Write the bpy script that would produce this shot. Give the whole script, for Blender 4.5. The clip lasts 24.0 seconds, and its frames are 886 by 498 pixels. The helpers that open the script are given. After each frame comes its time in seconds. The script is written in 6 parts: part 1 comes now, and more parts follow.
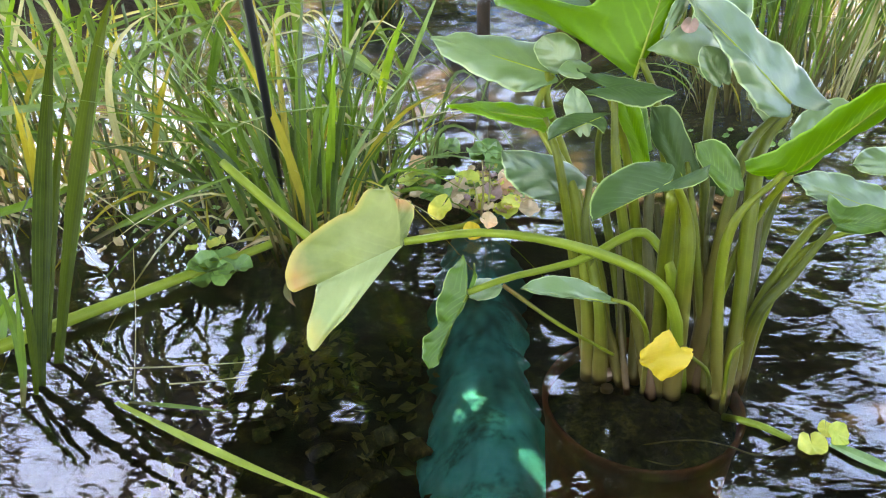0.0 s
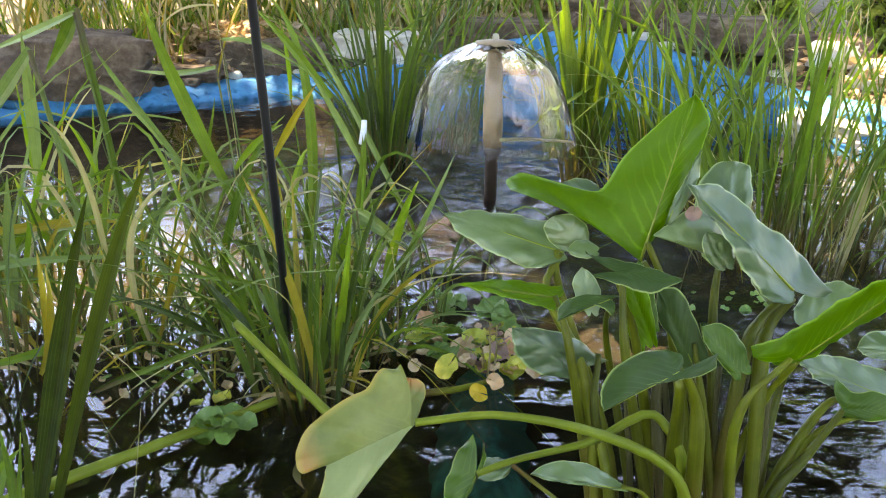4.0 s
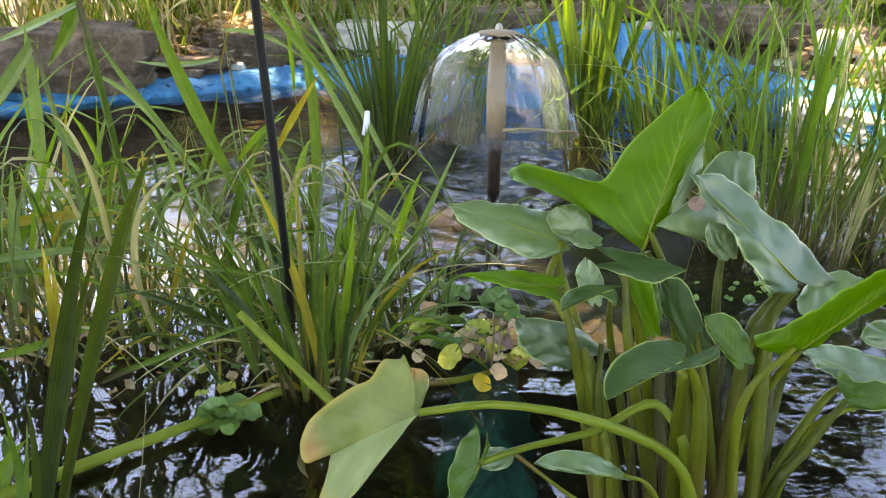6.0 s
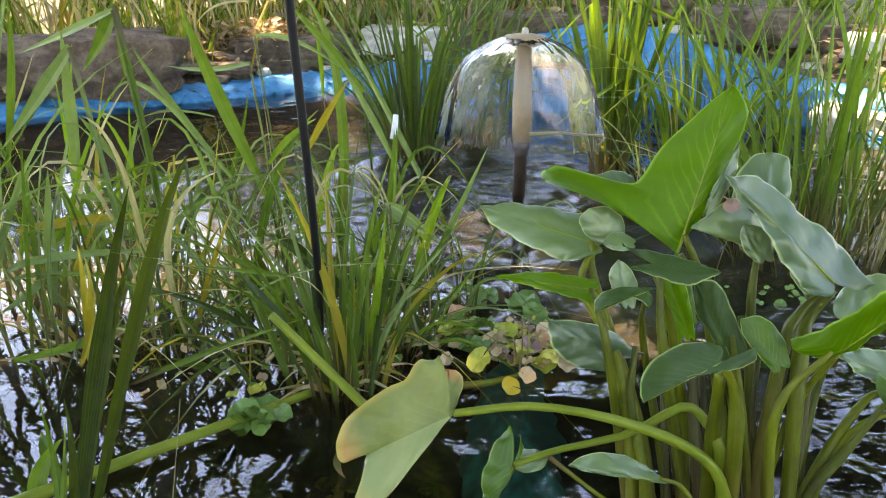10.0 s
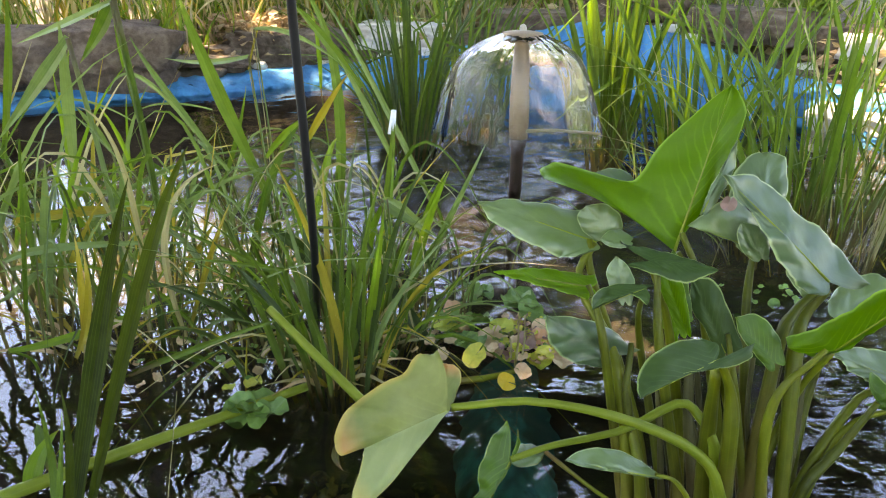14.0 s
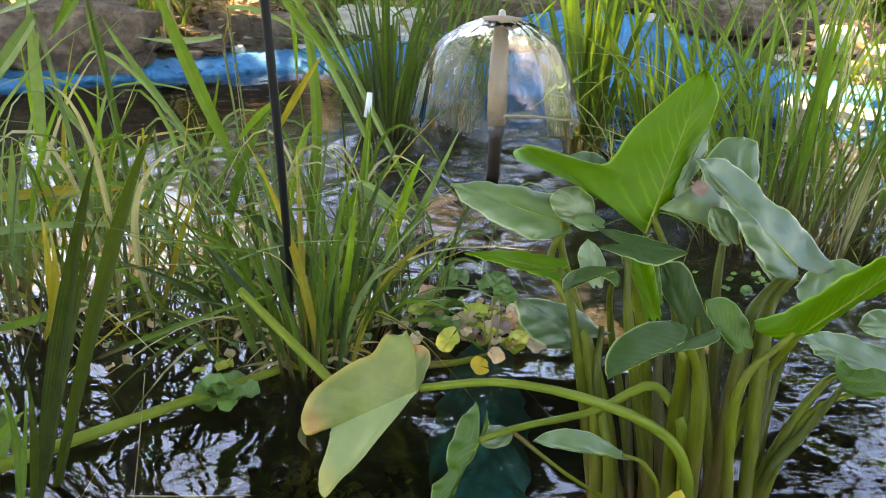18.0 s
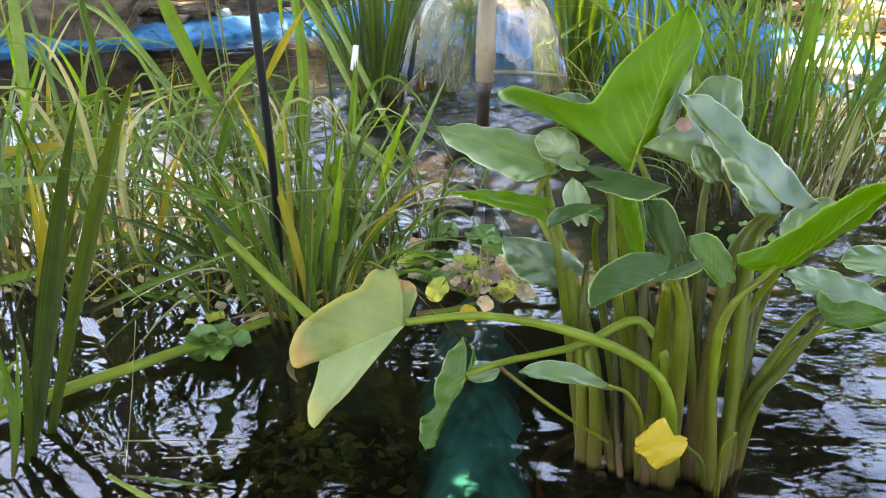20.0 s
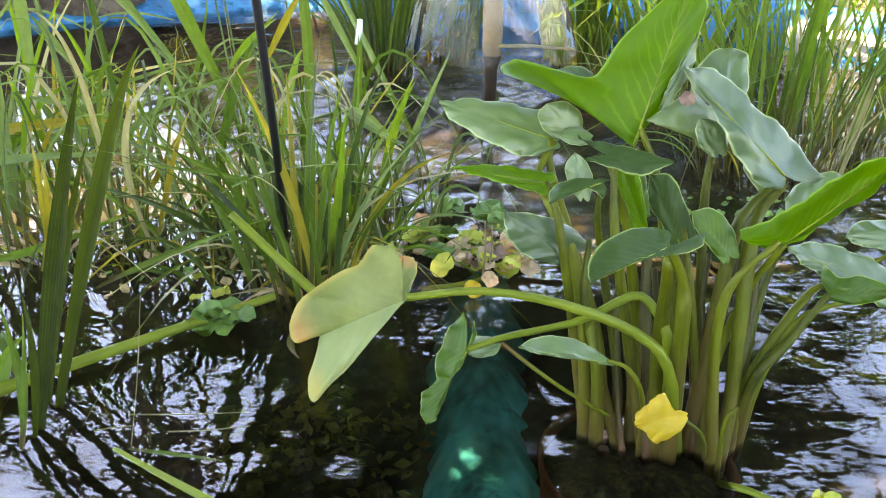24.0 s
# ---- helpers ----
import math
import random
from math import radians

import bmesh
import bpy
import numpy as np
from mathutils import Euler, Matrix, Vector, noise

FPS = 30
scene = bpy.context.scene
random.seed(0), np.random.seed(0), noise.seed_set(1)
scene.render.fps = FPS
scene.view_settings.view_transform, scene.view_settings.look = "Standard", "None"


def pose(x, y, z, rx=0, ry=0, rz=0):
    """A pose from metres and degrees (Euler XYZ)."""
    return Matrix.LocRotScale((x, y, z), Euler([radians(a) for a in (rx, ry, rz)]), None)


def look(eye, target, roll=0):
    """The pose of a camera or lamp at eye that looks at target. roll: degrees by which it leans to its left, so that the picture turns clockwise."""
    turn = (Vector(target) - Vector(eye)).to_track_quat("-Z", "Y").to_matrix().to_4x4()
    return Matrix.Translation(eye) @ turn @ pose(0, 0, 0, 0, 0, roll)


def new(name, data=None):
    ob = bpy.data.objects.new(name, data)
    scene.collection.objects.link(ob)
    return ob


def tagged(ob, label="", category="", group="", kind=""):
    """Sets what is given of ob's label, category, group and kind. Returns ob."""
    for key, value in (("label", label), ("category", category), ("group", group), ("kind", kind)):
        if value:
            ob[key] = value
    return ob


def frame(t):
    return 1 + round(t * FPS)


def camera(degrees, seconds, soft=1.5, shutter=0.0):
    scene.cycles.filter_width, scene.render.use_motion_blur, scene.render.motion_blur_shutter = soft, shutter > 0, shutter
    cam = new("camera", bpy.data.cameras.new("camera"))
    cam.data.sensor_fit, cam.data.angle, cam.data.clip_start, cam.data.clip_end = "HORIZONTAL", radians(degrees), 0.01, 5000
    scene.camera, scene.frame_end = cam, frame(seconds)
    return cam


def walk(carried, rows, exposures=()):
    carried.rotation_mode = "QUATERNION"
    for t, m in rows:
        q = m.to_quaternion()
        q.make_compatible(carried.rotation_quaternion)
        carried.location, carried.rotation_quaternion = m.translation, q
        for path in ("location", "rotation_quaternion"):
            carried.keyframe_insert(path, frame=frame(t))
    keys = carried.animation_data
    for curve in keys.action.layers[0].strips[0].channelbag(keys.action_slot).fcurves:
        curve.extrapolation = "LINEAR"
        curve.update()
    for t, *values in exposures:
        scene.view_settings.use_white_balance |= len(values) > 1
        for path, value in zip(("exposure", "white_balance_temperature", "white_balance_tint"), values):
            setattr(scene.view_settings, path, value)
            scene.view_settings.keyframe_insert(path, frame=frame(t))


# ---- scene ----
cam = camera(60.0, 24.0, 1.1)
PATH = [
    (0, (0.029, 0.054, 0.673), (-0.017, 1.772, -0.349), -0.9),
    (0.5, (0.03, 0.052, 0.68), (-0.017, 1.803, -0.285), -0.7),
    (1, (0.028, 0.051, 0.683), (-0.019, 1.841, -0.207), -0.6),
    (1.5, (0.024, 0.053, 0.707), (-0.021, 1.878, -0.11), -0.5),
    (2, (0.021, 0.059, 0.727), (-0.029, 1.913, -0.023), -0.1),
    (2.5, (0.021, 0.058, 0.731), (-0.035, 1.928, 0.025), 0.3),
    (4.5, (0.015, 0.062, 0.725), (-0.035, 1.926, 0.003), 0.8),
    (5, (0.015, 0.063, 0.724), (-0.036, 1.924, -0.006), 0.7),
    (5.5, (0.017, 0.062, 0.726), (-0.037, 1.92, -0.012), 0.6),
    (6, (0.017, 0.059, 0.727), (-0.044, 1.917, -0.011), 0.5),
    (6.5, (0.015, 0.06, 0.728), (-0.05, 1.918, -0.01), 0.4),
    (7, (0.013, 0.059, 0.726), (-0.058, 1.917, -0.01), 0.3),
    (7.5, (0.009, 0.057, 0.726), (-0.067, 1.916, -0.007), 0.1),
    (8, (0.005, 0.055, 0.731), (-0.081, 1.915, 0.001), -0.1),
    (8.5, (0.003, 0.054, 0.732), (-0.098, 1.913, 0.003), -0.1),
    (9, (0.002, 0.055, 0.728), (-0.11, 1.915, 0.001), -0.1),
    (9.5, (-0.002, 0.054, 0.724), (-0.111, 1.915, -0.001), 0.0),
    (10, (0.003, 0.055, 0.724), (-0.113, 1.915, -0.002), -0.0),
    (10.5, (0.0, 0.053, 0.727), (-0.109, 1.913, -0.001), 0.1),
    (12.5, (-0.001, 0.054, 0.727), (-0.11, 1.91, -0.011), 0.3),
    (13, (0.001, 0.054, 0.728), (-0.106, 1.911, -0.007), 0.5),
    (13.5, (-0.001, 0.052, 0.727), (-0.103, 1.91, -0.007), 0.6),
    (14, (-0.003, 0.051, 0.724), (-0.102, 1.909, -0.011), 0.8),
    (14.5, (-0.001, 0.053, 0.722), (-0.102, 1.91, -0.012), 0.9),
    (15, (-0.003, 0.05, 0.722), (-0.1, 1.908, -0.011), 1.0),
    (15.5, (0.0, 0.051, 0.723), (-0.097, 1.909, -0.01), 1.0),
    (16, (0.0, 0.05, 0.724), (-0.089, 1.909, -0.008), 1.1),
    (16.5, (0.001, 0.051, 0.718), (-0.079, 1.91, -0.017), 1.4),
    (17, (0.001, 0.052, 0.714), (-0.062, 1.908, -0.028), 1.6),
    (17.5, (0.004, 0.054, 0.715), (-0.05, 1.906, -0.038), 1.7),
    (18, (0.008, 0.053, 0.714), (-0.039, 1.902, -0.047), 1.9),
    (18.5, (0.009, 0.05, 0.71), (-0.027, 1.894, -0.064), 2.0),
    (19, (0.014, 0.046, 0.704), (-0.015, 1.883, -0.085), 1.8),
    (19.5, (0.017, 0.037, 0.688), (-0.014, 1.865, -0.123), 1.4),
    (21.5, (0.024, 0.031, 0.681), (0.004, 1.826, -0.2), 1.3),
    (22, (0.029, 0.033, 0.681), (0.001, 1.824, -0.209), 1.3),
    (22.5, (0.032, 0.036, 0.682), (-0.008, 1.824, -0.214), 1.1),
    (23, (0.029, 0.033, 0.682), (-0.012, 1.821, -0.213), 1.1),
    (23.5, (0.029, 0.032, 0.685), (-0.019, 1.821, -0.21), 1.0),
    (24, (0.029, 0.035, 0.683), (-0.023, 1.825, -0.207), 0.9),
]
walk(cam, [(t, look(eye, target, roll)) for t, eye, target, roll in PATH], [(0, 4.43, 9900, 21), (1, 4.52, 9900, 21), (2.5, 3.66, 9900, 21), (18, 3.64, 9900, 21), (21.5, 4.14, 9900, 21), (24, 4.14, 9900, 21)])

# ---------------------------------------------------------------- light
SUN = Vector((-0.26, 0.38, 1.0)).normalized()
world = bpy.data.worlds.new("sky")
scene.world = world
world.use_nodes = True
wn = world.node_tree.nodes
sky = wn.new("ShaderNodeTexSky")
sky.sky_type = "NISHITA"
sky.sun_disc = False
sky.sun_elevation = math.asin(SUN.z)
sky.sun_rotation = math.atan2(SUN.x, SUN.y)
sky.air_density, sky.dust_density, sky.ozone_density = 1.0, 0.3, 4.5
world.node_tree.links.new(sky.outputs[0], wn["Background"].inputs[0])
wn["Background"].inputs[1].default_value = 0.15
sun = new("sun", bpy.data.lights.new("sun", "SUN"))
sun.data.energy, sun.data.angle, sun.data.color = 3.0, radians(0.55), (1.0, 0.93, 0.8)
sun.matrix_world = look(SUN * 40, (0, 0, 0))


# ---------------------------------------------------------------- materials
def material(name):
    m = bpy.data.materials.new(name)
    m.use_nodes = True
    m.node_tree.nodes.clear()
    return m, m.node_tree.nodes, m.node_tree.links


def node(ns, kind, **inputs):
    n = ns.new("ShaderNode" + kind)
    for key, value in inputs.items():
        n.inputs[key.replace("_", " ")].default_value = value
    return n


def ramp(ns, stops):
    r = ns.new("ShaderNodeValToRGB")
    while len(r.color_ramp.elements) < len(stops):
        r.color_ramp.elements.new(0.5)
    for e, (p, c) in zip(r.color_ramp.elements, stops):
        e.position, e.color = p, (*c, 1)
    return r


def rough_surface(name, stops, scale=8.0, detail=8.0, rough=0.85, bump=0.4, fine=60.0, step=0.01, stretch=(1, 1, 1)):
    """Stone, soil, bark, wood: two scales of noise in colour and relief."""
    m, ns, ln = material(name)
    out, b = node(ns, "OutputMaterial"), node(ns, "BsdfPrincipled", Roughness=rough)
    co = ns.new("ShaderNodeTexCoord")
    mp = node(ns, "Mapping", Scale=stretch)
    ln.new(co.outputs["Object"], mp.inputs[0])
    n1 = node(ns, "TexNoise", Scale=scale, Detail=detail, Roughness=0.65)
    n2 = node(ns, "TexNoise", Scale=fine, Detail=4.0, Roughness=0.6)
    ln.new(mp.outputs[0], n1.inputs["Vector"])
    ln.new(mp.outputs[0], n2.inputs["Vector"])
    mix = node(ns, "Math")
    mix.operation = "MULTIPLY_ADD"
    mix.inputs[1].default_value = 0.35
    ln.new(n2.outputs[0], mix.inputs[0])
    sub = node(ns, "Math")
    sub.operation = "SUBTRACT"
    sub.inputs[1].default_value = 0.17
    ln.new(n1.outputs[0], sub.inputs[0])
    ln.new(sub.outputs[0], mix.inputs[2])
    r = ramp(ns, stops)
    ln.new(mix.outputs[0], r.inputs[0])
    ln.new(r.outputs[0], b.inputs["Base Color"])
    bp = node(ns, "Bump", Strength=bump, Distance=step)
    ln.new(mix.outputs[0], bp.inputs["Height"])
    ln.new(bp.outputs[0], b.inputs["Normal"])
    ln.new(b.outputs[0], out.inputs[0])
    return m


def leaf_material(name, dark, light, tip=None, glow=0.35, rough=0.4, veins=14.0, edge=None, gloss=0.5, blotch=30.0, island=False, pinnate=0.0, vein=0.3, tip_from=0.88, relief=0.12, edge_from=0.93, foot=None):
    """A leaf: fine veins along its own grid, blotches, variation from leaf to leaf, light passing through."""
    m, ns, ln = material(name)
    out = node(ns, "OutputMaterial")
    uv = ns.new("ShaderNodeUVMap")
    sep = ns.new("ShaderNodeSeparateXYZ")
    ln.new(uv.outputs[0], sep.inputs[0])
    co = ns.new("ShaderNodeTexCoord")
    n1 = node(ns, "TexNoise", Scale=blotch, Detail=5.0, Roughness=0.6)
    ln.new(co.outputs["Object"], n1.inputs["Vector"])
    info = ns.new("ShaderNodeObjectInfo")
    add = node(ns, "Math")
    add.operation = "MULTIPLY_ADD"
    add.inputs[1].default_value = 0.55
    geo = ns.new("ShaderNodeNewGeometry")
    ln.new(geo.outputs["Random Per Island"] if island else info.outputs["Random"], add.inputs[0])
    sc = node(ns, "Math")
    sc.operation = "MULTIPLY_ADD"
    sc.inputs[1].default_value, sc.inputs[2].default_value = 0.9, -0.22
    ln.new(n1.outputs[0], sc.inputs[0])
    ln.new(sc.outputs[0], add.inputs[2])
    base = ramp(ns, [(0.1, dark), (0.9, light)])
    ln.new(add.outputs[0], base.inputs[0])
    colour = base.outputs[0]
    # veins: fine lines across v
    slant = node(ns, "Math")
    slant.operation = "MULTIPLY_ADD"
    slant.inputs[1].default_value = pinnate
    ln.new(sep.outputs[0], slant.inputs[0])
    ln.new(sep.outputs[1], slant.inputs[2])
    wave = node(ns, "Math")
    wave.operation = "MULTIPLY"
    wave.inputs[1].default_value = veins
    ln.new(slant.outputs[0], wave.inputs[0])
    saw = node(ns, "Math")
    saw.operation = "PINGPONG"
    saw.inputs[1].default_value = 0.5
    ln.new(wave.outputs[0], saw.inputs[0])
    line = ramp(ns, [(0.0, (1, 1, 1)), (0.16, (0, 0, 0))])
    ln.new(saw.outputs[0], line.inputs[0])
    vm = node(ns, "Mix")
    vm.data_type, vm.blend_type = "RGBA", "MIX"
    vm.inputs[7].default_value = (*[min(1, c * 1.6 + 0.02) for c in light], 1)
    fac = node(ns, "Math")
    fac.operation = "MULTIPLY"
    fac.inputs[1].default_value = vein
    ln.new(line.outputs[0], fac.inputs[0])
    if pinnate:  # side veins bend a little and fade out towards the margin
        sway = node(ns, "Math")
        sway.operation = "MULTIPLY_ADD"
        sway.inputs[1].default_value = 0.35
        ln.new(n1.outputs[0], sway.inputs[0])
        ln.new(slant.outputs[0], sway.inputs[2])
        ln.new(sway.outputs[0], wave.inputs[0])
        fade = ramp(ns, [(0.05, (1, 1, 1)), (0.7, (0.08, 0.08, 0.08))])
        ln.new(sep.outputs[1], fade.inputs[0])
        thin = node(ns, "Math")
        thin.operation = "MULTIPLY"
        ln.new(fac.outputs[0], thin.inputs[0])
        ln.new(fade.outputs[0], thin.inputs[1])
        fac = thin
    ln.new(fac.outputs[0], vm.inputs[0])
    ln.new(colour, vm.inputs[6])
    colour = vm.outputs[2]
    if tip:  # dry or yellowed ends, towards u = 1, with an uneven border
        tm = node(ns, "Mix")
        tm.data_type = "RGBA"
        tm.inputs[7].default_value = (*tip, 1)
        un = node(ns, "Math")
        un.operation = "MULTIPLY_ADD"
        un.inputs[1].default_value = 0.3
        ln.new(n1.outputs[0], un.inputs[0])
        far_end = node(ns, "Math")
        far_end.operation = "MULTIPLY"
        far_end.inputs[1].default_value = 0.82
        ln.new(sep.outputs[0], far_end.inputs[0])
        ln.new(far_end.outputs[0], un.inputs[2])
        tr = ramp(ns, [(tip_from, (0, 0, 0)), (1.0, (1, 1, 1))])
        ln.new(un.outputs[0], tr.inputs[0])
        ln.new(tr.outputs[0], tm.inputs[0])
        ln.new(colour, tm.inputs[6])
        colour = tm.outputs[2]
    if foot:  # withered brown sheath at the foot of the blade
        fm = node(ns, "Mix")
        fm.data_type = "RGBA"
        fm.inputs[7].default_value = (*foot, 1)
        low = node(ns, "Math")
        low.operation = "MULTIPLY_ADD"
        low.inputs[1].default_value = -0.25
        ln.new(n1.outputs[0], low.inputs[0])
        ln.new(sep.outputs[0], low.inputs[2])
        fr = ramp(ns, [(0.0, (1, 1, 1)), (0.14, (0, 0, 0))])
        ln.new(low.outputs[0], fr.inputs[0])
        ln.new(fr.outputs[0], fm.inputs[0])
        ln.new(colour, fm.inputs[6])
        colour = fm.outputs[2]
    if edge:  # the pale rim of the blade, at v = 1
        em = node(ns, "Mix")
        em.data_type = "RGBA"
        em.inputs[7].default_value = (*edge, 1)
        er = ramp(ns, [(edge_from, (0, 0, 0)), (0.985 if edge_from > 0.9 else 1.0, (1, 1, 1))])
        ln.new(sep.outputs[1], er.inputs[0])
        ln.new(er.outputs[0], em.inputs[0])
        ln.new(colour, em.inputs[6])
        colour = em.outputs[2]
    bp = node(ns, "Bump", Strength=0.25, Distance=0.002)
    hs = node(ns, "Math")
    hs.operation = "MULTIPLY_ADD"
    hs.inputs[1].default_value = relief
    ln.new(saw.outputs[0], hs.inputs[0])
    ln.new(n1.outputs[0], hs.inputs[2])
    ln.new(hs.outputs[0], bp.inputs["Height"])
    b = node(ns, "BsdfPrincipled", Roughness=rough)
    b.inputs["Specular IOR Level"].default_value = gloss
    ln.new(colour, b.inputs["Base Color"])
    ln.new(bp.outputs[0], b.inputs["Normal"])
    t = ns.new("ShaderNodeBsdfTranslucent")
    bright = node(ns, "Mix")
    bright.data_type, bright.blend_type = "RGBA", "MULTIPLY"
    bright.inputs[0].default_value = 1.0
    bright.inputs[7].default_value = (1.3, 1.25, 0.65, 1)
    ln.new(colour, bright.inputs[6])
    ln.new(bright.outputs[2], t.inputs[0])
    s = node(ns, "MixShader", Fac=glow)
    ln.new(b.outputs[0], s.inputs[1])
    ln.new(t.outputs[0], s.inputs[2])
    ln.new(s.outputs[0], out.inputs[0])
    return m


def plain(name, colour, rough=0.5, metal=0.0, vary=0.25, scale=25.0, bump=0.1):
    m = rough_surface(name, [(0.25, [c * (1 - vary) for c in colour]), (0.75, [min(1, c * (1 + vary)) for c in colour])], scale, 6.0, rough, bump, scale * 6, 0.002)
    m.node_tree.nodes["Principled BSDF"].inputs["Metallic"].default_value = metal
    return m


def water_material(name, tint, scale, strength, gloss_ior=1.33, chop=0.0, blur=0.0, haze=0.0, bend=0.0):
    """A clear water surface: tinted see-through, mirrored by Fresnel, with fine ripples, stronger where the mesh says it is choppy."""
    m, ns, ln = material(name)
    out = node(ns, "OutputMaterial")
    co = ns.new("ShaderNodeTexCoord")
    n1 = node(ns, "TexNoise", Scale=scale, Detail=3.0, Roughness=0.5)
    ln.new(co.outputs["Object"], n1.inputs["Vector"])
    bp = node(ns, "Bump", Strength=strength, Distance=0.022 if bend else 0.004)
    ln.new(n1.outputs[0], bp.inputs["Height"])
    if chop:
        mp = node(ns, "Mapping", Scale=(0.55, 1.4, 1))
        ln.new(co.outputs["Object"], mp.inputs[0])
        n2 = node(ns, "TexNoise", Scale=20.0, Detail=2.0, Roughness=0.5)
        ln.new(mp.outputs[0], n2.inputs["Vector"])
        at = ns.new("ShaderNodeAttribute")
        at.attribute_name = "chop"
        k = node(ns, "Math")
        k.operation = "MULTIPLY"
        k.inputs[1].default_value = chop
        ln.new(at.outputs["Fac"], k.inputs[0])
        b2 = node(ns, "Bump", Distance=0.016)
        ln.new(k.outputs[0], b2.inputs["Strength"])
        ln.new(n2.outputs[0], b2.inputs["Height"])
        ln.new(bp.outputs[0], b2.inputs["Normal"])
        bp = b2
    fr = node(ns, "Fresnel", IOR=gloss_ior)
    ln.new(bp.outputs[0], fr.inputs["Normal"])
    tr = node(ns, "BsdfTransparent", Color=(*tint, 1))
    if bend:
        tr = node(ns, "BsdfRefraction", Color=(*tint, 1), Roughness=0.08, IOR=bend)
        ln.new(bp.outputs[0], tr.inputs["Normal"])
    if haze:
        dif = node(ns, "BsdfTranslucent", Color=(0.85, 0.87, 0.92, 1))
        hz = node(ns, "MixShader")
        streak = node(ns, "Mapping", Scale=(7, 7, 4))
        ln.new(co.outputs["Object"], streak.inputs[0])
        n3 = node(ns, "TexNoise", Scale=1.0, Detail=3.0)
        ln.new(streak.outputs[0], n3.inputs["Vector"])
        hr = ramp(ns, [(0.36, (0, 0, 0)), (0.66, (haze, haze, haze))])
        ln.new(n3.outputs[0], hr.inputs[0])
        ln.new(hr.outputs[0], hz.inputs[0])
        ln.new(tr.outputs[0], hz.inputs[1])
        ln.new(dif.outputs[0], hz.inputs[2])
        tr = hz
    gl = node(ns, "BsdfGlossy", Roughness=blur)
    ln.new(bp.outputs[0], gl.inputs["Normal"])
    if chop:  # ripples too fine to tell apart
        fizz = ns.new("ShaderNodeAttribute")
        fizz.attribute_name = "fizz"
        fuzz = ramp(ns, [(0.1, (0, 0, 0)), (0.6, (0.15, 0.15, 0.15))])
        ln.new(fizz.outputs["Fac"], fuzz.inputs[0])
        ln.new(fuzz.outputs[0], gl.inputs["Roughness"])
    s = node(ns, "MixShader")
    thin = node(ns, "Math")
    thin.operation = "MULTIPLY"
    thin.inputs[1].default_value = 0.32 if bend else 1.0
    ln.new(fr.outputs[0], thin.inputs[0])
    ln.new(thin.outputs[0], s.inputs[0])
    ln.new(tr.outputs[0], s.inputs[1])
    ln.new(gl.outputs[0], s.inputs[2])
    ln.new(s.outputs[0], out.inputs[0])
    return m


WATER = water_material("pond_water", (0.92, 0.91, 0.86), 12.0, 0.02, 1.70, 0.42)
SHEET = water_material("water_sheet", (0.93, 0.93, 0.93), 7.0, 1.0, 1.10, 0.0, 0.12, 0.16, 1.08)
MUD = rough_surface("pond_mud", [(0.35, (0.007, 0.005, 0.002)), (0.56, (0.022, 0.016, 0.006)), (0.72, (0.07, 0.056, 0.016))], 13, 9, 0.9, 0.6, 45, 0.02)
LINER = rough_surface("blue_liner", [(0.25, (0.0, 0.11, 0.22)), (0.5, (0.0, 0.22, 0.44)), (0.78, (0.003, 0.33, 0.58))], 7, 8, 0.65, 0.8, 30, 0.02)
TEAL = rough_surface("algae_liner", [(0.28, (0.015, 0.16, 0.13)), (0.38, (0.006, 0.46, 0.42)), (0.47, (0.008, 0.82, 0.76)), (0.62, (0.06, 0.95, 0.92))], 9, 9, 0.75, 0.3, 60, 0.006)


def overlaid(m, colour):
    """Mix a second, darker colour into a surface, where its mesh says so."""
    ns, ln = m.node_tree.nodes, m.node_tree.links
    base = ns["Principled BSDF"].inputs["Base Color"]
    at = ns.new("ShaderNodeAttribute")
    at.attribute_name = "silt"
    mix = ns.new("ShaderNodeMixRGB")
    mix.inputs[2].default_value = (*colour, 1)
    ln.new(at.outputs["Fac"], mix.inputs[0])
    ln.new(base.links[0].from_socket, mix.inputs[1])
    ln.new(mix.outputs[0], base)


overlaid(TEAL, (0.012, 0.14, 0.115))
ROCK = rough_surface("brown_rock", [(0.25, (0.036, 0.025, 0.017)), (0.5, (0.135, 0.094, 0.066)), (0.8, (0.33, 0.255, 0.19))], 7, 12, 0.9, 1.0, 30, 0.04)
PALE = rough_surface("pale_rock", [(0.2, (0.30, 0.27, 0.22)), (0.5, (0.58, 0.55, 0.48)), (0.8, (0.80, 0.78, 0.72))], 7, 10, 0.85, 0.6, 40, 0.015)
SOIL = rough_surface("ground_soil", [(0.2, (0.04, 0.03, 0.02)), (0.5, (0.12, 0.09, 0.055)), (0.8, (0.26, 0.2, 0.13))], 5, 10, 0.95, 0.9, 40, 0.03)
BARK = rough_surface("bark", [(0.25, (0.035, 0.028, 0.022)), (0.75, (0.14, 0.115, 0.09))], 14, 8, 0.95, 0.9, 70, 0.02, (1, 1, 0.25))
BLACK = plain("black_plastic", (0.006, 0.006, 0.007), 0.5, 0, 0.4)
BEIGE = plain("weathered_pipe", (0.30, 0.21, 0.125), 0.6)
BROWN = plain("dark_pipe", (0.06, 0.04, 0.028), 0.5)
CLAY = rough_surface("terracotta", [(0.25, (0.13, 0.038, 0.018)), (0.75, (0.36, 0.125, 0.055))], 12, 8, 0.85, 0.4, 60, 0.004)
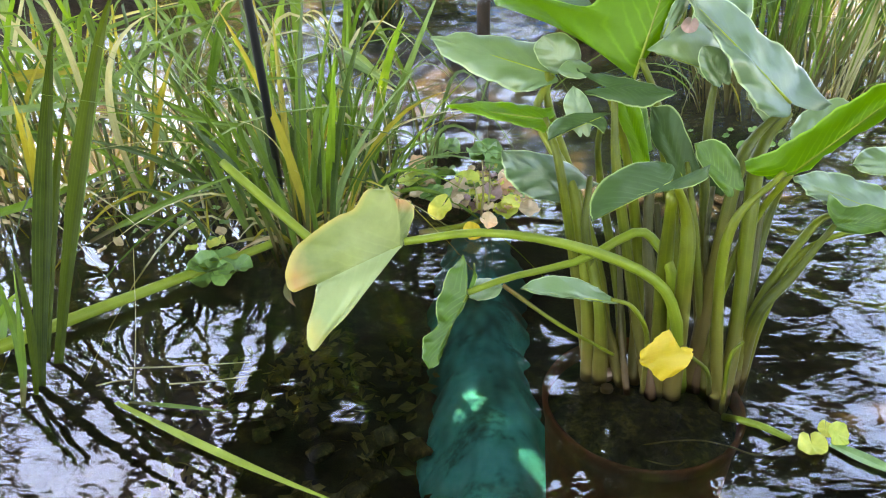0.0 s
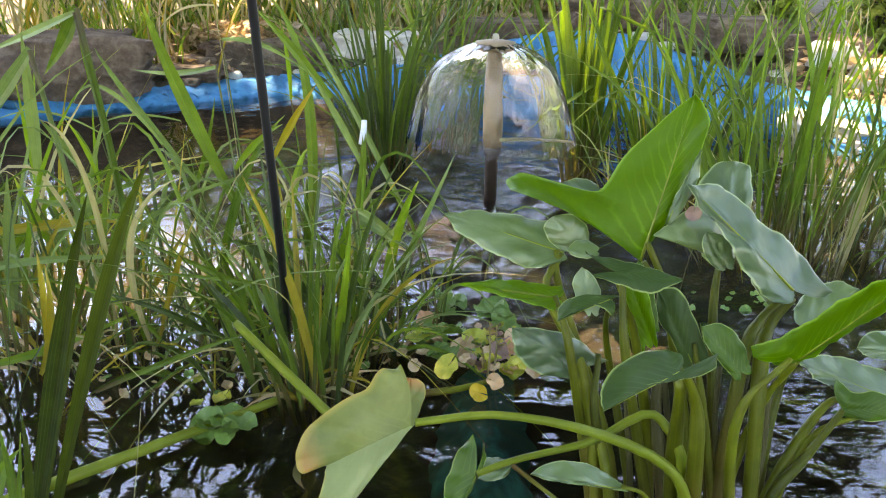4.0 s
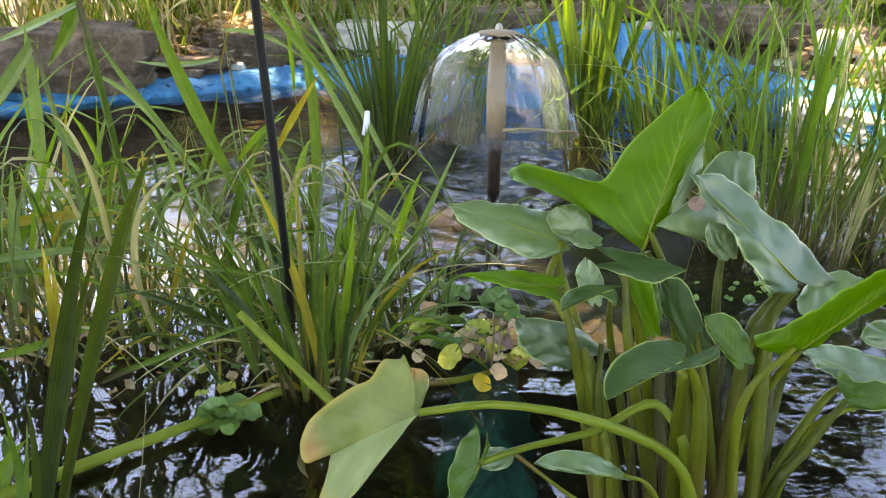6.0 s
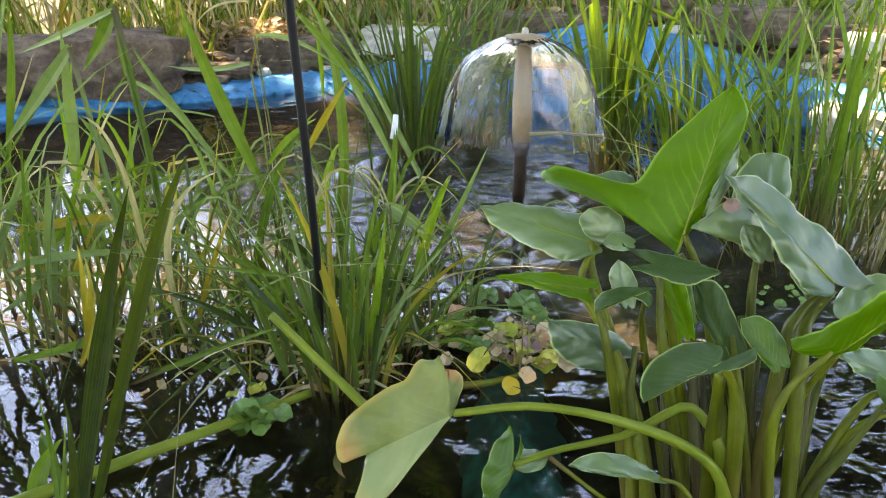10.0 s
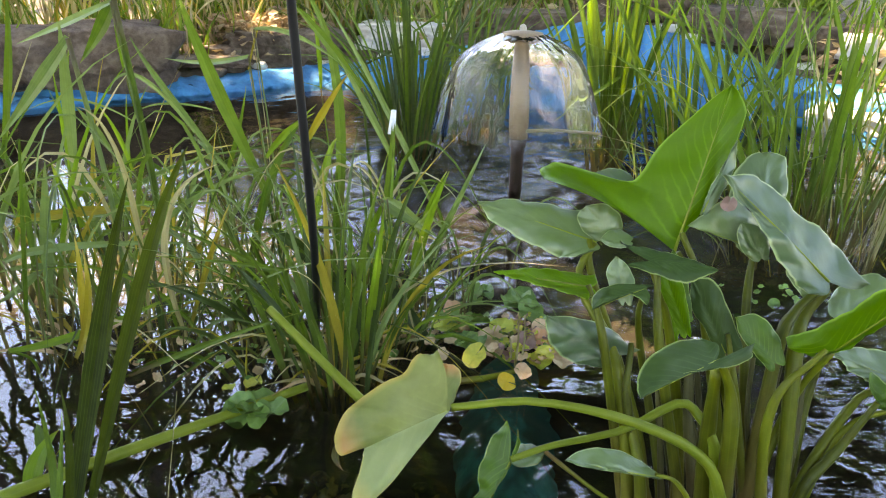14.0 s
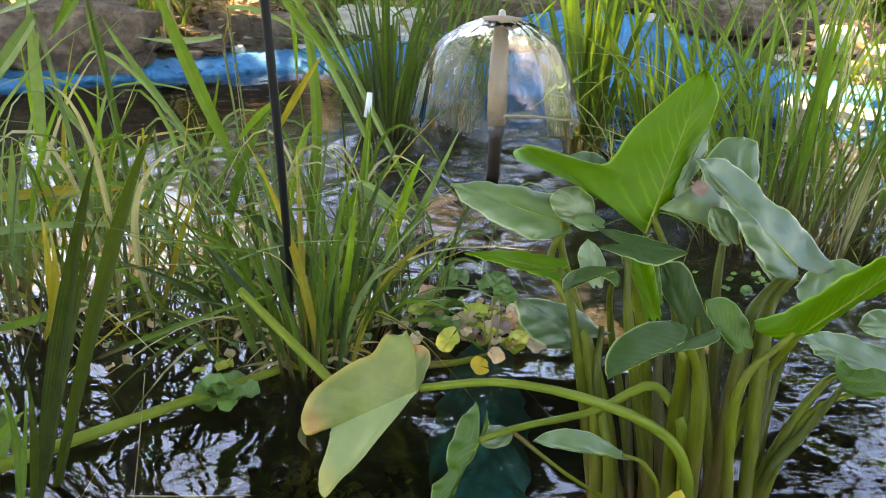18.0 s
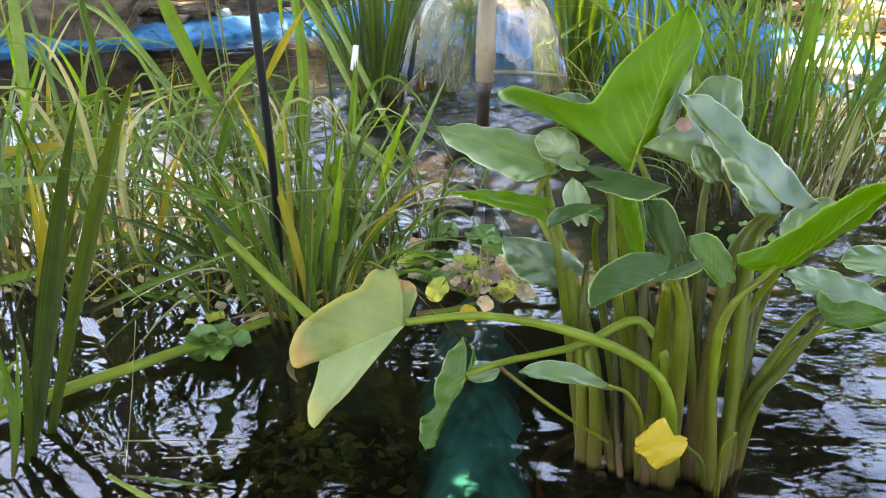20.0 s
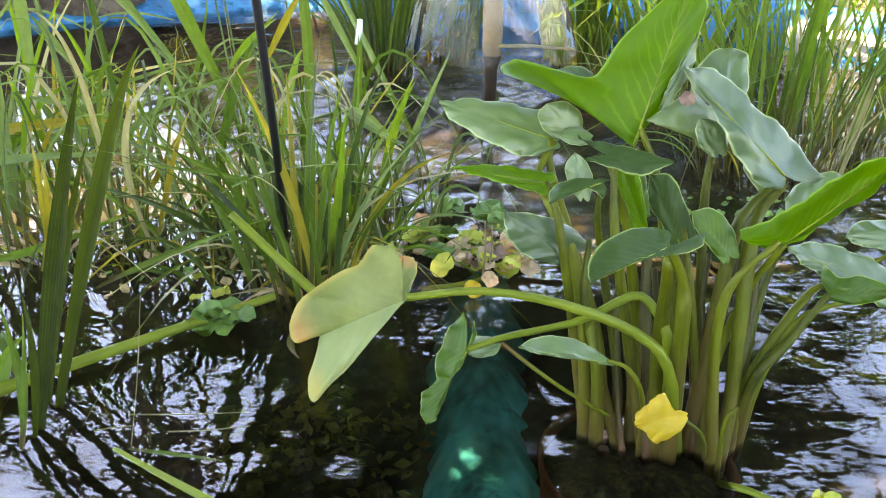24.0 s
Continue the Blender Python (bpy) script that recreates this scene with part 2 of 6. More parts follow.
PEAT = rough_surface("wet_compost", [(0.3, (0.008, 0.007, 0.003)), (0.52, (0.035, 0.032, 0.009)), (0.72, (0.15, 0.14, 0.04))], 30, 10, 0.9, 1.0, 120, 0.01)
SILT = rough_surface("silty_stone", [(0.35, (0.025, 0.02, 0.006)), (0.6, (0.075, 0.06, 0.018)), (0.8, (0.22, 0.18, 0.06))], 40, 8, 0.95, 0.4, 160, 0.004)
PINK = plain("pink_pebble", (0.42, 0.27, 0.18), 0.6)
DROPS = water_material("water_drops", (0.85, 0.87, 0.92), 20.0, 0.1, 1.5)
FOAM = plain("water_foam", (0.75, 0.78, 0.85), 0.15)

ARUM = leaf_material("arum_green", (0.05, 0.13, 0.010), (0.12, 0.25, 0.022), glow=0.32, rough=0.38, veins=4.5, edge=(0.32, 0.44, 0.14), pinnate=-2.2, vein=0.3, relief=0.3)
# grey of the mirrored sky is mixed into this leaf green
ARUM_GREY = leaf_material("arum_sky_grey", (0.054, 0.116, 0.026), (0.145, 0.230, 0.070), glow=0.10, rough=0.36, veins=4.5, edge=(0.34, 0.44, 0.18), gloss=1.0, pinnate=-2.2, vein=0.12, relief=0.15, blotch=18)
# arum green darkened for the shade in among the leaves
ARUM_SHADE = leaf_material("arum_shaded", (0.022, 0.060, 0.010), (0.055, 0.110, 0.022), glow=0.15, rough=0.5, veins=4.5, edge=(0.26, 0.36, 0.11), gloss=0.3, pinnate=-2.2, vein=0.25, relief=0.3, blotch=18)
# lighter copy of the arum green, light from behind put into its colour
ARUM_LIT = leaf_material("arum_lit_green", (0.072, 0.192, 0.002), (0.148, 0.32, 0.005), glow=0.5, rough=0.42, veins=4.5, edge=(0.26, 0.46, 0.07), pinnate=-2.6, vein=0.4, gloss=0.3, relief=0.4, blotch=16)
ARUM_OLD = leaf_material("arum_fading", (0.085, 0.135, 0.022), (0.34, 0.37, 0.105), tip=(0.62, 0.27, 0.09), glow=0.28, rough=0.42, veins=4.5, edge=(0.52, 0.40, 0.10), edge_from=0.88, pinnate=-2.2, vein=0.10, tip_from=0.70, relief=0.4, blotch=20)
# paler copy of the fading leaf, sky light put into one half
ARUM_PALE = leaf_material("arum_lit_half", (0.22, 0.30, 0.10), (0.46, 0.50, 0.21), tip=(0.62, 0.45, 0.10), glow=0.28, rough=0.45, veins=4.5, edge=(0.55, 0.50, 0.16), edge_from=0.88, pinnate=-2.2, vein=0.06, tip_from=0.82, relief=0.2, blotch=14)
# darker copy of the leaf colour with mirrored sky mixed in
ARUM_TEAL = leaf_material("arum_bluish", (0.034, 0.085, 0.028), (0.090, 0.160, 0.062), glow=0.10, rough=0.36, veins=4.5, edge=(0.34, 0.44, 0.18), gloss=1.0, pinnate=-2.2, vein=0.15, relief=0.15, blotch=18)
ARUM_YELLOW = leaf_material("arum_yellow", (0.60, 0.40, 0.02), (0.78, 0.56, 0.05), glow=0.3, rough=0.5, veins=5, vein=0.05)
STEM = leaf_material("arum_stalk", (0.052, 0.064, 0.004), (0.20, 0.228, 0.013), glow=0.25, rough=0.42, veins=8, vein=0.1, blotch=14, tip=(0.20, 0.11, 0.04), tip_from=0.70, gloss=0.35)
STEM_BROWN = leaf_material("brown_stalk", (0.035, 0.032, 0.008), (0.105, 0.095, 0.022), glow=0.15, rough=0.5, veins=8, vein=0.12, blotch=18, tip=(0.16, 0.075, 0.035), tip_from=0.6, gloss=0.3)
STEM_PALE = leaf_material("pale_stalk", (0.16, 0.22, 0.012), (0.30, 0.36, 0.04), glow=0.25, rough=0.4, veins=8, vein=0.1, blotch=14, gloss=0.35)
REED = leaf_material("reed_green", (0.043, 0.102, 0.010), (0.135, 0.22, 0.032), tip=(0.28, 0.34, 0.07), glow=0.4, rough=0.45, veins=5, vein=0.12, gloss=0.35, foot=(0.125, 0.105, 0.04))
REED_DARK = leaf_material("reed_dark", (0.03, 0.06, 0.012), (0.08, 0.135, 0.03), glow=0.3, rough=0.4, veins=5, vein=0.12)
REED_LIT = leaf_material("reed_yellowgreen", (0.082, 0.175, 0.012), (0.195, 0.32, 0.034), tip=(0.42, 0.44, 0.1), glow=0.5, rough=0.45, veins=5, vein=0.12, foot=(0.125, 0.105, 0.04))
REED_PALE = leaf_material("reed_pale", (0.0968, 0.167, 0.0484), (0.211, 0.299, 0.106), glow=0.35, rough=0.42, veins=5, vein=0.12, foot=(0.125, 0.105, 0.04))
IRIS = leaf_material("iris_blade", (0.0203, 0.0359, 0.00234), (0.0585, 0.0842, 0.00624), glow=0.3, rough=0.5, veins=6, vein=0.25, gloss=0.2)
REED_GOLD = leaf_material("reed_gold", (0.27, 0.21, 0.02), (0.46, 0.36, 0.04), tip=(0.40, 0.24, 0.06), glow=0.25, rough=0.5, veins=5, vein=0.12)
REED_DRY = leaf_material("reed_dry", (0.32, 0.28, 0.14), (0.52, 0.45, 0.25), glow=0.35, rough=0.6, veins=5, vein=0.12)
FLOAT = leaf_material("floating_green", (0.09, 0.22, 0.05), (0.26, 0.42, 0.10), tip=(0.45, 0.46, 0.12), tip_from=0.7, glow=0.25, rough=0.4, veins=6, vein=0.08, blotch=70)
FLOAT_YELLOW = leaf_material("floating_yellow", (0.40, 0.48, 0.06), (0.80, 0.72, 0.14), tip=(0.72, 0.45, 0.10), tip_from=0.7, glow=0.3, rough=0.45, veins=6, vein=0.08, blotch=70)
FLOAT_BROWN = leaf_material("floating_brown", (0.48, 0.33, 0.17), (0.80, 0.58, 0.36), tip=(0.45, 0.22, 0.12), tip_from=0.7, glow=0.2, rough=0.6, veins=6, vein=0.08, blotch=70)
FLOAT_MAUVE = leaf_material("floating_mauve", (0.32, 0.18, 0.15), (0.48, 0.30, 0.25), glow=0.15, rough=0.5, veins=6, vein=0.08)
FLOAT_CORAL = leaf_material("floating_coral", (0.70, 0.30, 0.16), (0.78, 0.46, 0.26), glow=0.2, rough=0.5, veins=6, vein=0.08)
BUSH = leaf_material("bush_leaf", (0.08, 0.15, 0.03), (0.26, 0.34, 0.07), glow=0.45, rough=0.5, veins=3, island=True)
CROWN = leaf_material("crown_leaf", (0.025, 0.06, 0.015), (0.06, 0.11, 0.03), glow=0.25, rough=0.5, veins=3, island=True)
LITTER = leaf_material("leaf_litter", (0.22, 0.14, 0.07), (0.50, 0.38, 0.24), glow=0.2, rough=0.8, veins=3, island=True)
SUNKEN = leaf_material("sunken_leaf", (0.05, 0.04, 0.012), (0.22, 0.19, 0.06), glow=0.1, rough=0.8, veins=3, island=True)


# ---------------------------------------------------------------- mesh tools
def mesh_object(name, verts, faces, mat, parent=None, uvs=None, smooth=True, label=""):
    me = bpy.data.meshes.new(name)
    me.from_pydata([tuple(v) for v in verts], [], faces)
    if smooth:
        me.polygons.foreach_set("use_smooth", [True] * len(me.polygons))
    if uvs is not None:
        layer = me.uv_layers.new(name="UVMap")
        idx = np.zeros(len(me.loops), dtype=np.int32)
        me.loops.foreach_get("vertex_index", idx)
        layer.data.foreach_set("uv", np.asarray(uvs, dtype=np.float32)[idx].ravel())
    me.materials.append(mat)
    ob = new(name, me)
    if parent:
        ob.parent = parent
    if label:
        ob["label"] = label
    return ob


def thing(name, at, label, category, group="", kind=""):
    ob = new(name)
    ob.empty_display_size = 0.05
    ob.location = at
    bpy.context.view_layer.update()
    return tagged(ob, label, category, group, kind)


def under(ob, parent):
    """Hangs ob on parent without moving it."""
    ob.parent = parent
    if parent.parent is None:
        ob.matrix_parent_inverse = Matrix.Translation(-parent.location)
    return ob


def curve_points(pts, n):
    """A smooth line through pts, n + 1 points."""
    p = [Vector(q) for q in pts]
    p = [p[0] * 2 - p[1]] + p + [p[-1] * 2 - p[-2]]
    out, segs = [], len(p) - 3
    for i in range(n + 1):
        f = i / n * segs
        k = min(int(f), segs - 1)
        t = f - k
        a, b, c, d = p[k:k + 4]
        out.append(0.5 * ((2 * b) + (c - a) * t + (2 * a - 5 * b + 4 * c - d) * t * t + (3 * b - a - 3 * c + d) * t ** 3))
    return out


def tube_data(line, radii, sides=8, seed=0.0):
    verts, faces, uvs = [], [], []
    n = len(line)
    ref = Vector((0.3, 1, 0.2)).normalized()
    for i, c in enumerate(line):
        d = (line[min(i + 1, n - 1)] - line[max(i - 1, 0)]).normalized()
        u = d.cross(ref).normalized()
        w = d.cross(u)
        for k in range(sides):
            a = 2 * math.pi * k / sides
            verts.append(c + (u * math.cos(a) + w * math.sin(a)) * radii[i])
            uvs.append((1 - i / (n - 1) * 0.9, k / sides))
    for i in range(n - 1):
        for k in range(sides):
            a, b = i * sides + k, i * sides + (k + 1) % sides
            faces.append((a, b, b + sides, a + sides))
    faces.append(tuple(range(sides - 1, -1, -1)))
    faces.append(tuple(range((n - 1) * sides, n * sides)))
    return verts, faces, uvs


def tube(name, pts, r0, r1, mat, parent, n=14, sides=8, label="", bulge=0.0):
    line = curve_points(pts, n)
    radii = [r0 + (r1 - r0) * i / n + bulge * math.sin(i * 0.9) * 0.12 * r0 for i in range(n + 1)]
    v, f, uv = tube_data(line, radii, sides)
    ob = mesh_object(name, v, f, mat, None, uv, label=label)
    return under(ob, parent) if parent else ob


def blade_data(p0, p1, p2, width, n=9, fold=0.3, twist=0.0, face=None, kink=0.0, u0=0.0):
    """A grass blade along a bent line, with a keel and tapered end."""
    p0, p1, p2 = Vector(p0), Vector(p1), Vector(p2)
    verts, faces, uvs = [], [], []
    for i in range(n + 1):
        t = i / n
        if kink:  # snapped over at one point
            sag = Vector((0, 0, -0.04 * (t - kink) ** 2)) if t > kink else Vector((0, 0, 0))
            c = p0.lerp(p1, t / kink) if t <= kink else p1.lerp(p2, (t - kink) / (1 - kink)) + sag
            d = (p1 - p0).normalized() if t < kink - 0.5 / n else (p2 - p0).normalized() if t < kink + 0.5 / n else (p2 - p1).normalized()
        else:
            c = p0 * (1 - t) ** 2 + p1 * 2 * t * (1 - t) + p2 * t * t
            d = ((p1 - p0) * (1 - t) + (p2 - p1) * t).normalized()
        f = Vector(face) if face else Vector((0.25, -1, 0.35))
        side = d.cross(f)
        side = side.normalized() if side.length > 1e-4 else Vector((1, 0, 0))
        side = Matrix.Rotation(twist * (0.3 + t), 3, d) @ side
        nor = side.cross(d)
        w = width * 0.5 * (0.55 + 0.45 * min(1, t * 3)) * (1 - max(0, t - 0.45) / 0.55) ** 0.8 if t < 1 else 0.0003
        keel = c - nor * w * fold
        for off, v in ((c - side * w, 0.0), (keel, 0.5), (keel, 0.5), (c + side * w, 1.0)):
            verts.append(off)
            uvs.append((u0 + (1 - u0) * t, v))
    for i in range(n):
        a = i * 4
        faces.append((a, a + 1, a + 5, a + 4))
        faces.append((a + 2, a + 3, a + 7, a + 6))
    return verts, faces, uvs


def blade(parent, p0, p1, p2, width, mat, fold=0.3, twist=0.0, n=9, face=None, name="blade", label="", kink=0.0, u0=0.0):
    v, f, uv = blade_data(p0, p1, p2, width, n, fold, twist, face, kink, u0)
    return under(mesh_object(name, v, f, mat, None, uv, label=label), parent)


def through_mid(p0, pm, p2):
    """The control point that takes the bent line through pm at its middle."""
    return Vector(pm) * 2 - (Vector(p0) + Vector(p2)) * 0.5


def arrow_leaf(parent, joint, tip, face, plus, minus, mat, fold=(12, 12), droop=0.06, wave=0.004, name="leaf_blade", label="", shift=0.0, bow_in=-0.06, lit_mat=None):
    """An arrow-shaped leaf: midrib from joint to tip, two halves folded along it. plus and minus: each half's outline from its end
    to the tip of its lobe, in shares of the midrib's length, along it and out from it."""
    j, t = Vector(joint), Vector(tip)
    x = t - j
    size = x.length
    x.normalize()
    z = Vector(face)
    z = (z - x * z.dot(x)).normalized()
    y = z.cross(x)
    rows, cols = 30, 7
    reach = max(q[0] for q in (*plus, *minus))
    verts, faces, uvs, slots = [], [], [], []
    index = {}
    shift += 40 * (j.x + t.z)
    for s, fd, shape in ((1, fold[0], plus), (-1, fold[1], minus)):
        ca, sa = math.cos(radians(fd)), math.sin(radians(fd))
        margin = curve_points([(p[0], p[1], 0) for p in shape], rows)
        lobe = margin[-1]
        for i, m in enumerate(margin):
            tau = i / rows
            if tau < 0.7:
                inner = Vector((1 - tau / 0.7, 0, 0))
            else:
                q = (tau - 0.7) / 0.3
                inner = lobe * q + Vector((bow_in * math.sin(math.pi * q), 0, 0))
            for k in range(cols + 1):
                v = k / cols
                p = inner.lerp(m, v)
                pw = p.y * size * (1 + v * 0.02 * math.sin(i * 0.9 + shift))
                ripple = wave * size * 4 * (math.sin(i * 0.9 + s * 1.3 + shift) + 0.6 * math.sin(i * 2.1 + shift * 3)) * v * v
                dip = size * (0.08 * noise.noise(Vector((p.x * 2.6, s * p.y * 3.2 + shift, 1.5))) + 0.022 * noise.noise(Vector((p.x * 8, s * p.y * 9 + shift, 4)))) * math.sin(math.pi * min(1, v * 1.1)) ** 0.8 if 0 < v < 0.9 else 0.0
                bow = -droop * (p.x ** 2) * size - 0.32 * v * v * abs(pw)
                pos = j + x * (p.x * size) + y * (s * pw) + z * (abs(pw) * sa / ca + bow + ripple + dip)
                key = ("rib", i) if k == 0 and tau <= 0.7 else (s, i, k)
                if key not in index:
                    index[key] = len(verts)
                    verts.append(pos)
                    uvs.append((max(0, min(1, p.x / reach)), v if key[0] != "rib" else 0.0))

        def at(i, k):
            return index[("rib", i)] if k == 0 and i / rows <= 0.7 else index[(s, i, k)]

        for i in range(rows):
            for k in range(cols):
                q = [at(i, k), at(i + 1, k), at(i + 1, k + 1), at(i, k + 1)]
                q = list(dict.fromkeys(q))
                if len(q) > 2:
                    faces.append(tuple(q if s > 0 else q[::-1]))
                    slots.append(1 if s > 0 else 0)
    # a second skin gives the blade its thickness
    n0 = len(verts)
    verts += [p - z * 0.0011 for p in verts]
    uvs += uvs
    faces += [tuple(i + n0 for i in reversed(f)) for f in faces]
    ob = under(mesh_object(name, verts, faces, mat, None, uvs, label=label), parent)
    if lit_mat:  # one half coloured paler, as the sky would light it
        ob.data.materials.append(lit_mat)
        ob.data.polygons.foreach_set("material_index", slots + slots)
    rib = [j + x * (size * q) + z * (-droop * q * q * size - 0.0008) for q in (0, 0.3, 0.6, 0.93)]
    v, f, uv = tube_data(curve_points(rib, 8), [size * (0.011 - 0.009 * i / 8) for i in range(9)], 6)
    r = mesh_object("midrib", v, f, STEM_PALE, None, uv)
    r.parent = ob
    return ob


def boulder(name, at, size, seed, mat, label, squash=0.3, turn=0.0, group="rim rocks"):
    """A weathered rock, flat below, with broken faces."""
    bm = bmesh.new()
    bmesh.ops.create_icosphere(bm, subdivisions=5 if max(size) > 0.3 else 3, radius=1.0)
    off = Vector((seed * 7.3, seed * 3.1, seed * 5.7))
    for v in bm.verts:
        p = v.co.copy()
        cube = max(abs(p.x), abs(p.y), abs(p.z))
        p = p.lerp(p / cube, 0.55)
        k = 1 + squash * noise.noise(p * 0.9 + off) + 0.18 * noise.noise(p * 2.6 + off) - 0.10 * abs(noise.noise(p * 4.5 + off)) + 0.06 * noise.noise(p * 9 + off)
        c = noise.cell(p * 1.6 + off) * 0.05
        p = p * (k + c)
        if p.z > 0.55:  # worn flat on top
            p.z = 0.55 + (p.z - 0.55) * 0.35
        v.co = Vector((p.x * size[0], p.y * size[1], max(p.z, -0.75) * size[2])) * 0.5
    me = bpy.data.meshes.new(name)
    bm.to_mesh(me)
    bm.free()
    me.polygons.foreach_set("use_smooth", [True] * len(me.polygons))
    me.materials.append(mat)
    ob = new(name, me)
    ob.location = (at[0], at[1], at[2] + size[2] * 0.35)
    ob.rotation_euler = (0, 0, turn)
    return tagged(ob, label, "rock", group)


def leaf_cloud(name, centres, count, size, mat, parent, seed, flat=0.5):
    """Many small pointed leaves, gathered in uneven clumps; one mesh."""
    rng = np.random.default_rng(seed)
    per = rng.integers(0, len(centres), count)
    c = np.array([q[:3] for q in centres])[per]
    r = np.array([q[3] for q in centres])[per]
    d = rng.normal(size=(count, 3))
    d /= np.linalg.norm(d, axis=1)[:, None]
    p = c + d * (r * rng.random(count) ** 0.45)[:, None] * np.array([1, 1, 0.75])
    u = rng.normal(size=(count, 3)) * np.array([1, 1, flat])
    u /= np.linalg.norm(u, axis=1)[:, None]
    w = np.cross(u, rng.normal(size=(count, 3)))
    w /= np.linalg.norm(w, axis=1)[:, None]
    nrm = np.cross(u, w)
    s = size * (0.6 + 0.8 * rng.random(count))[:, None]
    quad = np.stack([p, p + u * s * 0.5 + w * s * 0.26 + nrm * s * 0.07, p + u * s, p + u * s * 0.5 - w * s * 0.26 + nrm * s * 0.07], axis=1)
    verts = quad.reshape(-1, 3)
    i = np.arange(count) * 4
    faces = np.concatenate([np.stack([i, i + 1, i + 2], 1), np.stack([i, i + 2, i + 3], 1)]).tolist()
    uv = np.tile(np.array([(0, 0.5), (0.5, 1), (0.8, 0.5), (0.5, 0)]), (count, 1))
    ob = mesh_object(name, verts.tolist(), faces, mat, None, uv, smooth=False)
    return under(ob, parent) if parent else ob


# ---------------------------------------------------------------- the pond and its ground
POND = (-0.3, 1.5, 2.45, 2.92, 1.72)  # centre, half-width, reach to the far side, reach to the near side


def rim(angle, k=1.0):
    """The pond's edge at an angle, scaled by k, slightly uneven."""
    c, s = math.cos(angle), math.sin(angle)
    wob = 1 + 0.018 * math.sin(5 * angle + 1) + 0.012 * math.sin(11 * angle)
    return POND[0] + POND[2] * c * k * wob, POND[1] + (POND[3] if s > 0 else POND[4]) * s * k * wob


def rim_height(angle):
    """The bank stands higher at the far right."""
    s = math.sin(angle)
    right = math.exp(-((angle - 1.18) / 0.28) ** 2)
    left = 1 / (1 + math.exp(-(angle - 1.65) / 0.12)) if angle < math.pi * 1.2 else 0.0
    return 0.13 + 0.03 * s + 0.2 * right - 0.095 * left


def ring_mesh(name, rows, mat, steps=160, closed=True):
    """rows: functions of the angle that give a point; neighbours are joined."""
    verts, faces = [], []
    for fn in rows:
        for i in range(steps):
            verts.append(fn(2 * math.pi * i / steps))
    for r in range(len(rows) - 1):
        for i in range(steps):
            a, b = r * steps + i, r * steps + (i + 1) % steps
            faces.append((a, b, b + steps, a + steps))
    return mesh_object(name, verts, faces, mat)


def rumple(x, y, z, amount, scale=3.0, seed=0.0):
    return z + amount * noise.noise(Vector((x * scale + seed, y * scale, z * 2 + seed))) + amount * 0.4 * noise.noise(Vector((x * scale * 3, y * scale * 3 + seed, seed)))


def basin_row(k, z, amount, scale=3.0):
    def fn(a):
        x, y = rim(a, k)
        h = z if not callable(z) else z(a)
        return x, y, rumple(x, y, h, amount, scale, 4.0)
    return fn


# bottom of mud and stones
bottom = ring_mesh("pond_bottom", [basin_row(k, z, am, 4) for k, z, am in ((0.0, -0.44, 0.0), (0.04, -0.44, 0.03), (0.12, -0.43, 0.05), (0.22, -0.42, 0.06), (0.32, -0.42, 0.06), (0.42, -0.41, 0.06), (0.52, -0.40, 0.06), (0.62, -0.38, 0.06), (0.72, -0.36, 0.06), (0.82, -0.33, 0.05), (0.90, -0.24, 0.03), (0.945, -0.10, 0.02), (0.962, -0.02, 0.015), (0.975, -0.3, 0.0))], MUD, 400)
tagged(bottom, "brown muddy pond bottom with silt and leaves", "pond bottom", kind="structure")

# the liner: a wall round the water, crumpled over the edge, tucked under the rocks
def liner_row(k, z, fold):
    def fn(a):
        x, y = rim(a, k)
        w = fold * (noise.noise(Vector((a * 9, z * 5, 2))) + 1.1 * abs(noise.noise(Vector((a * 26, z * 14, 7)))) + 0.7 * noise.noise(Vector((a * 60, z * 25, 4))))
        dx, dy = math.cos(a), math.sin(a)
        h = z if z < 0 else z * rim_height(a) / 0.15
        return x + dx * w, y + dy * w, h + w * 0.5
    return fn


liner = ring_mesh("pond_liner", [liner_row(*q) for q in ((0.90, -0.34, 0.02), (0.94, -0.2, 0.04), (0.96, -0.08, 0.05), (0.967, -0.03, 0.055), (0.972, 0.0, 0.06), (0.977, 0.025, 0.065), (0.982, 0.045, 0.07), (0.988, 0.065, 0.075), (0.994, 0.085, 0.08), (1.0, 0.105, 0.08), (1.006, 0.122, 0.075), (1.014, 0.135, 0.06), (1.03, 0.15, 0.03), (1.06, 0.15, 0.02))], LINER, 1000)
tagged(liner, "crumpled bright blue pond liner round the water", "pond liner", kind="structure")

# the ground: one sheet from the rim to the horizon
def ground_row(k, lift, amount):
    def fn(a):
        x, y = rim(a, k)
        h = rim_height(a) + lift
        return x, y, rumple(x, y, h, amount, 1.2, 9.0)
    return fn


ground = ring_mesh("ground", [ground_row(*q) for q in ((1.035, -0.03, 0.0), (1.06, 0.0, 0.02), (1.10, 0.02, 0.03), (1.16, 0.05, 0.05), (1.25, 0.10, 0.06), (1.38, 0.15, 0.07), (1.6, 0.2, 0.1), (2.0, 0.25, 0.12), (3, 0.3, 0.15), (6, 0.35, 0.2), (20, 0.4, 0.3), (120, 0.4, 0.3), (700, 0.4, 0))], SOIL)
tagged(ground, "bare brown soil bank with dry leaf litter", "ground", kind="structure")

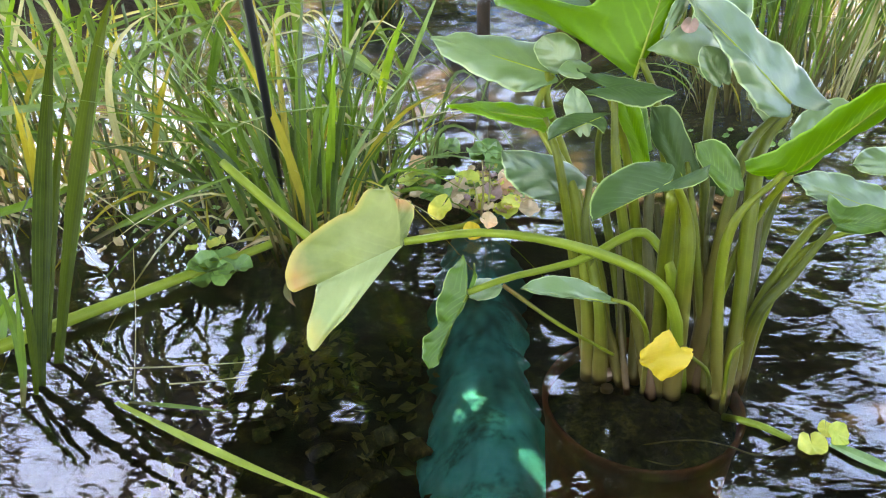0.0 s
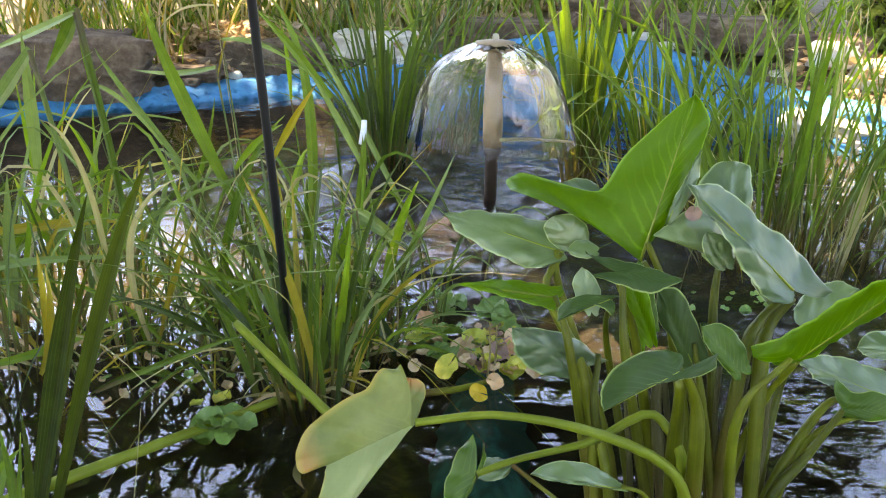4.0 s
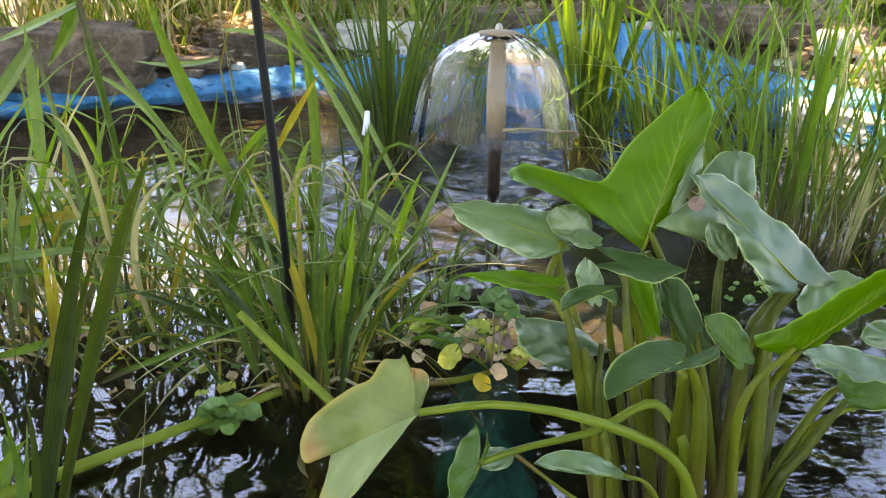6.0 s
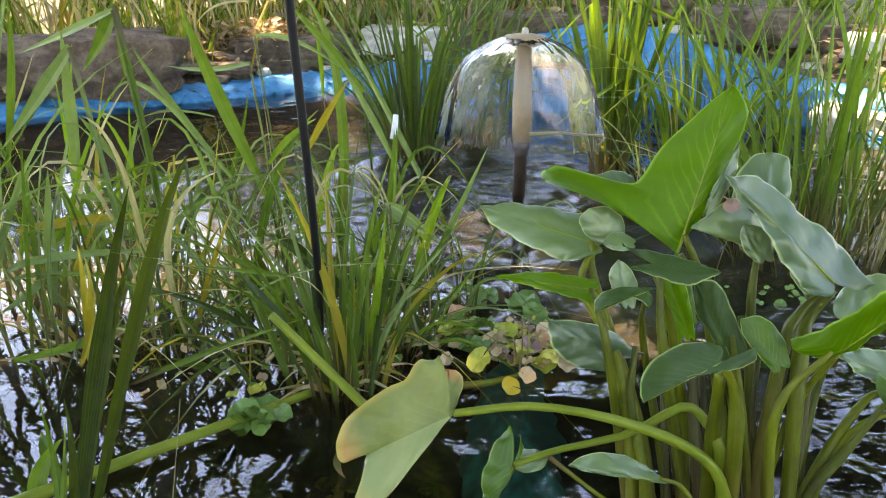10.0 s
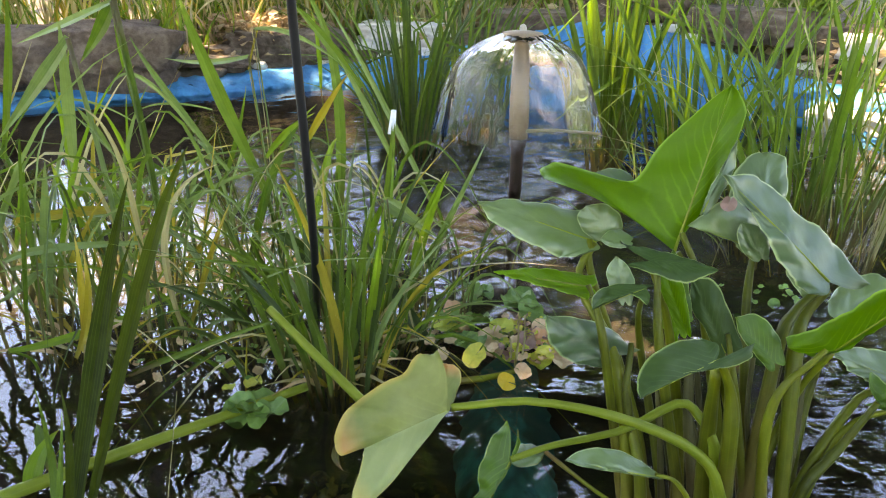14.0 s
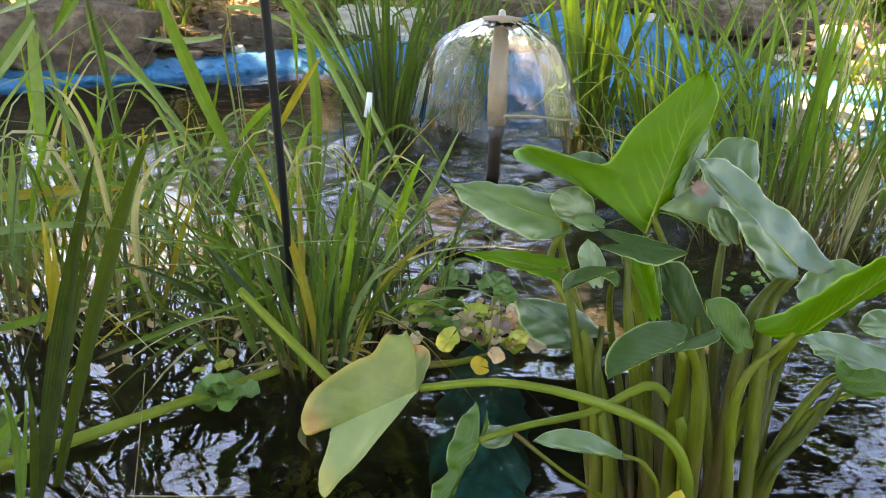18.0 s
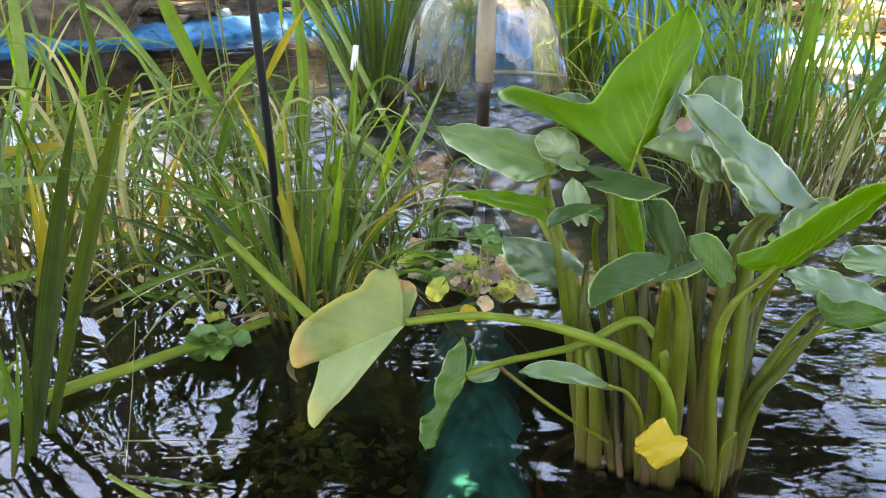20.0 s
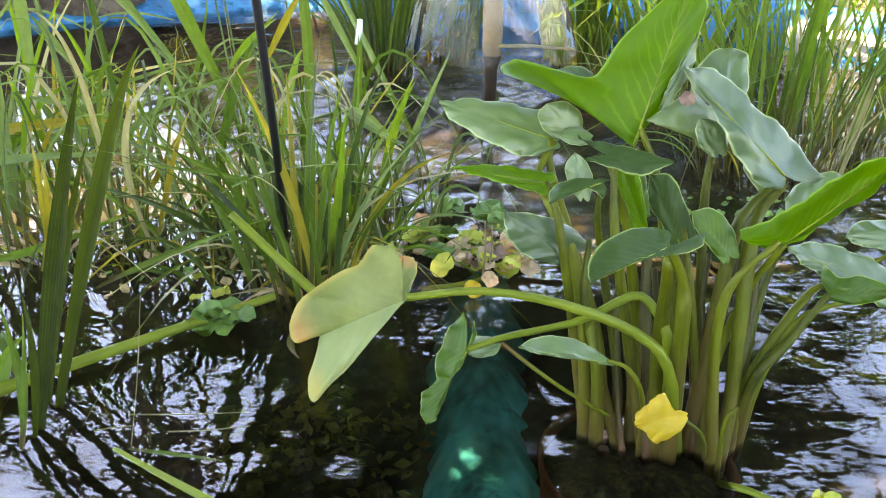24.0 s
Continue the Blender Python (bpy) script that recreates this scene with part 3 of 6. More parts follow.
# water surface, choppy round the fountain and calmer on the near side
FOUNTAIN = Vector((0.100, 2.424, 0))
rng = np.random.default_rng(5)
step = 0.016
gx, gy = np.meshgrid(np.arange(-2.85, 2.3, step), np.arange(-0.4, 4.6, step))
far = np.hypot(gx - FOUNTAIN.x, gy - FOUNTAIN.y)
calm = 0.02 + 0.9 * np.exp(-np.maximum(0, far - 0.35) / 0.52)
spray = calm.copy()
calm += 0.29 * np.clip((gx - 0.2) / 0.35, 0, 1)
height = np.zeros_like(gx)
for i in range(46):
    length = 0.056 * 1.056 ** i
    way = rng.uniform(0, 2 * math.pi)
    k = 2 * math.pi / length
    height += 0.0036 * (length / 0.2) ** 0.75 * np.sin(k * (gx * math.cos(way) + gy * math.sin(way)) + rng.uniform(0, 6.3)) / 2.6
for i in range(5):
    length = 0.08 + 0.03 * i
    height += 0.0011 * np.sin(2 * math.pi * far / length + i * 1.7)
height *= calm
reach = np.hypot((gx - POND[0]) / POND[2], (gy - POND[1]) / np.where(gy > POND[1], POND[3], POND[4]))
keep = reach < 1.0
ids = -np.ones(gx.shape, dtype=np.int64)
ids[keep] = np.arange(keep.sum())
corner = np.stack([ids[:-1, :-1], ids[:-1, 1:], ids[1:, 1:], ids[1:, :-1]], axis=-1).reshape(-1, 4)
corner = corner[(corner >= 0).all(axis=1)]
water = mesh_object("water", np.stack([gx[keep], gy[keep], height[keep]], 1).tolist(), corner.tolist(), WATER)
chop = water.data.attributes.new("chop", "FLOAT", "POINT")
chop.data.foreach_set("value", np.clip(calm[keep], 0, 1).astype(np.float32))
fizz = water.data.attributes.new("fizz", "FLOAT", "POINT")
fizz.data.foreach_set("value", np.clip(spray[keep], 0, 1).astype(np.float32))
tagged(water, "dark rippled pond water mirroring sky and branches", "water", kind="structure")

# a bare fold of the liner on the bottom, thinly covered with algae
strip_v, strip_f, strip_cover = [], [], []
for i in range(141):
    t = i / 140
    y = 0.35 + 1.75 * t
    for j in range(41):
        u = j / 40
        ragged = (0.045 * noise.noise(Vector((y * 6, u * 3, 1))) + 0.03 * noise.noise(Vector((y * 22, u * 3, 5)))) * abs(2 * u - 1) ** 2
        x = 0.090 + 0.262 * (u - 0.5) * (1.08 - 0.25 * t ** 2) + 0.012 * math.sin(t * 7) + ragged
        rise = 0.20 * math.sin(math.pi * u) ** 0.7 * (1 - 0.75 * max(0, min(1, (t - 0.15) / 0.85)) ** 1.2)
        strip_v.append((x, y, -0.46 + rise + 0.012 * noise.noise(Vector((x * 14, y * 9, 3)))))
for i in range(140):
    for j in range(40):
        a = i * 41 + j
        strip_f.append((a, a + 1, a + 42, a + 41))
# the darker colour grows in patches towards the far end and the sides
for i, (x, y, z) in enumerate(strip_v):
    cover = 0.55 * noise.noise(Vector((x * 16, y * 7, 2))) + 0.35 * noise.noise(Vector((x * 50, y * 24, 7))) + (y - 1.3) * 1.3 + 0.25 * abs(i % 41 / 20 - 1) ** 3
    strip_cover.append(max(0.0, min(1.0, 0.45 + 1.1 * cover)))
fold = mesh_object("liner_fold", strip_v, strip_f, TEAL)
fold.data.attributes.new("silt", "FLOAT", "POINT").data.foreach_set("value", strip_cover)
tagged(fold, "turquoise liner fold on the bottom, stained with algae", "pond liner", kind="structure")

rb = random.Random(17)
heaps = [(rb.uniform(-0.5, 0.0), rb.uniform(0.75, 1.35), -0.38, 0.07) for i in range(26)]
sunken = leaf_cloud("sunken_leaves", heaps, 420, 0.034, SUNKEN, None, 78, 0.25)
tagged(sunken, "olive brown dead leaves lying on the pond bottom", "dead leaves", kind="stuff")

for i in range(40):
    size = rb.uniform(0.016, 0.05)
    boulder("sunken_stone", (rb.uniform(-0.52, -0.03), rb.uniform(0.85, 1.42), -0.375), (size, size * rb.uniform(0.7, 1.1), size * 0.38), 700 + i, SILT, "olive silt-covered stone on the pond bottom", turn=rb.uniform(0, 3), group="sunken stones")

# ---------------------------------------------------------------- trees and shrubs round the pond
def branch_set(start, way, length, radius, depth, rng, verts, faces, ends, spread=0.75, lift=0.12):
    line = [start]
    d = Vector(way).normalized()
    n = 5
    for i in range(n):
        d = (d + Vector((rng.uniform(-1, 1), rng.uniform(-1, 1), rng.uniform(-0.6, 1) * 0.8 + lift)) * 0.16).normalized()
        line.append(line[-1] + d * (length / n))
    radii = [radius * (1 - 0.45 * i / n) for i in range(n + 1)]
    v, f, _ = tube_data(line, radii, 7 if depth > 2 else 4)
    o = len(verts)
    verts.extend(v)
    faces.extend(tuple(i + o for i in q) for q in f)
    if depth == 0:
        ends.append(line[-1])
        return
    ends.append(line[3]) if depth < 3 else None
    for k in range(4 if depth > 1 else 3):
        s = line[rng.randint(2, n)] if k else line[-1]
        turn = Vector((rng.uniform(-1, 1), rng.uniform(-1, 1), rng.uniform(-0.5, 0.9)))
        branch_set(s, (d + turn * spread).normalized(), length * rng.uniform(0.55, 0.8), radii[-1] * 0.75, depth - 1, rng, verts, faces, ends, spread, lift)


def tree(at, way, height, radius, seed, leaves, clump, label, leaf=0.11, depth=4, spread=0.75):
    rng = random.Random(seed)
    t = thing("tree", at, label, "tree", "trees round the pond")
    verts, faces, ends = [], [], []
    root = Vector(at) - Vector((0, 0, 0.15))
    branch_set(root, way, height, radius, depth, rng, verts, faces, ends, spread)
    under(mesh_object("trunk", verts, faces, BARK, None, None), t)
    if leaves:
        cloud = leaf_cloud("crown", [(e.x, e.y, e.z, clump * rng.uniform(0.5, 1.2)) for e in ends if e.z > 1.9], leaves, leaf, CROWN, t, seed)
        tagged(cloud, kind="stuff")
    return t


def crown_tree(at, fork, clumps, radius, seed, leaves, label, leaf=0.2, thin=(), thin_leaves=0):
    """A tree whose limbs reach out from a fork to clumps of leaves (x, y, z, radius)."""
    rng = random.Random(seed)
    t = thing("tree", at, label, "tree", "trees round the pond")
    root, fork = Vector(at) - Vector((0, 0, 0.15)), Vector(fork)
    verts, faces = [], []

    def add(line, r0, r1, sides):
        n = len(line) - 1
        v, f, _ = tube_data(line, [r0 + (r1 - r0) * i / n for i in range(n + 1)], sides)
        o = len(verts)
        verts.extend(v)
        faces.extend(tuple(i + o for i in q) for q in f)

    add(curve_points([root, root.lerp(fork, 0.5) + Vector((rng.uniform(-0.1, 0.1), rng.uniform(-0.1, 0.1), 0)), fork], 8), radius, radius * 0.75, 9)
    for x, y, z, r in list(clumps) + list(thin):
        c = Vector((x, y, z))
        add(curve_points([fork - Vector((0, 0, 0.1)), fork.lerp(c, 0.5) + Vector((0, 0, 0.25)), c], 8), radius * 0.5, 0.02, 7)
        for k in range(5):
            way = Vector((rng.uniform(-1, 1), rng.uniform(-1, 1), rng.uniform(-0.6, 0.8))).normalized() * r
            add(curve_points([fork.lerp(c, 0.85) + Vector((0, 0, 0.06)), c + way * 0.4 + Vector((0, 0, 0.05)), c + way * 0.95], 5), 0.018, 0.004, 5)
    under(mesh_object("trunk", verts, faces, BARK), t)
    inner = []
    for x, y, z, r in clumps:
        for k in range(5):
            inner.append((x + rng.uniform(-0.6, 0.6) * r, y + rng.uniform(-0.6, 0.6) * r, z + rng.uniform(-0.35, 0.35) * r, r * rng.uniform(0.35, 0.6)))
    tagged(leaf_cloud("crown", inner, leaves, leaf, CROWN, t, seed), kind="stuff")
    if thin:  # light sprays of small leaves
        tagged(leaf_cloud("spray", thin, thin_leaves, 0.1, CROWN, t, seed + 1), kind="stuff")
    return t


def spread_clumps(x0, x1, y0, y1, z0, z1, gap, seed, r):
    rng = random.Random(seed)
    out, x = [], x0
    while x <= x1:
        y = y0
        while y <= y1:
            out.append((x + rng.uniform(-0.3, 0.3) * gap, y + rng.uniform(-0.3, 0.3) * gap, rng.uniform(z0, z1), r * rng.uniform(0.8, 1.2)))
            y += gap
        x += gap
    return out


def farther(clumps, k=1.7):
    """The same clumps seen from the pond, but k times as far and as large."""
    return [(x * k, 0.7 + (y - 0.7) * k, z * k, r * k) for x, y, z, r in clumps]


crown_tree((-2.6, 9.0, 0.42), (-2.0, 8.6, 3.9), farther([(-0.95, 5.3, 3.6, 0.4), (-1.25, 5.1, 4.45, 0.5), (-1.75, 5.0, 4.9, 0.4), (-1.55, 5.1, 4.2, 0.42), (-1.35, 5.1, 3.75, 0.33), (-0.72, 5.3, 3.2, 0.5), (-0.5, 5.3, 3.9, 0.7), (-0.2, 5.2, 3.0, 0.6), (0.4, 5.3, 3.3, 0.65), (0.15, 5.1, 4.2, 0.75), (0.75, 5.1, 4.2, 0.55), (-0.6, 4.9, 4.8, 0.7), (0.1, 4.95, 5.2, 0.6), (0.6, 4.9, 5.0, 0.6), (0.9, 5.4, 3.0, 0.5), (1.3, 5.4, 3.5, 0.45), (0.2, 5.5, 2.5, 0.5), (0.6, 5.5, 2.5, 0.5), (1.2, 5.5, 2.4, 0.45), (1.6, 5.4, 2.9, 0.4), (-1.0, 4.7, 5.4, 0.6), (-1.9, 6.4, 2.2, 0.5)]), 0.17, 3, 26000, "tall tree with a dark trunk and drooping leafy crown", 0.31)
# unseen trees, added as a roof of leaves that shades the near water
crown_tree((4.4, 2.0, 0.42), (3.9, 1.9, 3.2), spread_clumps(0.6, 5.6, 0.2, 3.8, 5.0, 6.0, 1.15, 1, 0.95) + [(5.0, 3.6, 2.4, 1.0), (5.2, 1.6, 2.4, 1.0), (5.0, 2.4, 4.0, 1.0)], 0.16, 11, 22000, "unseen broad tree added to shade the pond", 0.31)
# small clumps here block single sun rays; the sprays let some through
crown_tree((-4.5, 1.6, 0.42), (-4.0, 1.6, 3.2), [c for c in spread_clumps(-5.4, -0.3, 0.2, 3.8, 5.0, 6.0, 1.15, 2, 0.95) if ((c[0] + 1.2) / 0.95) ** 2 + ((c[1] - 2.95) / 0.8) ** 2 > 1 ] + [(-5.0, 3.2, 2.4, 1.0), (-5.2, 1.4, 2.4, 1.0), (-5.0, 2.4, 4.0, 1.0), (-0.5, 4.95, 5.3, 0.5), (-0.3, 4.62, 5.3, 0.45), (-0.72, 2.85, 5.4, 0.26), (-1.04, 2.72, 5.3, 0.11), (-1.05, 3.75, 5.5, 0.5), (-0.42, 4.0, 5.4, 0.4), (0.35, 3.45, 5.4, 0.5), (-2.1, 3.7, 5.5, 0.8), (-1.42, 2.6, 5.3, 0.13)], 0.16, 12, 22000, "unseen broad tree added to shade the pond", 0.31, [(-1.0, 2.6, 5.6, 0.6), (-1.6, 2.7, 5.3, 0.6), (-1.5, 3.1, 5.5, 0.3), (-0.7, 3.1, 5.4, 0.6), (-1.0, 3.9, 5.5, 0.5)], 1700)
# unseen trees on the near side, added to cut the sky light there
crown_tree((3.6, -3.0, 0.42), (3.0, -2.6, 3.0), spread_clumps(0.4, 5.6, -5.5, -0.6, 4.4, 5.8, 1.4, 3, 1.05) + [(2.5, -4.6, 1.8, 1.0), (4.2, -2.0, 2.0, 1.0)], 0.17, 13, 8500, "unseen broad tree added on the near bank to block sky", 0.28)
crown_tree((-3.6, -3.0, 0.42), (-3.0, -2.6, 3.0), spread_clumps(-5.4, -0.4, -5.5, -0.6, 4.4, 5.8, 1.4, 4, 1.05) + [(-2.5, -4.6, 1.8, 1.0), (-4.2, -2.0, 2.0, 1.0), (0, -5.0, 2.4, 1.2)], 0.17, 14, 8500, "unseen broad tree added on the near bank to block sky", 0.28)
crown_tree((3.6, 9.8, 0.42), (3.3, 9.4, 4.2), farther([(1.3, 5.2, 4.5, 0.55), (1.75, 5.2, 4.9, 0.55), (1.1, 4.9, 5.2, 0.55), (1.9, 5.0, 5.4, 0.5), (2.5, 5.6, 3.2, 0.35), (2.2, 5.4, 3.9, 0.35), (3.0, 5.2, 4.3, 0.35), (2.4, 5.2, 4.7, 0.3), (3.5, 4.7, 4.8, 0.35)]) + [(3.4, 8.6, 4.0, 0.7), (4.1, 8.0, 4.2, 0.65), (3.9, 8.3, 4.9, 0.75), (4.15, 7.8, 5.3, 0.65), (3.3, 8.2, 5.6, 0.6), (3.0, 9.0, 3.0, 0.8), (4.2, 8.4, 2.6, 0.8), (5.4, 6.8, 2.5, 0.8)], 0.16, 5, 13500, "slender tree with a high leafy crown behind the pond", 0.24)
# unseen tree, its high clumps added to keep sun off the far liner
crown_tree((-4.4, 8.6, 0.42), (-4.1, 8.3, 6.0), [(-4.9, 7.4, 10.6, 0.9), (-3.65, 7.6, 9.8, 0.42), (-2.9, 7.9, 9.8, 0.8), (-3.4, 7.2, 11.0, 0.9), (-1.7, 7.4, 7.9, 0.6), (-6.2, 8.0, 10.2, 1.2), (-2.4, 7.8, 11.2, 0.9)], 0.2, 6, 5000, "unseen tall tree added to shade the far liner", 0.25)
tree((-5.2, 7.8, 0.4), (0.25, -0.12, 1), 4.4, 0.10, 21, 160, 0.25, "thinly leaved tree with bare spreading branches", depth=3, leaf=0.12)
tree((-4.7, 5.3, 0.4), (0.16, 0.05, 1), 4.0, 0.12, 27, 60, 0.25, "almost bare tree with crooked dark branches", depth=3, leaf=0.1)
tree((3.9, 6.0, 0.42), (-0.2, -0.1, 1), 2.4, 0.10, 8, 800, 0.22, "thinly leaved tree with open spreading branches", depth=4, leaf=0.09)


trunk = tube("tree_stump", [(-1.45, 5.35, 0.25), (-1.43, 5.34, 0.6), (-1.40, 5.36, 1.0)], 0.09, 0.075, BARK, None, 10, 12)
tagged(trunk, "dark weathered tree stump behind the rocks", "tree stump")


def shrub(at, size, seed, leaves, mat, label, leaf=0.06):
    rng = random.Random(seed)
    t = thing("shrub", at, label, "shrub", "shrubs behind the pond")
    verts, faces = [], []
    tops = []
    for i in range(11):
        a = rng.uniform(0, 6.3)
        top = Vector(at) + Vector((math.cos(a) * size[0] * rng.uniform(0.1, 0.55), math.sin(a) * size[0] * 0.4, size[1] * rng.uniform(0.5, 1)))
        v, f, _ = tube_data(curve_points([Vector(at) - Vector((0, 0, 0.05)), Vector(at).lerp(top, 0.5) + Vector((rng.uniform(-.05, .05), 0, 0.06)), top], 6), [0.012 - 0.0014 * k for k in range(7)], 5)
        o = len(verts)
        verts.extend(v)
        faces.extend(tuple(q + o for q in k) for k in f)
        for k in range(3):
            q = Vector(at).lerp(top, 0.12 + 0.4 * k)
            tops.append((q.x, q.y, q.z, size[0] * 0.22))
    under(mesh_object("wood", verts, faces, BARK), t)
    cloud = leaf_cloud("foliage", tops, leaves, leaf, mat, t, seed)
    tagged(cloud, kind="stuff")
    return t


rs = random.Random(31)
for i in range(15):
    a = 0.62 + i * 0.135 + rs.uniform(-0.03, 0.03)
    x, y = rim(a, 1.28 + rs.uniform(0, 0.12))
    shrub((x, y, rim_height(a) + 0.14), (rs.uniform(0.5, 0.8), rs.uniform(0.7, 1.2)), 40 + i, 1500, BUSH, "yellow-green undergrowth shrub in the sun", rs.uniform(0.05, 0.08))
for i in range(26):
    a = i * 2 * math.pi / 26
    x, y = rim(a, 2.6 + rs.uniform(0, 0.5))
    shrub((x, y, 0.4), (rs.uniform(1.4, 2.0), rs.uniform(1.8, 2.8) * (0.45 if x < -1 and y > 2 else 1)), 80 + i, 700, BUSH, "tall green shrub in the garden behind", 0.13)

# ---------------------------------------------------------------- rocks on the rim
def rim_rock(px_, py_, sx, sy, sz, seed, mat, label, z=None, turn=0.0):
    return boulder("rock", (px_, py_, 0.13 if z is None else z), (sx, sy, sz), seed, mat, label, 0.3, turn)


GREY = "large weathered brown rock on the liner edge"
LIGHT = "pale sunlit rock on the liner edge"
rim_rock(-2.05, 3.9, 0.95, 0.55, 0.5, 1, ROCK, GREY, 0.0, 0.35)
rim_rock(-2.75, 3.35, 0.9, 0.55, 0.46, 2, ROCK, GREY, 0.0, 0.7)
rim_rock(-1.16, 4.6, 0.72, 0.42, 0.3, 3, ROCK, GREY, 0.06, 0.1)
rim_rock(-1.62, 4.28, 0.62, 0.3, 0.07, 31, ROCK, "flat brown ledge stone over the liner", 0.10, 0.1)
rim_rock(-1.5, 4.42, 0.22, 0.2, 0.12, 4, ROCK, "small brown stone on the liner edge", 0.1, 0.4)
rim_rock(-0.52, 4.78, 0.55, 0.36, 0.2, 5, PALE, LIGHT, 0.16, 0.0)
rim_rock(0.3, 4.75, 0.6, 0.4, 0.24, 6, ROCK, GREY, 0.22, 0.0)
rim_rock(0.82, 4.5, 0.6, 0.4, 0.24, 7, ROCK, GREY, 0.36, -0.3)
rim_rock(1.32, 4.1, 0.55, 0.42, 0.24, 8, ROCK, GREY, 0.3, -0.6)
rim_rock(1.74, 3.86, 0.36, 0.3, 0.26, 9, ROCK, GREY, 0.22, -0.8)
rim_rock(1.90, 3.66, 0.30, 0.24, 0.18, 16, PALE, LIGHT, 0.19, 0.3)
rim_rock(1.70, 3.72, 0.22, 0.2, 0.16, 18, PALE, LIGHT, 0.27, 0.9)
rim_rock(1.52, 3.98, 0.2, 0.18, 0.1, 17, PALE, LIGHT, 0.3, 0.3)
rim_rock(2.1, 3.35, 0.5, 0.4, 0.24, 10, PALE, LIGHT, 0.14, -0.9)
slab = rim_rock(1.80, 3.42, 0.72, 0.55, 0.26, 12, PALE, "white sunlit slab sloping into the water", -0.02, -0.5)
slab.rotation_euler = (0.3, -0.05, -0.5)
for i in range(22):
    a = math.pi * 0.98 + i * 0.145
    x, y = rim(a, 1.07)
    if -2.2 < x < 1.9 and y < 0.6:
        continue
    rim_rock(x, y, rs.uniform(0.4, 0.7), rs.uniform(0.3, 0.45), rs.uniform(0.18, 0.32), 20 + i, ROCK, GREY, 0.1, a + math.pi / 2)
for i in range(26):
    a = rs.uniform(0.75, 2.7)
    x, y = rim(a, rs.uniform(1.05, 1.12))
    boulder("stone", (x, y, rim_height(a) - 0.01), (rs.uniform(0.06, 0.14), rs.uniform(0.06, 0.12), rs.uniform(0.04, 0.08)), 60 + i, rs.choice((ROCK, PALE)), "small loose stone among dry leaves", group="small stones")

def dry_grass(at, count, seed, mats, label, tall=(0.25, 0.7)):
    rng = random.Random(seed)
    t = thing("grass_tuft", at, label, "grass", "grass on the bank")
    for i in range(count):
        p0 = Vector(at) + Vector((rng.gauss(0, 0.13), rng.gauss(0, 0.06), -0.02))
        h = rng.uniform(*tall)
        lean = Vector((rng.gauss(0, 0.25), rng.gauss(0, 0.2), 1)).normalized()
        p1 = p0 + lean * h * 0.55
        p2 = p0 + (lean + Vector((rng.gauss(0, 0.3), rng.gauss(0, 0.2), -0.1))).normalized() * h
        blade(t, p0, p1, p2, rng.uniform(0.006, 0.018), rng.choice(mats), 0.3, rng.uniform(-1, 1), 5, name="stem")
    return t


for i in range(20):
    a = 0.78 + i * 0.095
    x, y = rim(a, 1.17 + rs.uniform(-0.03, 0.05))
    dry_grass((x, y, rim_height(a) + 0.04), 26, 300 + i, (REED_LIT, REED_LIT, REED_DRY, REED, LITTER), "sunlit yellow-green grass and dry stems behind the rocks")

for i in range(15):
    a = 1.36 + i * 0.075
    x, y = rim(a, 1.24 + rs.uniform(-0.03, 0.05))
    dry_grass((x, y, rim_height(a) + 0.08), 40, 340 + i, (REED_LIT, REED_DRY, REED_DRY, REED, REED_GOLD), "tall golden and green stems standing behind the rocks", (0.5, 1.1))

# dry leaves on the bank
centres = []
for i in range(60):
    a = rs.uniform(0.6, 2.75)
    x, y = rim(a, rs.uniform(1.07, 1.3))
    centres.append((x, y, rim_height(a) + 0.06, 0.16))
for i in range(26):
    centres.append((-1.35 + rs.gauss(0, 0.16), 4.62 + rs.gauss(0, 0.08), 0.2 + 0.1 * rs.random(), 0.1))
litter = leaf_cloud("leaf_litter", centres, 4600, 0.07, LITTER, None, 77, 0.2)
tagged(litter, "dry brown fallen leaves heaped on the bank", "leaf litter", kind="stuff")


# ---------------------------------------------------------------- the fountain
def lathe(name, profile, mat, parent, centre, steps=72, ripple=0.0, label=""):
    verts, faces = [], []
    for i, (r, z) in enumerate(profile):
        for k in range(steps):
            a = 2 * math.pi * k / steps
            rr = r * (1 + ripple * (noise.noise(Vector((math.cos(a) * 3, math.sin(a) * 3, z * 2.5))) + 0.5 * noise.noise(Vector((math.cos(a) * 9, math.sin(a) * 9, z * 4)))))
            verts.append((centre[0] + rr * math.cos(a), centre[1] + rr * math.sin(a), centre[2] + z))
    for i in range(len(profile) - 1):
        for k in range(steps):
            a, b = i * steps + k, i * steps + (k + 1) % steps
            faces.append((a, b, b + steps, a + steps))
    return under(mesh_object(name, verts, faces, mat, None, None, label=label), parent)


fountain = thing("fountain", (FOUNTAIN.x, FOUNTAIN.y, 0), "bell fountain with a clear dome of falling water", "fountain")
lathe("riser_pipe", [(0.0, 0.17), (0.028, 0.17), (0.028, 0.30), (0.025, 0.31), (0.025, 0.475), (0.0, 0.475)], BEIGE, fountain, FOUNTAIN, 24, label="weathered beige riser pipe")
lathe("lower_pipe", [(0.0, -0.42), (0.020, -0.42), (0.020, 0.14), (0.027, 0.145), (0.027, 0.175), (0.0, 0.175)], BROWN, fountain, FOUNTAIN, 24, label="dark brown lower pipe")
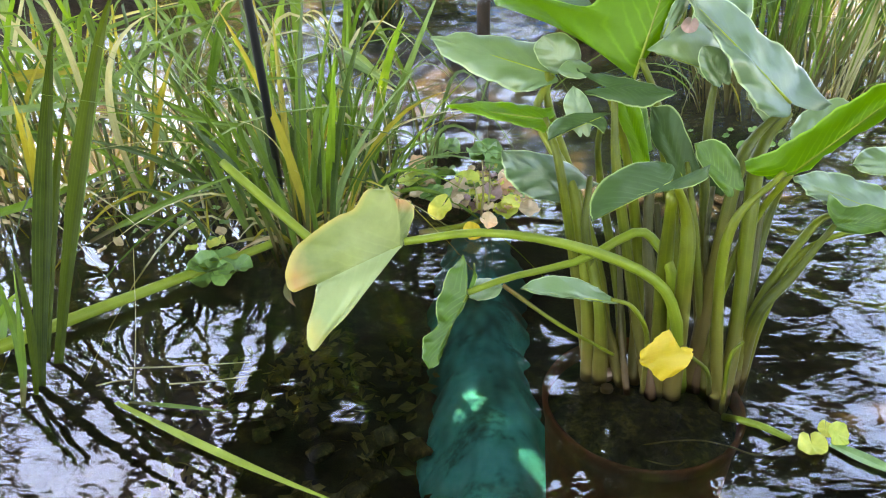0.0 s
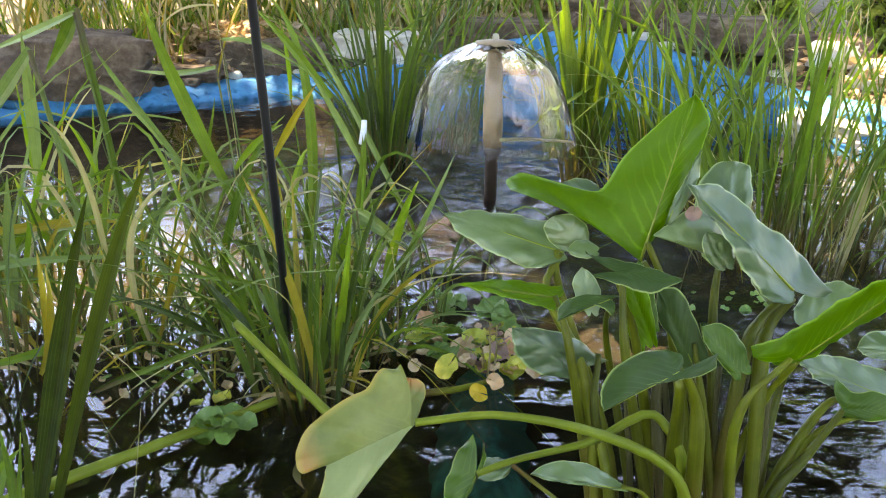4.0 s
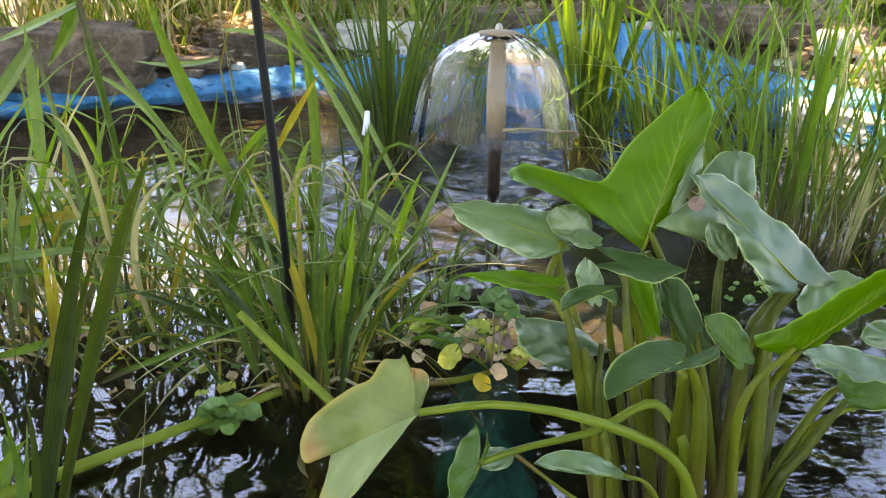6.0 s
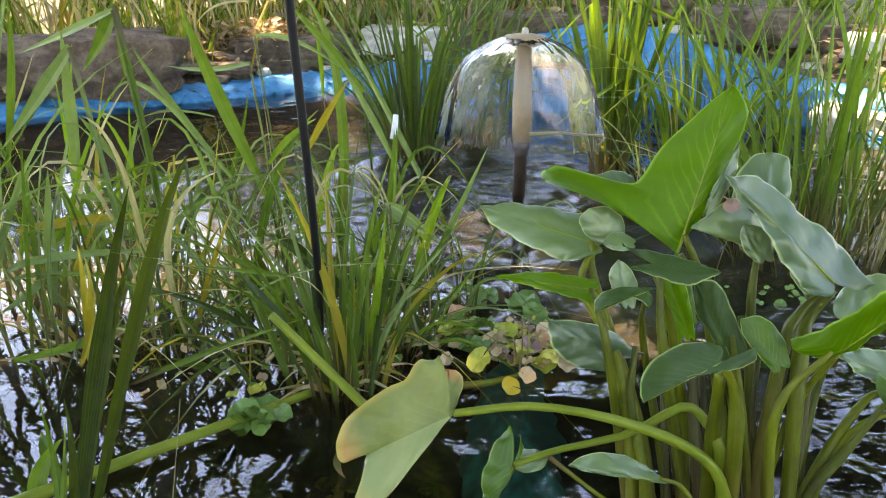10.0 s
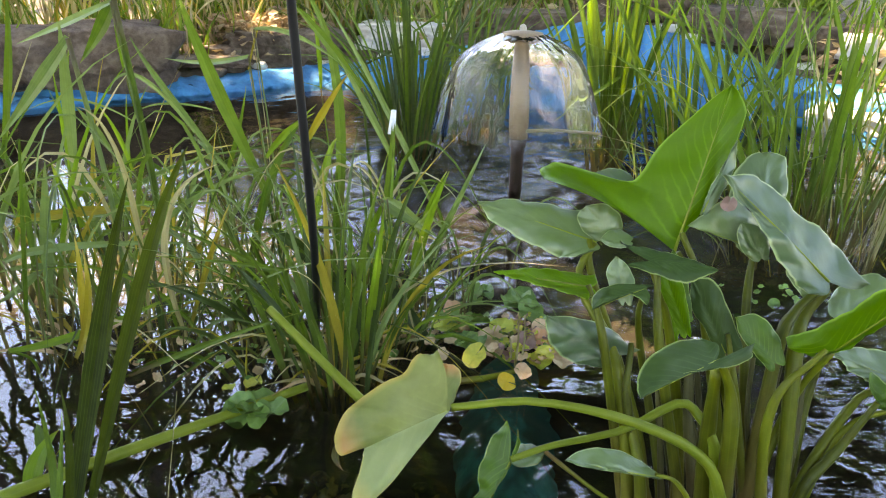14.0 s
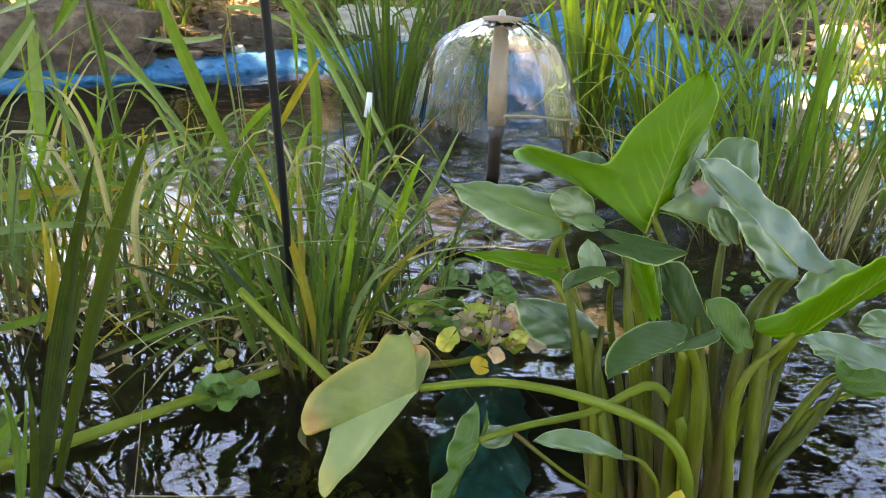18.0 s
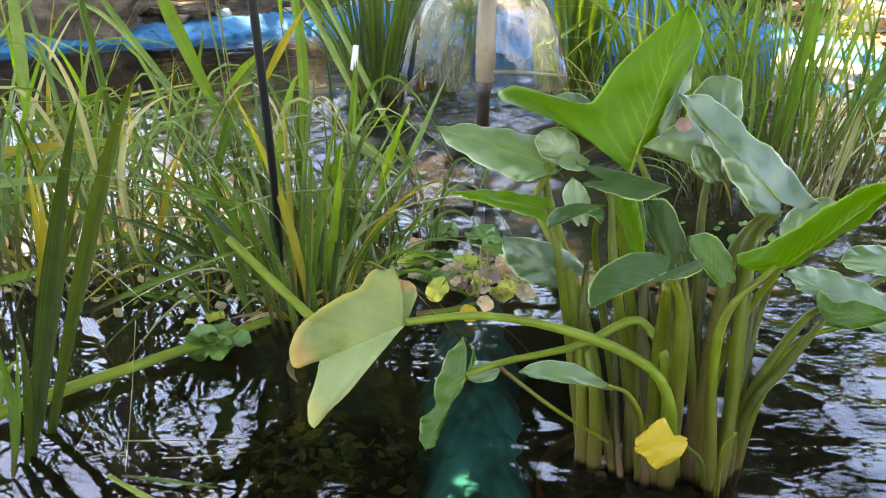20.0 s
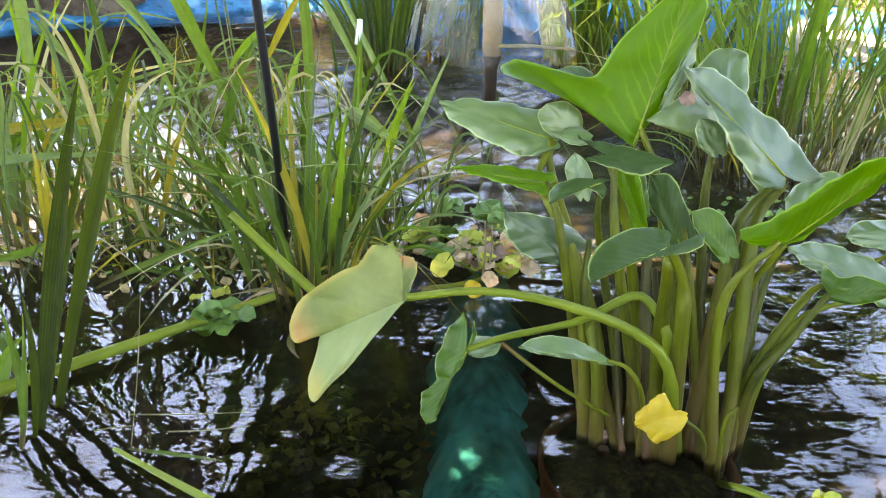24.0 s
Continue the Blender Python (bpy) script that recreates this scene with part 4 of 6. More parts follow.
lathe("nozzle_plate", [(0.0, 0.474), (0.055, 0.476), (0.062, 0.480), (0.060, 0.487), (0.03, 0.492), (0.0, 0.493)], BEIGE, fountain, FOUNTAIN, 40, label="flat deflector plate")
lathe("cap_knob", [(0.010, 0.490), (0.011, 0.500), (0.008, 0.509), (0.0, 0.512)], PALE, fountain, FOUNTAIN, 16)
dome = [(0.060, 0.4835), (0.10, 0.468), (0.145, 0.442), (0.180, 0.41), (0.203, 0.37), (0.222, 0.32), (0.238, 0.26), (0.252, 0.205), (0.258, 0.18), (0.263, 0.155)]
fine = [tuple(p) for p in ((q.x, q.y) for q in curve_points([(r, z, 0) for r, z in dome], 60))]
bell = lathe("water_dome", fine, SHEET, fountain, FOUNTAIN, 120, 0.085, "transparent bell of falling water")
# the sheet tears open along its lower edge
tear = {}
for v in bell.data.vertices:
    a = math.atan2(v.co.y - FOUNTAIN.y, v.co.x - FOUNTAIN.x)
    cut = 0.195 + 0.07 * noise.noise(Vector((math.cos(a) * 2.2, math.sin(a) * 2.2, 3))) + 0.03 * noise.noise(Vector((math.cos(a) * 9, math.sin(a) * 9, 5)))
    tear[v.index] = v.co.z < cut
bm = bmesh.new()
bm.from_mesh(bell.data)
bmesh.ops.delete(bm, geom=[f for f in bm.faces if all(tear[v.index] for v in f.verts)], context="FACES")
bm.to_mesh(bell.data)
bm.free()
bell.visible_shadow = False
# splash where the sheet meets the pond
rng = np.random.default_rng(12)
sv, sf = [], []
for i in range(230):
    a, fall = rng.uniform(0, 2 * math.pi), rng.uniform(0, 1) ** 0.5
    z = 0.17 * (1 - fall) + abs(rng.normal()) * 0.012
    r = 0.262 + 0.035 * fall + rng.normal() * (0.006 + 0.024 * fall)
    s = rng.uniform(0.0008, 0.0026)
    c = np.array([FOUNTAIN.x + r * math.cos(a), FOUNTAIN.y + r * math.sin(a), z])
    o = len(sv)
    sv += [tuple(c + np.array(q) * s) for q in ((1, 0, 0), (-1, 0, 0), (0, 1, 0), (0, -1, 0), (0, 0, 3.2), (0, 0, -1.6))]
    sf += [(o + p, o + q, o + w) for p, q, w in ((0, 2, 4), (2, 1, 4), (1, 3, 4), (3, 0, 4), (2, 0, 5), (1, 2, 5), (3, 1, 5), (0, 3, 5))]
tagged(under(mesh_object("splash", sv, sf, DROPS), fountain), "bright drops falling from the torn sheet into the pond", kind="stuff")

# the thin black pole
pole = tube("pole", [(-0.4267, 1.7923, -0.3), (-0.2739, 1.2, 0.2202), (-0.2523, 1.05, 0.6685), (-0.2429, 1, 0.7627)], 0.0065, 0.006, BLACK, None, 16, 10)
tagged(pole, "thin black plastic pole standing in the pond", "pole")

# ---------------------------------------------------------------- reeds
def clump(name, at, spread, count, height, width, lean, fan, mats, seed, label, droop=(0.1, 0.5), group="reed clumps", snapped=0.15):
    """Blades rising from a patch of water. lean: the common slant (x, y); fan: how far they spread."""
    rng = random.Random(seed)
    c = thing(name, (at[0], at[1], 0), label, "reeds", group)
    for i in range(count):
        a, q = rng.uniform(0, 6.3), math.sqrt(rng.random())
        ox, oy = math.cos(a) * q, math.sin(a) * q
        p0 = Vector((at[0] + ox * spread[0], at[1] + oy * spread[1], -0.04))
        h = rng.uniform(*height)
        sx = lean[0] + ox * fan[0] + rng.gauss(0, 0.12)
        sy = lean[1] + oy * fan[1] + rng.gauss(0, 0.10)
        d = rng.uniform(*droop)
        up = Vector((sx * 0.55, sy * 0.55, 1)).normalized()
        p1 = p0 + up * h * rng.uniform(0.5, 0.75)
        p2 = p0 + Vector((sx * (1 + d), sy * (1 + d), 1 - d * abs(rng.gauss(0.6, 0.4)) * (abs(sx) + abs(sy)))).normalized() * h
        kink = 0.0
        if rng.random() < snapped:
            kink = rng.choice((0.5, 0.625, 0.75))
            p1 = p0 + up * h * kink
            p2 = p1 + Vector((sx * 1.6 + rng.gauss(0, 0.5), sy + rng.gauss(0, 0.3), rng.uniform(-0.8, 0.4))).normalized() * h * (1 - kink)
        blade(c, p0, p1, p2, rng.uniform(*width), rng.choice(mats), rng.uniform(0.15, 0.5), rng.uniform(-1.3, 1.3), 8, kink=kink)
    return c


G4 = (REED, REED_DARK, REED_PALE, REED_LIT, REED_DARK, REED, REED, REED_GOLD)
G5 = (REED, REED_PALE, REED_PALE, REED_LIT, REED_DRY, REED_GOLD)
# tufts in the near water: broad blades, then fine ones between
clump("reed_clump", (-0.2555, 1.2285, 0), (0.075, 0.05), 38, (0.20, 0.56), (0.007, 0.015), (-0.12, 0.05), (0.45, 0.2), G4, 1, "tuft of green reeds growing from the pond", (0.1, 0.9), snapped=0.3)
clump("reed_clump", (-0.1875, 1.4005, 0), (0.09, 0.05), 30, (0.14, 0.42), (0.004, 0.011), (0.12, 0.05), (0.4, 0.2), (REED, REED_LIT, REED_PALE), 2, "low tuft of green reeds beside floating leaves", (0.1, 1.2))
clump("reed_clump", (-0.4155, 1.2901, 0), (0.10, 0.07), 12, (0.2, 0.5), (0.006, 0.014), (-0.25, 0.02), (0.6, 0.25), G4, 3, "dense tuft of green reeds growing from the pond", (0.2, 1.5), snapped=0.35)
clump("reed_clump", (-0.6332, 1.3786, 0), (0.16, 0.12), 10, (0.15, 0.45), (0.005, 0.013), (-0.05, 0.02), (0.7, 0.25), G4, 4, "tangled green and yellow reeds in the water", (0.3, 1.8), snapped=0.35)
clump("reed_clump", (-0.8316, 1.3457, 0), (0.16, 0.12), 11, (0.3, 0.7), (0.006, 0.014), (0.08, 0.02), (0.6, 0.25), (REED, REED_LIT, REED_PALE, REED_LIT, REED_DRY), 5, "tangled green and yellow reeds in the water", (0.2, 1.5), snapped=0.35)
clump("reed_clump", (-1.0909, 1.4293, 0), (0.2, 0.15), 28, (0.4, 0.85), (0.007, 0.017), (0.2, 0.0), (0.5, 0.25), (REED, REED_LIT, REED_PALE), 6, "tall yellow-green reeds in the water", (0.2, 1.4))
clump("reed_clump", (-0.9689, 1.8091, 0), (0.3, 0.12), 26, (0.25, 0.6), (0.007, 0.016), (0.0, 0.02), (0.6, 0.2), G4, 7, "green reeds farther out in the pond", (0.2, 1.5))
clump("grass_clump", (-0.5283, 1.3381, 0), (0.28, 0.14), 20, (0.10, 0.36), (0.002, 0.005), (0.0, 0.0), (0.9, 0.3), G5, 71, "fine tangled water grass between the reeds", (0.4, 2.2), "fine grasses")
clump("grass_clump", (-0.8107, 1.3698, 0), (0.22, 0.14), 18, (0.12, 0.5), (0.002, 0.005), (0.0, 0.0), (0.9, 0.3), G5, 72, "fine tangled water grass between the reeds", (0.4, 2.2), "fine grasses")
clump("grass_clump", (-0.2434, 1.3977, 0), (0.14, 0.08), 50, (0.08, 0.4), (0.002, 0.005), (0.05, 0.0), (0.9, 0.3), G5, 73, "fine tangled water grass between the reeds", (0.4, 2.2), "fine grasses")
clump("grass_clump", (0.8891, 1.9861, 0), (0.28, 0.2), 50, (0.15, 0.6), (0.003, 0.006), (0.0, 0.0), (0.8, 0.3), G5, 74, "fine tangled water grass between the reeds", (0.4, 2.0), "fine grasses")
clump("grass_clump", (0.6483, 2.4843, 0), (0.2, 0.12), 36, (0.2, 0.7), (0.003, 0.006), (0.0, 0.0), (0.6, 0.3), G5, 75, "fine tangled water grass between the reeds", (0.4, 2.0), "fine grasses")
clump("grass_clump", (-0.7321, 1.4731, 0), (0.34, 0.2), 30, (0.25, 0.6), (0.0025, 0.007), (0.05, 0.0), (0.9, 0.4), (REED, REED_PALE, REED_DRY, REED_DARK, REED_GOLD), 76, "thin arching stems and dry stalks between the reeds", (0.6, 2.6), "fine grasses", 0.4)
clump("grass_clump", (-0.3326, 1.3933, 0), (0.16, 0.12), 32, (0.2, 0.5), (0.0025, 0.007), (-0.05, 0.0), (0.8, 0.4), (REED, REED_PALE, REED_DRY, REED_DARK, REED_GOLD), 77, "thin arching stems and dry stalks between the reeds", (0.6, 2.6), "fine grasses", 0.4)
clump("grass_clump", (0.9893, 2.1233, 0), (0.4, 0.25), 45, (0.3, 0.8), (0.0025, 0.006), (0.0, 0.0), (0.7, 0.4), (REED, REED_DARK, REED_DRY, REED_PALE), 78, "thin arching stems and dry stalks between the reeds", (0.6, 2.2), "fine grasses", 0.4)


def arching(at, spread, count, seed, height, width, mats, label):
    """Thin stems that rise, bow over and hang."""
    rng = random.Random(seed)
    c = thing("grass_clump", (at[0], at[1], 0), label, "reeds", "fine grasses")
    for i in range(count):
        p0 = Vector((at[0] + rng.gauss(0, spread[0]), at[1] + rng.gauss(0, spread[1]), -0.02))
        h = rng.uniform(*height)
        way = Vector((rng.gauss(0, 1), rng.gauss(0, 0.5), 0)).normalized() * h * rng.uniform(0.3, 0.8)
        p1 = p0 + way * 0.25 + Vector((0, 0, h * 1.5))
        p2 = p0 + way * 1.2 + Vector((0, 0, h * rng.uniform(0.1, 0.8)))
        blade(c, p0, p1, p2, rng.uniform(*width), rng.choice(mats), 0.3, rng.uniform(-1, 1), 10)
    return c


ARC = (REED, REED_PALE, REED_PALE, REED, REED_DARK, REED_DRY)
arching((-0.7774, 1.3715, 0), (0.16, 0.12), 17, 81, (0.2, 0.5), (0.003, 0.009), ARC, "thin bowed grass blades hanging over the water")
arching((-0.579, 1.4807, 0), (0.14, 0.12), 16, 82, (0.15, 0.4), (0.003, 0.009), ARC, "thin bowed grass blades hanging over the water")
arching((-0.3546, 1.4919, 0), (0.10, 0.10), 26, 83, (0.15, 0.42), (0.003, 0.009), ARC, "thin bowed grass blades hanging over the water")
arching((-0.1413, 1.5026, 0), (0.08, 0.08), 26, 84, (0.1, 0.3), (0.003, 0.008), ARC, "thin bowed grass blades hanging over the water")
arching((0.9977, 2.0341, 0), (0.25, 0.2), 22, 85, (0.2, 0.55), (0.003, 0.008), ARC, "thin bowed grass blades hanging over the water")
arching((0.5929, 2.4812, 0), (0.12, 0.12), 12, 86, (0.2, 0.5), (0.003, 0.008), ARC, "thin bowed grass blades hanging over the water")
# dark sedge beyond
clump("sedge_clump", (-0.282, 2.9392, 0), (0.10, 0.08), 84, (0.4, 0.95), (0.007, 0.016), (-0.02, 0.08), (0.5, 0.3), (REED_DARK, REED_DARK, REED), 8, "dark green sedge clump behind the fountain", (0.2, 1.3), "sedges", 0.3)
clump("sedge_clump", (-0.0723, 3.2112, 0), (0.09, 0.07), 56, (0.5, 1.0), (0.008, 0.017), (0.1, 0.08), (0.35, 0.3), (REED_DARK, REED), 9, "dark green sedge clump behind the fountain", (0.2, 1.2), "sedges", 0.25)
# bright reeds beside the fountain and a wide stand of them
clump("reed_clump", (0.405, 2.6079, 0), (0.06, 0.06), 48, (0.6, 1.05), (0.013, 0.027), (-0.03, 0.06), (0.22, 0.15), (REED_LIT, REED, REED), 10, "tall bright green reeds beside the fountain")
clump("reed_clump", (0.6852, 2.4864, 0), (0.14, 0.1), 46, (0.5, 1.0), (0.009, 0.020), (0.05, 0.05), (0.3, 0.2), (REED, REED_LIT, REED_DARK), 11, "tall green reeds in the pond")
clump("reed_clump", (0.7992, 1.9813, 0), (0.15, 0.12), 52, (0.45, 0.9), (0.008, 0.018), (0.0, 0.05), (0.35, 0.2), (REED, REED_LIT, REED, REED_LIT), 12, "tall yellow-green reeds in the pond")
clump("reed_clump", (1.013, 2.0349, 0), (0.16, 0.14), 30, (0.45, 0.9), (0.008, 0.017), (0.05, 0.05), (0.4, 0.2), (REED, REED_LIT, REED_DRY), 13, "tall yellow-green reeds in the pond")
clump("reed_clump", (1.2605, 2.1379, 0), (0.16, 0.16), 28, (0.45, 0.9), (0.008, 0.017), (-0.05, 0.05), (0.4, 0.2), (REED, REED_LIT, REED_LIT), 14, "tall yellow-green reeds in the pond")
clump("reed_clump", (1.3329, 3.2457, 0), (0.3, 0.12), 26, (0.4, 0.8), (0.006, 0.014), (0.0, 0.05), (0.4, 0.2), (REED, REED_LIT, REED_DARK), 15, "green reeds at the far side of the pond")

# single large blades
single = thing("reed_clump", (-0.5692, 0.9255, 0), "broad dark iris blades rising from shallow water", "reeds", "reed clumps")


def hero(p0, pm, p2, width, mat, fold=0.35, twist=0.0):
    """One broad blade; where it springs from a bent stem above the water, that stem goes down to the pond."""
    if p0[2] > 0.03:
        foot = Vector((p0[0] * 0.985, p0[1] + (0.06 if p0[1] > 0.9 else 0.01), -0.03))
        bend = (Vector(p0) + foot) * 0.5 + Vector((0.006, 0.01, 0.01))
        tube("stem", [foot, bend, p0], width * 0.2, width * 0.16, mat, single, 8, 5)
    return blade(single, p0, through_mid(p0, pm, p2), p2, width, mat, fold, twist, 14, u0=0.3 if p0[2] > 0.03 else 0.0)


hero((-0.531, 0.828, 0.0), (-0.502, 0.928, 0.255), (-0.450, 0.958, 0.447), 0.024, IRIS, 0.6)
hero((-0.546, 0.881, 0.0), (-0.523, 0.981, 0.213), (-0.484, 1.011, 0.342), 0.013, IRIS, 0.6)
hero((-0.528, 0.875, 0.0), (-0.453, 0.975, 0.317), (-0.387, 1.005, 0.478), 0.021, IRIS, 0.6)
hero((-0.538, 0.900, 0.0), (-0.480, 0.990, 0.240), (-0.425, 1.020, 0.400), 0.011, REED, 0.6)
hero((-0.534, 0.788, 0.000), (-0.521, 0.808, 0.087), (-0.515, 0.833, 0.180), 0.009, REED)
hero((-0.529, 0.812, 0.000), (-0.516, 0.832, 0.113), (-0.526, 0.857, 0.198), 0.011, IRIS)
# bent, hanging and crossing blades of the tangle
hero((-1.043, 1.611, 0.281), (-0.951, 1.548, 0.496), (-0.890, 1.485, 0.639), 0.0178, REED)
hero((-0.853, 1.548, 0.265), (-0.805, 1.485, 0.464), (-0.764, 1.423, 0.591), 0.0243, REED_PALE)
hero((-0.659, 1.423, 0.633), (-0.725, 1.485, 0.570), (-0.804, 1.548, 0.500), 0.0291, REED)
hero((-0.665, 1.423, 0.626), (-0.794, 1.485, 0.580), (-0.927, 1.548, 0.534), 0.0158, REED_PALE)
hero((-0.719, 1.361, 0.569), (-0.828, 1.423, 0.475), (-0.963, 1.485, 0.354), 0.0280, REED_PALE)
hero((-0.748, 1.611, 0.484), (-0.720, 1.548, 0.552), (-0.694, 1.485, 0.620), 0.0101, REED_LIT)
hero((-1.024, 1.611, 0.366), (-0.933, 1.548, 0.469), (-0.858, 1.485, 0.546), 0.0051, REED_DRY)
hero((-0.452, 1.548, 0.248), (-0.520, 1.485, 0.489), (-0.544, 1.423, 0.644), 0.0267, REED)
hero((-0.548, 1.611, 0.270), (-0.638, 1.548, 0.450), (-0.668, 1.485, 0.560), 0.0139, REED_PALE)
hero((-0.588, 1.548, 0.366), (-0.657, 1.485, 0.485), (-0.691, 1.423, 0.469), 0.0085, REED_PALE)
hero((-0.775, 1.673, 0.360), (-0.861, 1.611, 0.415), (-0.937, 1.548, 0.399), 0.0052, REED_PALE)
hero((-0.593, 1.673, 0.388), (-0.673, 1.611, 0.411), (-0.724, 1.548, 0.395), 0.0052, REED_PALE)
hero((-0.768, 1.548, 0.324), (-0.764, 1.485, 0.388), (-0.759, 1.423, 0.439), 0.0146, REED_PALE)
hero((-0.898, 1.611, 0.261), (-0.861, 1.548, 0.379), (-0.827, 1.485, 0.506), 0.0101, REED_LIT)
hero((-0.789, 1.673, 0.245), (-0.780, 1.611, 0.341), (-0.783, 1.548, 0.421), 0.0093, REED_LIT)
hero((-0.466, 1.548, 0.520), (-0.574, 1.611, 0.498), (-0.684, 1.673, 0.495), 0.0119, REED_PALE)
hero((-0.479, 1.611, 0.630), (-0.522, 1.548, 0.625), (-0.543, 1.485, 0.593), 0.0051, REED_DRY)
hero((-0.506, 1.673, 0.476), (-0.467, 1.611, 0.552), (-0.416, 1.548, 0.638), 0.0040, REED_GOLD)
hero((-0.451, 1.548, 0.571), (-0.389, 1.611, 0.555), (-0.312, 1.673, 0.493), 0.0105, REED_PALE)
hero((-0.266, 1.673, 0.443), (-0.333, 1.611, 0.554), (-0.383, 1.548, 0.630), 0.0184, REED)
hero((-0.204, 1.735, 0.260), (-0.262, 1.673, 0.412), (-0.305, 1.611, 0.515), 0.0150, REED_PALE)
hero((-0.367, 1.735, 0.427), (-0.355, 1.673, 0.519), (-0.352, 1.611, 0.604), 0.0096, REED_LIT)
hero((-0.367, 1.548, 0.342), (-0.308, 1.485, 0.432), (-0.249, 1.423, 0.511), 0.0146, REED_GOLD)
hero((-0.446, 1.548, 0.318), (-0.382, 1.485, 0.388), (-0.314, 1.423, 0.438), 0.0134, REED_LIT)
hero((-0.878, 1.423, 0.050), (-0.821, 1.361, 0.221), (-0.760, 1.298, 0.371), 0.0245, REED_PALE)
hero((-0.817, 1.485, 0.177), (-0.805, 1.423, 0.257), (-0.788, 1.361, 0.349), 0.0210, REED_LIT)
hero((-0.858, 1.423, 0.120), (-0.882, 1.361, 0.139), (-0.897, 1.298, 0.152), 0.0100, REED_PALE)
hero((-0.857, 1.398, 0.131), (-0.875, 1.336, 0.109), (-0.893, 1.273, 0.098), 0.0164, REED_PALE)
hero((-0.522, 1.485, -0.066), (-0.608, 1.423, 0.025), (-0.647, 1.361, 0.134), 0.0186, REED_DARK)
hero((-0.446, 1.485, -0.007), (-0.469, 1.423, 0.146), (-0.484, 1.361, 0.260), 0.0175, REED_DARK)
hero((-0.287, 1.485, -0.105), (-0.336, 1.423, 0.185), (-0.363, 1.361, 0.320), 0.0210, REED_LIT)
hero((-0.254, 1.485, 0.005), (-0.349, 1.423, 0.168), (-0.414, 1.361, 0.233), 0.0302, REED_DARK)
hero((-0.354, 1.485, -0.089), (-0.416, 1.423, 0.100), (-0.434, 1.361, 0.224), 0.0151, REED)
hero((-0.303, 1.548, -0.126), (-0.238, 1.485, 0.139), (-0.184, 1.423, 0.280), 0.0231, REED_LIT)
hero((-0.191, 1.423, 0.276), (-0.159, 1.485, 0.240), (-0.088, 1.548, 0.152), 0.0146, REED_PALE)
hero((-0.144, 1.485, -0.001), (-0.182, 1.423, 0.094), (-0.214, 1.361, 0.181), 0.0175, REED_DARK)
hero((-0.328, 1.673, -0.025), (-0.318, 1.611, 0.166), (-0.302, 1.548, 0.310), 0.0119, REED)
hero((-0.207, 1.611, 0.204), (-0.240, 1.548, 0.311), (-0.268, 1.485, 0.307), 0.0051, REED_DRY)
hero((-0.672, 1.548, 0.013), (-0.583, 1.485, 0.138), (-0.511, 1.423, 0.231), 0.0097, REED_GOLD)
hero((-0.903, 1.485, -0.035), (-0.827, 1.423, 0.114), (-0.735, 1.361, 0.240), 0.0094, REED_GOLD)
hero((-0.681, 1.548, 0.214), (-0.712, 1.485, 0.231), (-0.739, 1.423, 0.238), 0.0121, REED_LIT)
hero((-0.857, 1.548, 0.182), (-0.894, 1.485, 0.196), (-0.922, 1.423, 0.206), 0.0121, REED_GOLD)
hero((-0.856, 1.798, 0.190), (-0.819, 1.735, 0.318), (-0.779, 1.673, 0.420), 0.0071, REED_LIT)
hero((-0.643, 1.798, 0.151), (-0.567, 1.735, 0.307), (-0.515, 1.673, 0.440), 0.0114, REED)
hero((-0.915, 1.798, 0.168), (-0.797, 1.735, 0.264), (-0.696, 1.673, 0.384), 0.0099, REED)
hero((-0.5387, 0.7952, 0), (-0.5619, 0.86, 0.0557), (-0.5622, 0.86, 0.1957), 0.012, REED)
hero((-0.5607, 1.3365, 0), (-0.5193, 1.2, 0.2845), (-0.4225, 1.2, 0.3994), 0.012, REED_DRY)
hero((-0.6554, 1.3775, 0), (-0.5962, 1.25, 0.3538), (-0.6591, 1.25, 0.4747), 0.010, REED_DRY)
hero((-0.2181, 1.3101, 0), (-0.1699, 1.15, 0.2153), (-0.147, 1.12, 0.3708), 0.014, REED_LIT)
hero((-0.1589, 1.5563, 0), (-0.1068, 1.35, 0.2362), (-0.0607, 1.3, 0.3714), 0.017, REED_LIT)
hero((-0.1523, 1.6148, 0), (-0.0637, 1.4, 0.2518), (-0.0007, 1.38, 0.4009), 0.013, REED_PALE)
hero((-0.2506, 1.773, 0), (-0.2078, 1.66, 0.2486), (-0.1972, 1.66, 0.4031), 0.020, REED)
hero((-0.073, 1.361, -0.037), (-0.139, 1.386, 0.059), (-0.240, 1.386, 0.243), 0.0250, REED_DARK)
hero((-0.383, 1.861, -0.087), (-0.355, 1.861, 0.408), (-0.444, 1.861, 0.646), 0.0250, REED)
hero((-0.066, 1.986, -0.068), (-0.259, 1.923, 0.371), (-0.394, 1.861, 0.634), 0.0150, REED_PALE)
hero((-0.187, 1.386, 0.286), (-0.151, 1.361, 0.270), (-0.082, 1.336, 0.238), 0.0175, REED_PALE)
hero((-0.922, 1.423, 0.210), (-0.775, 1.448, 0.228), (-0.633, 1.485, 0.226), 0.0200, REED_GOLD)
hero((-0.830, 1.236, 0.203), (-0.721, 1.260, 0.227), (-0.502, 1.336, 0.212), 0.0150, REED_PALE)
hero((-0.813, 1.173, 0.063), (-0.695, 1.236, 0.076), (-0.534, 1.310, 0.133), 0.0150, REED_LIT)
hero((-0.6251, 1.2108, 0), (-0.436, 1.12, 0.1238), (-0.2769, 1.12, 0.188), 0.010, REED)
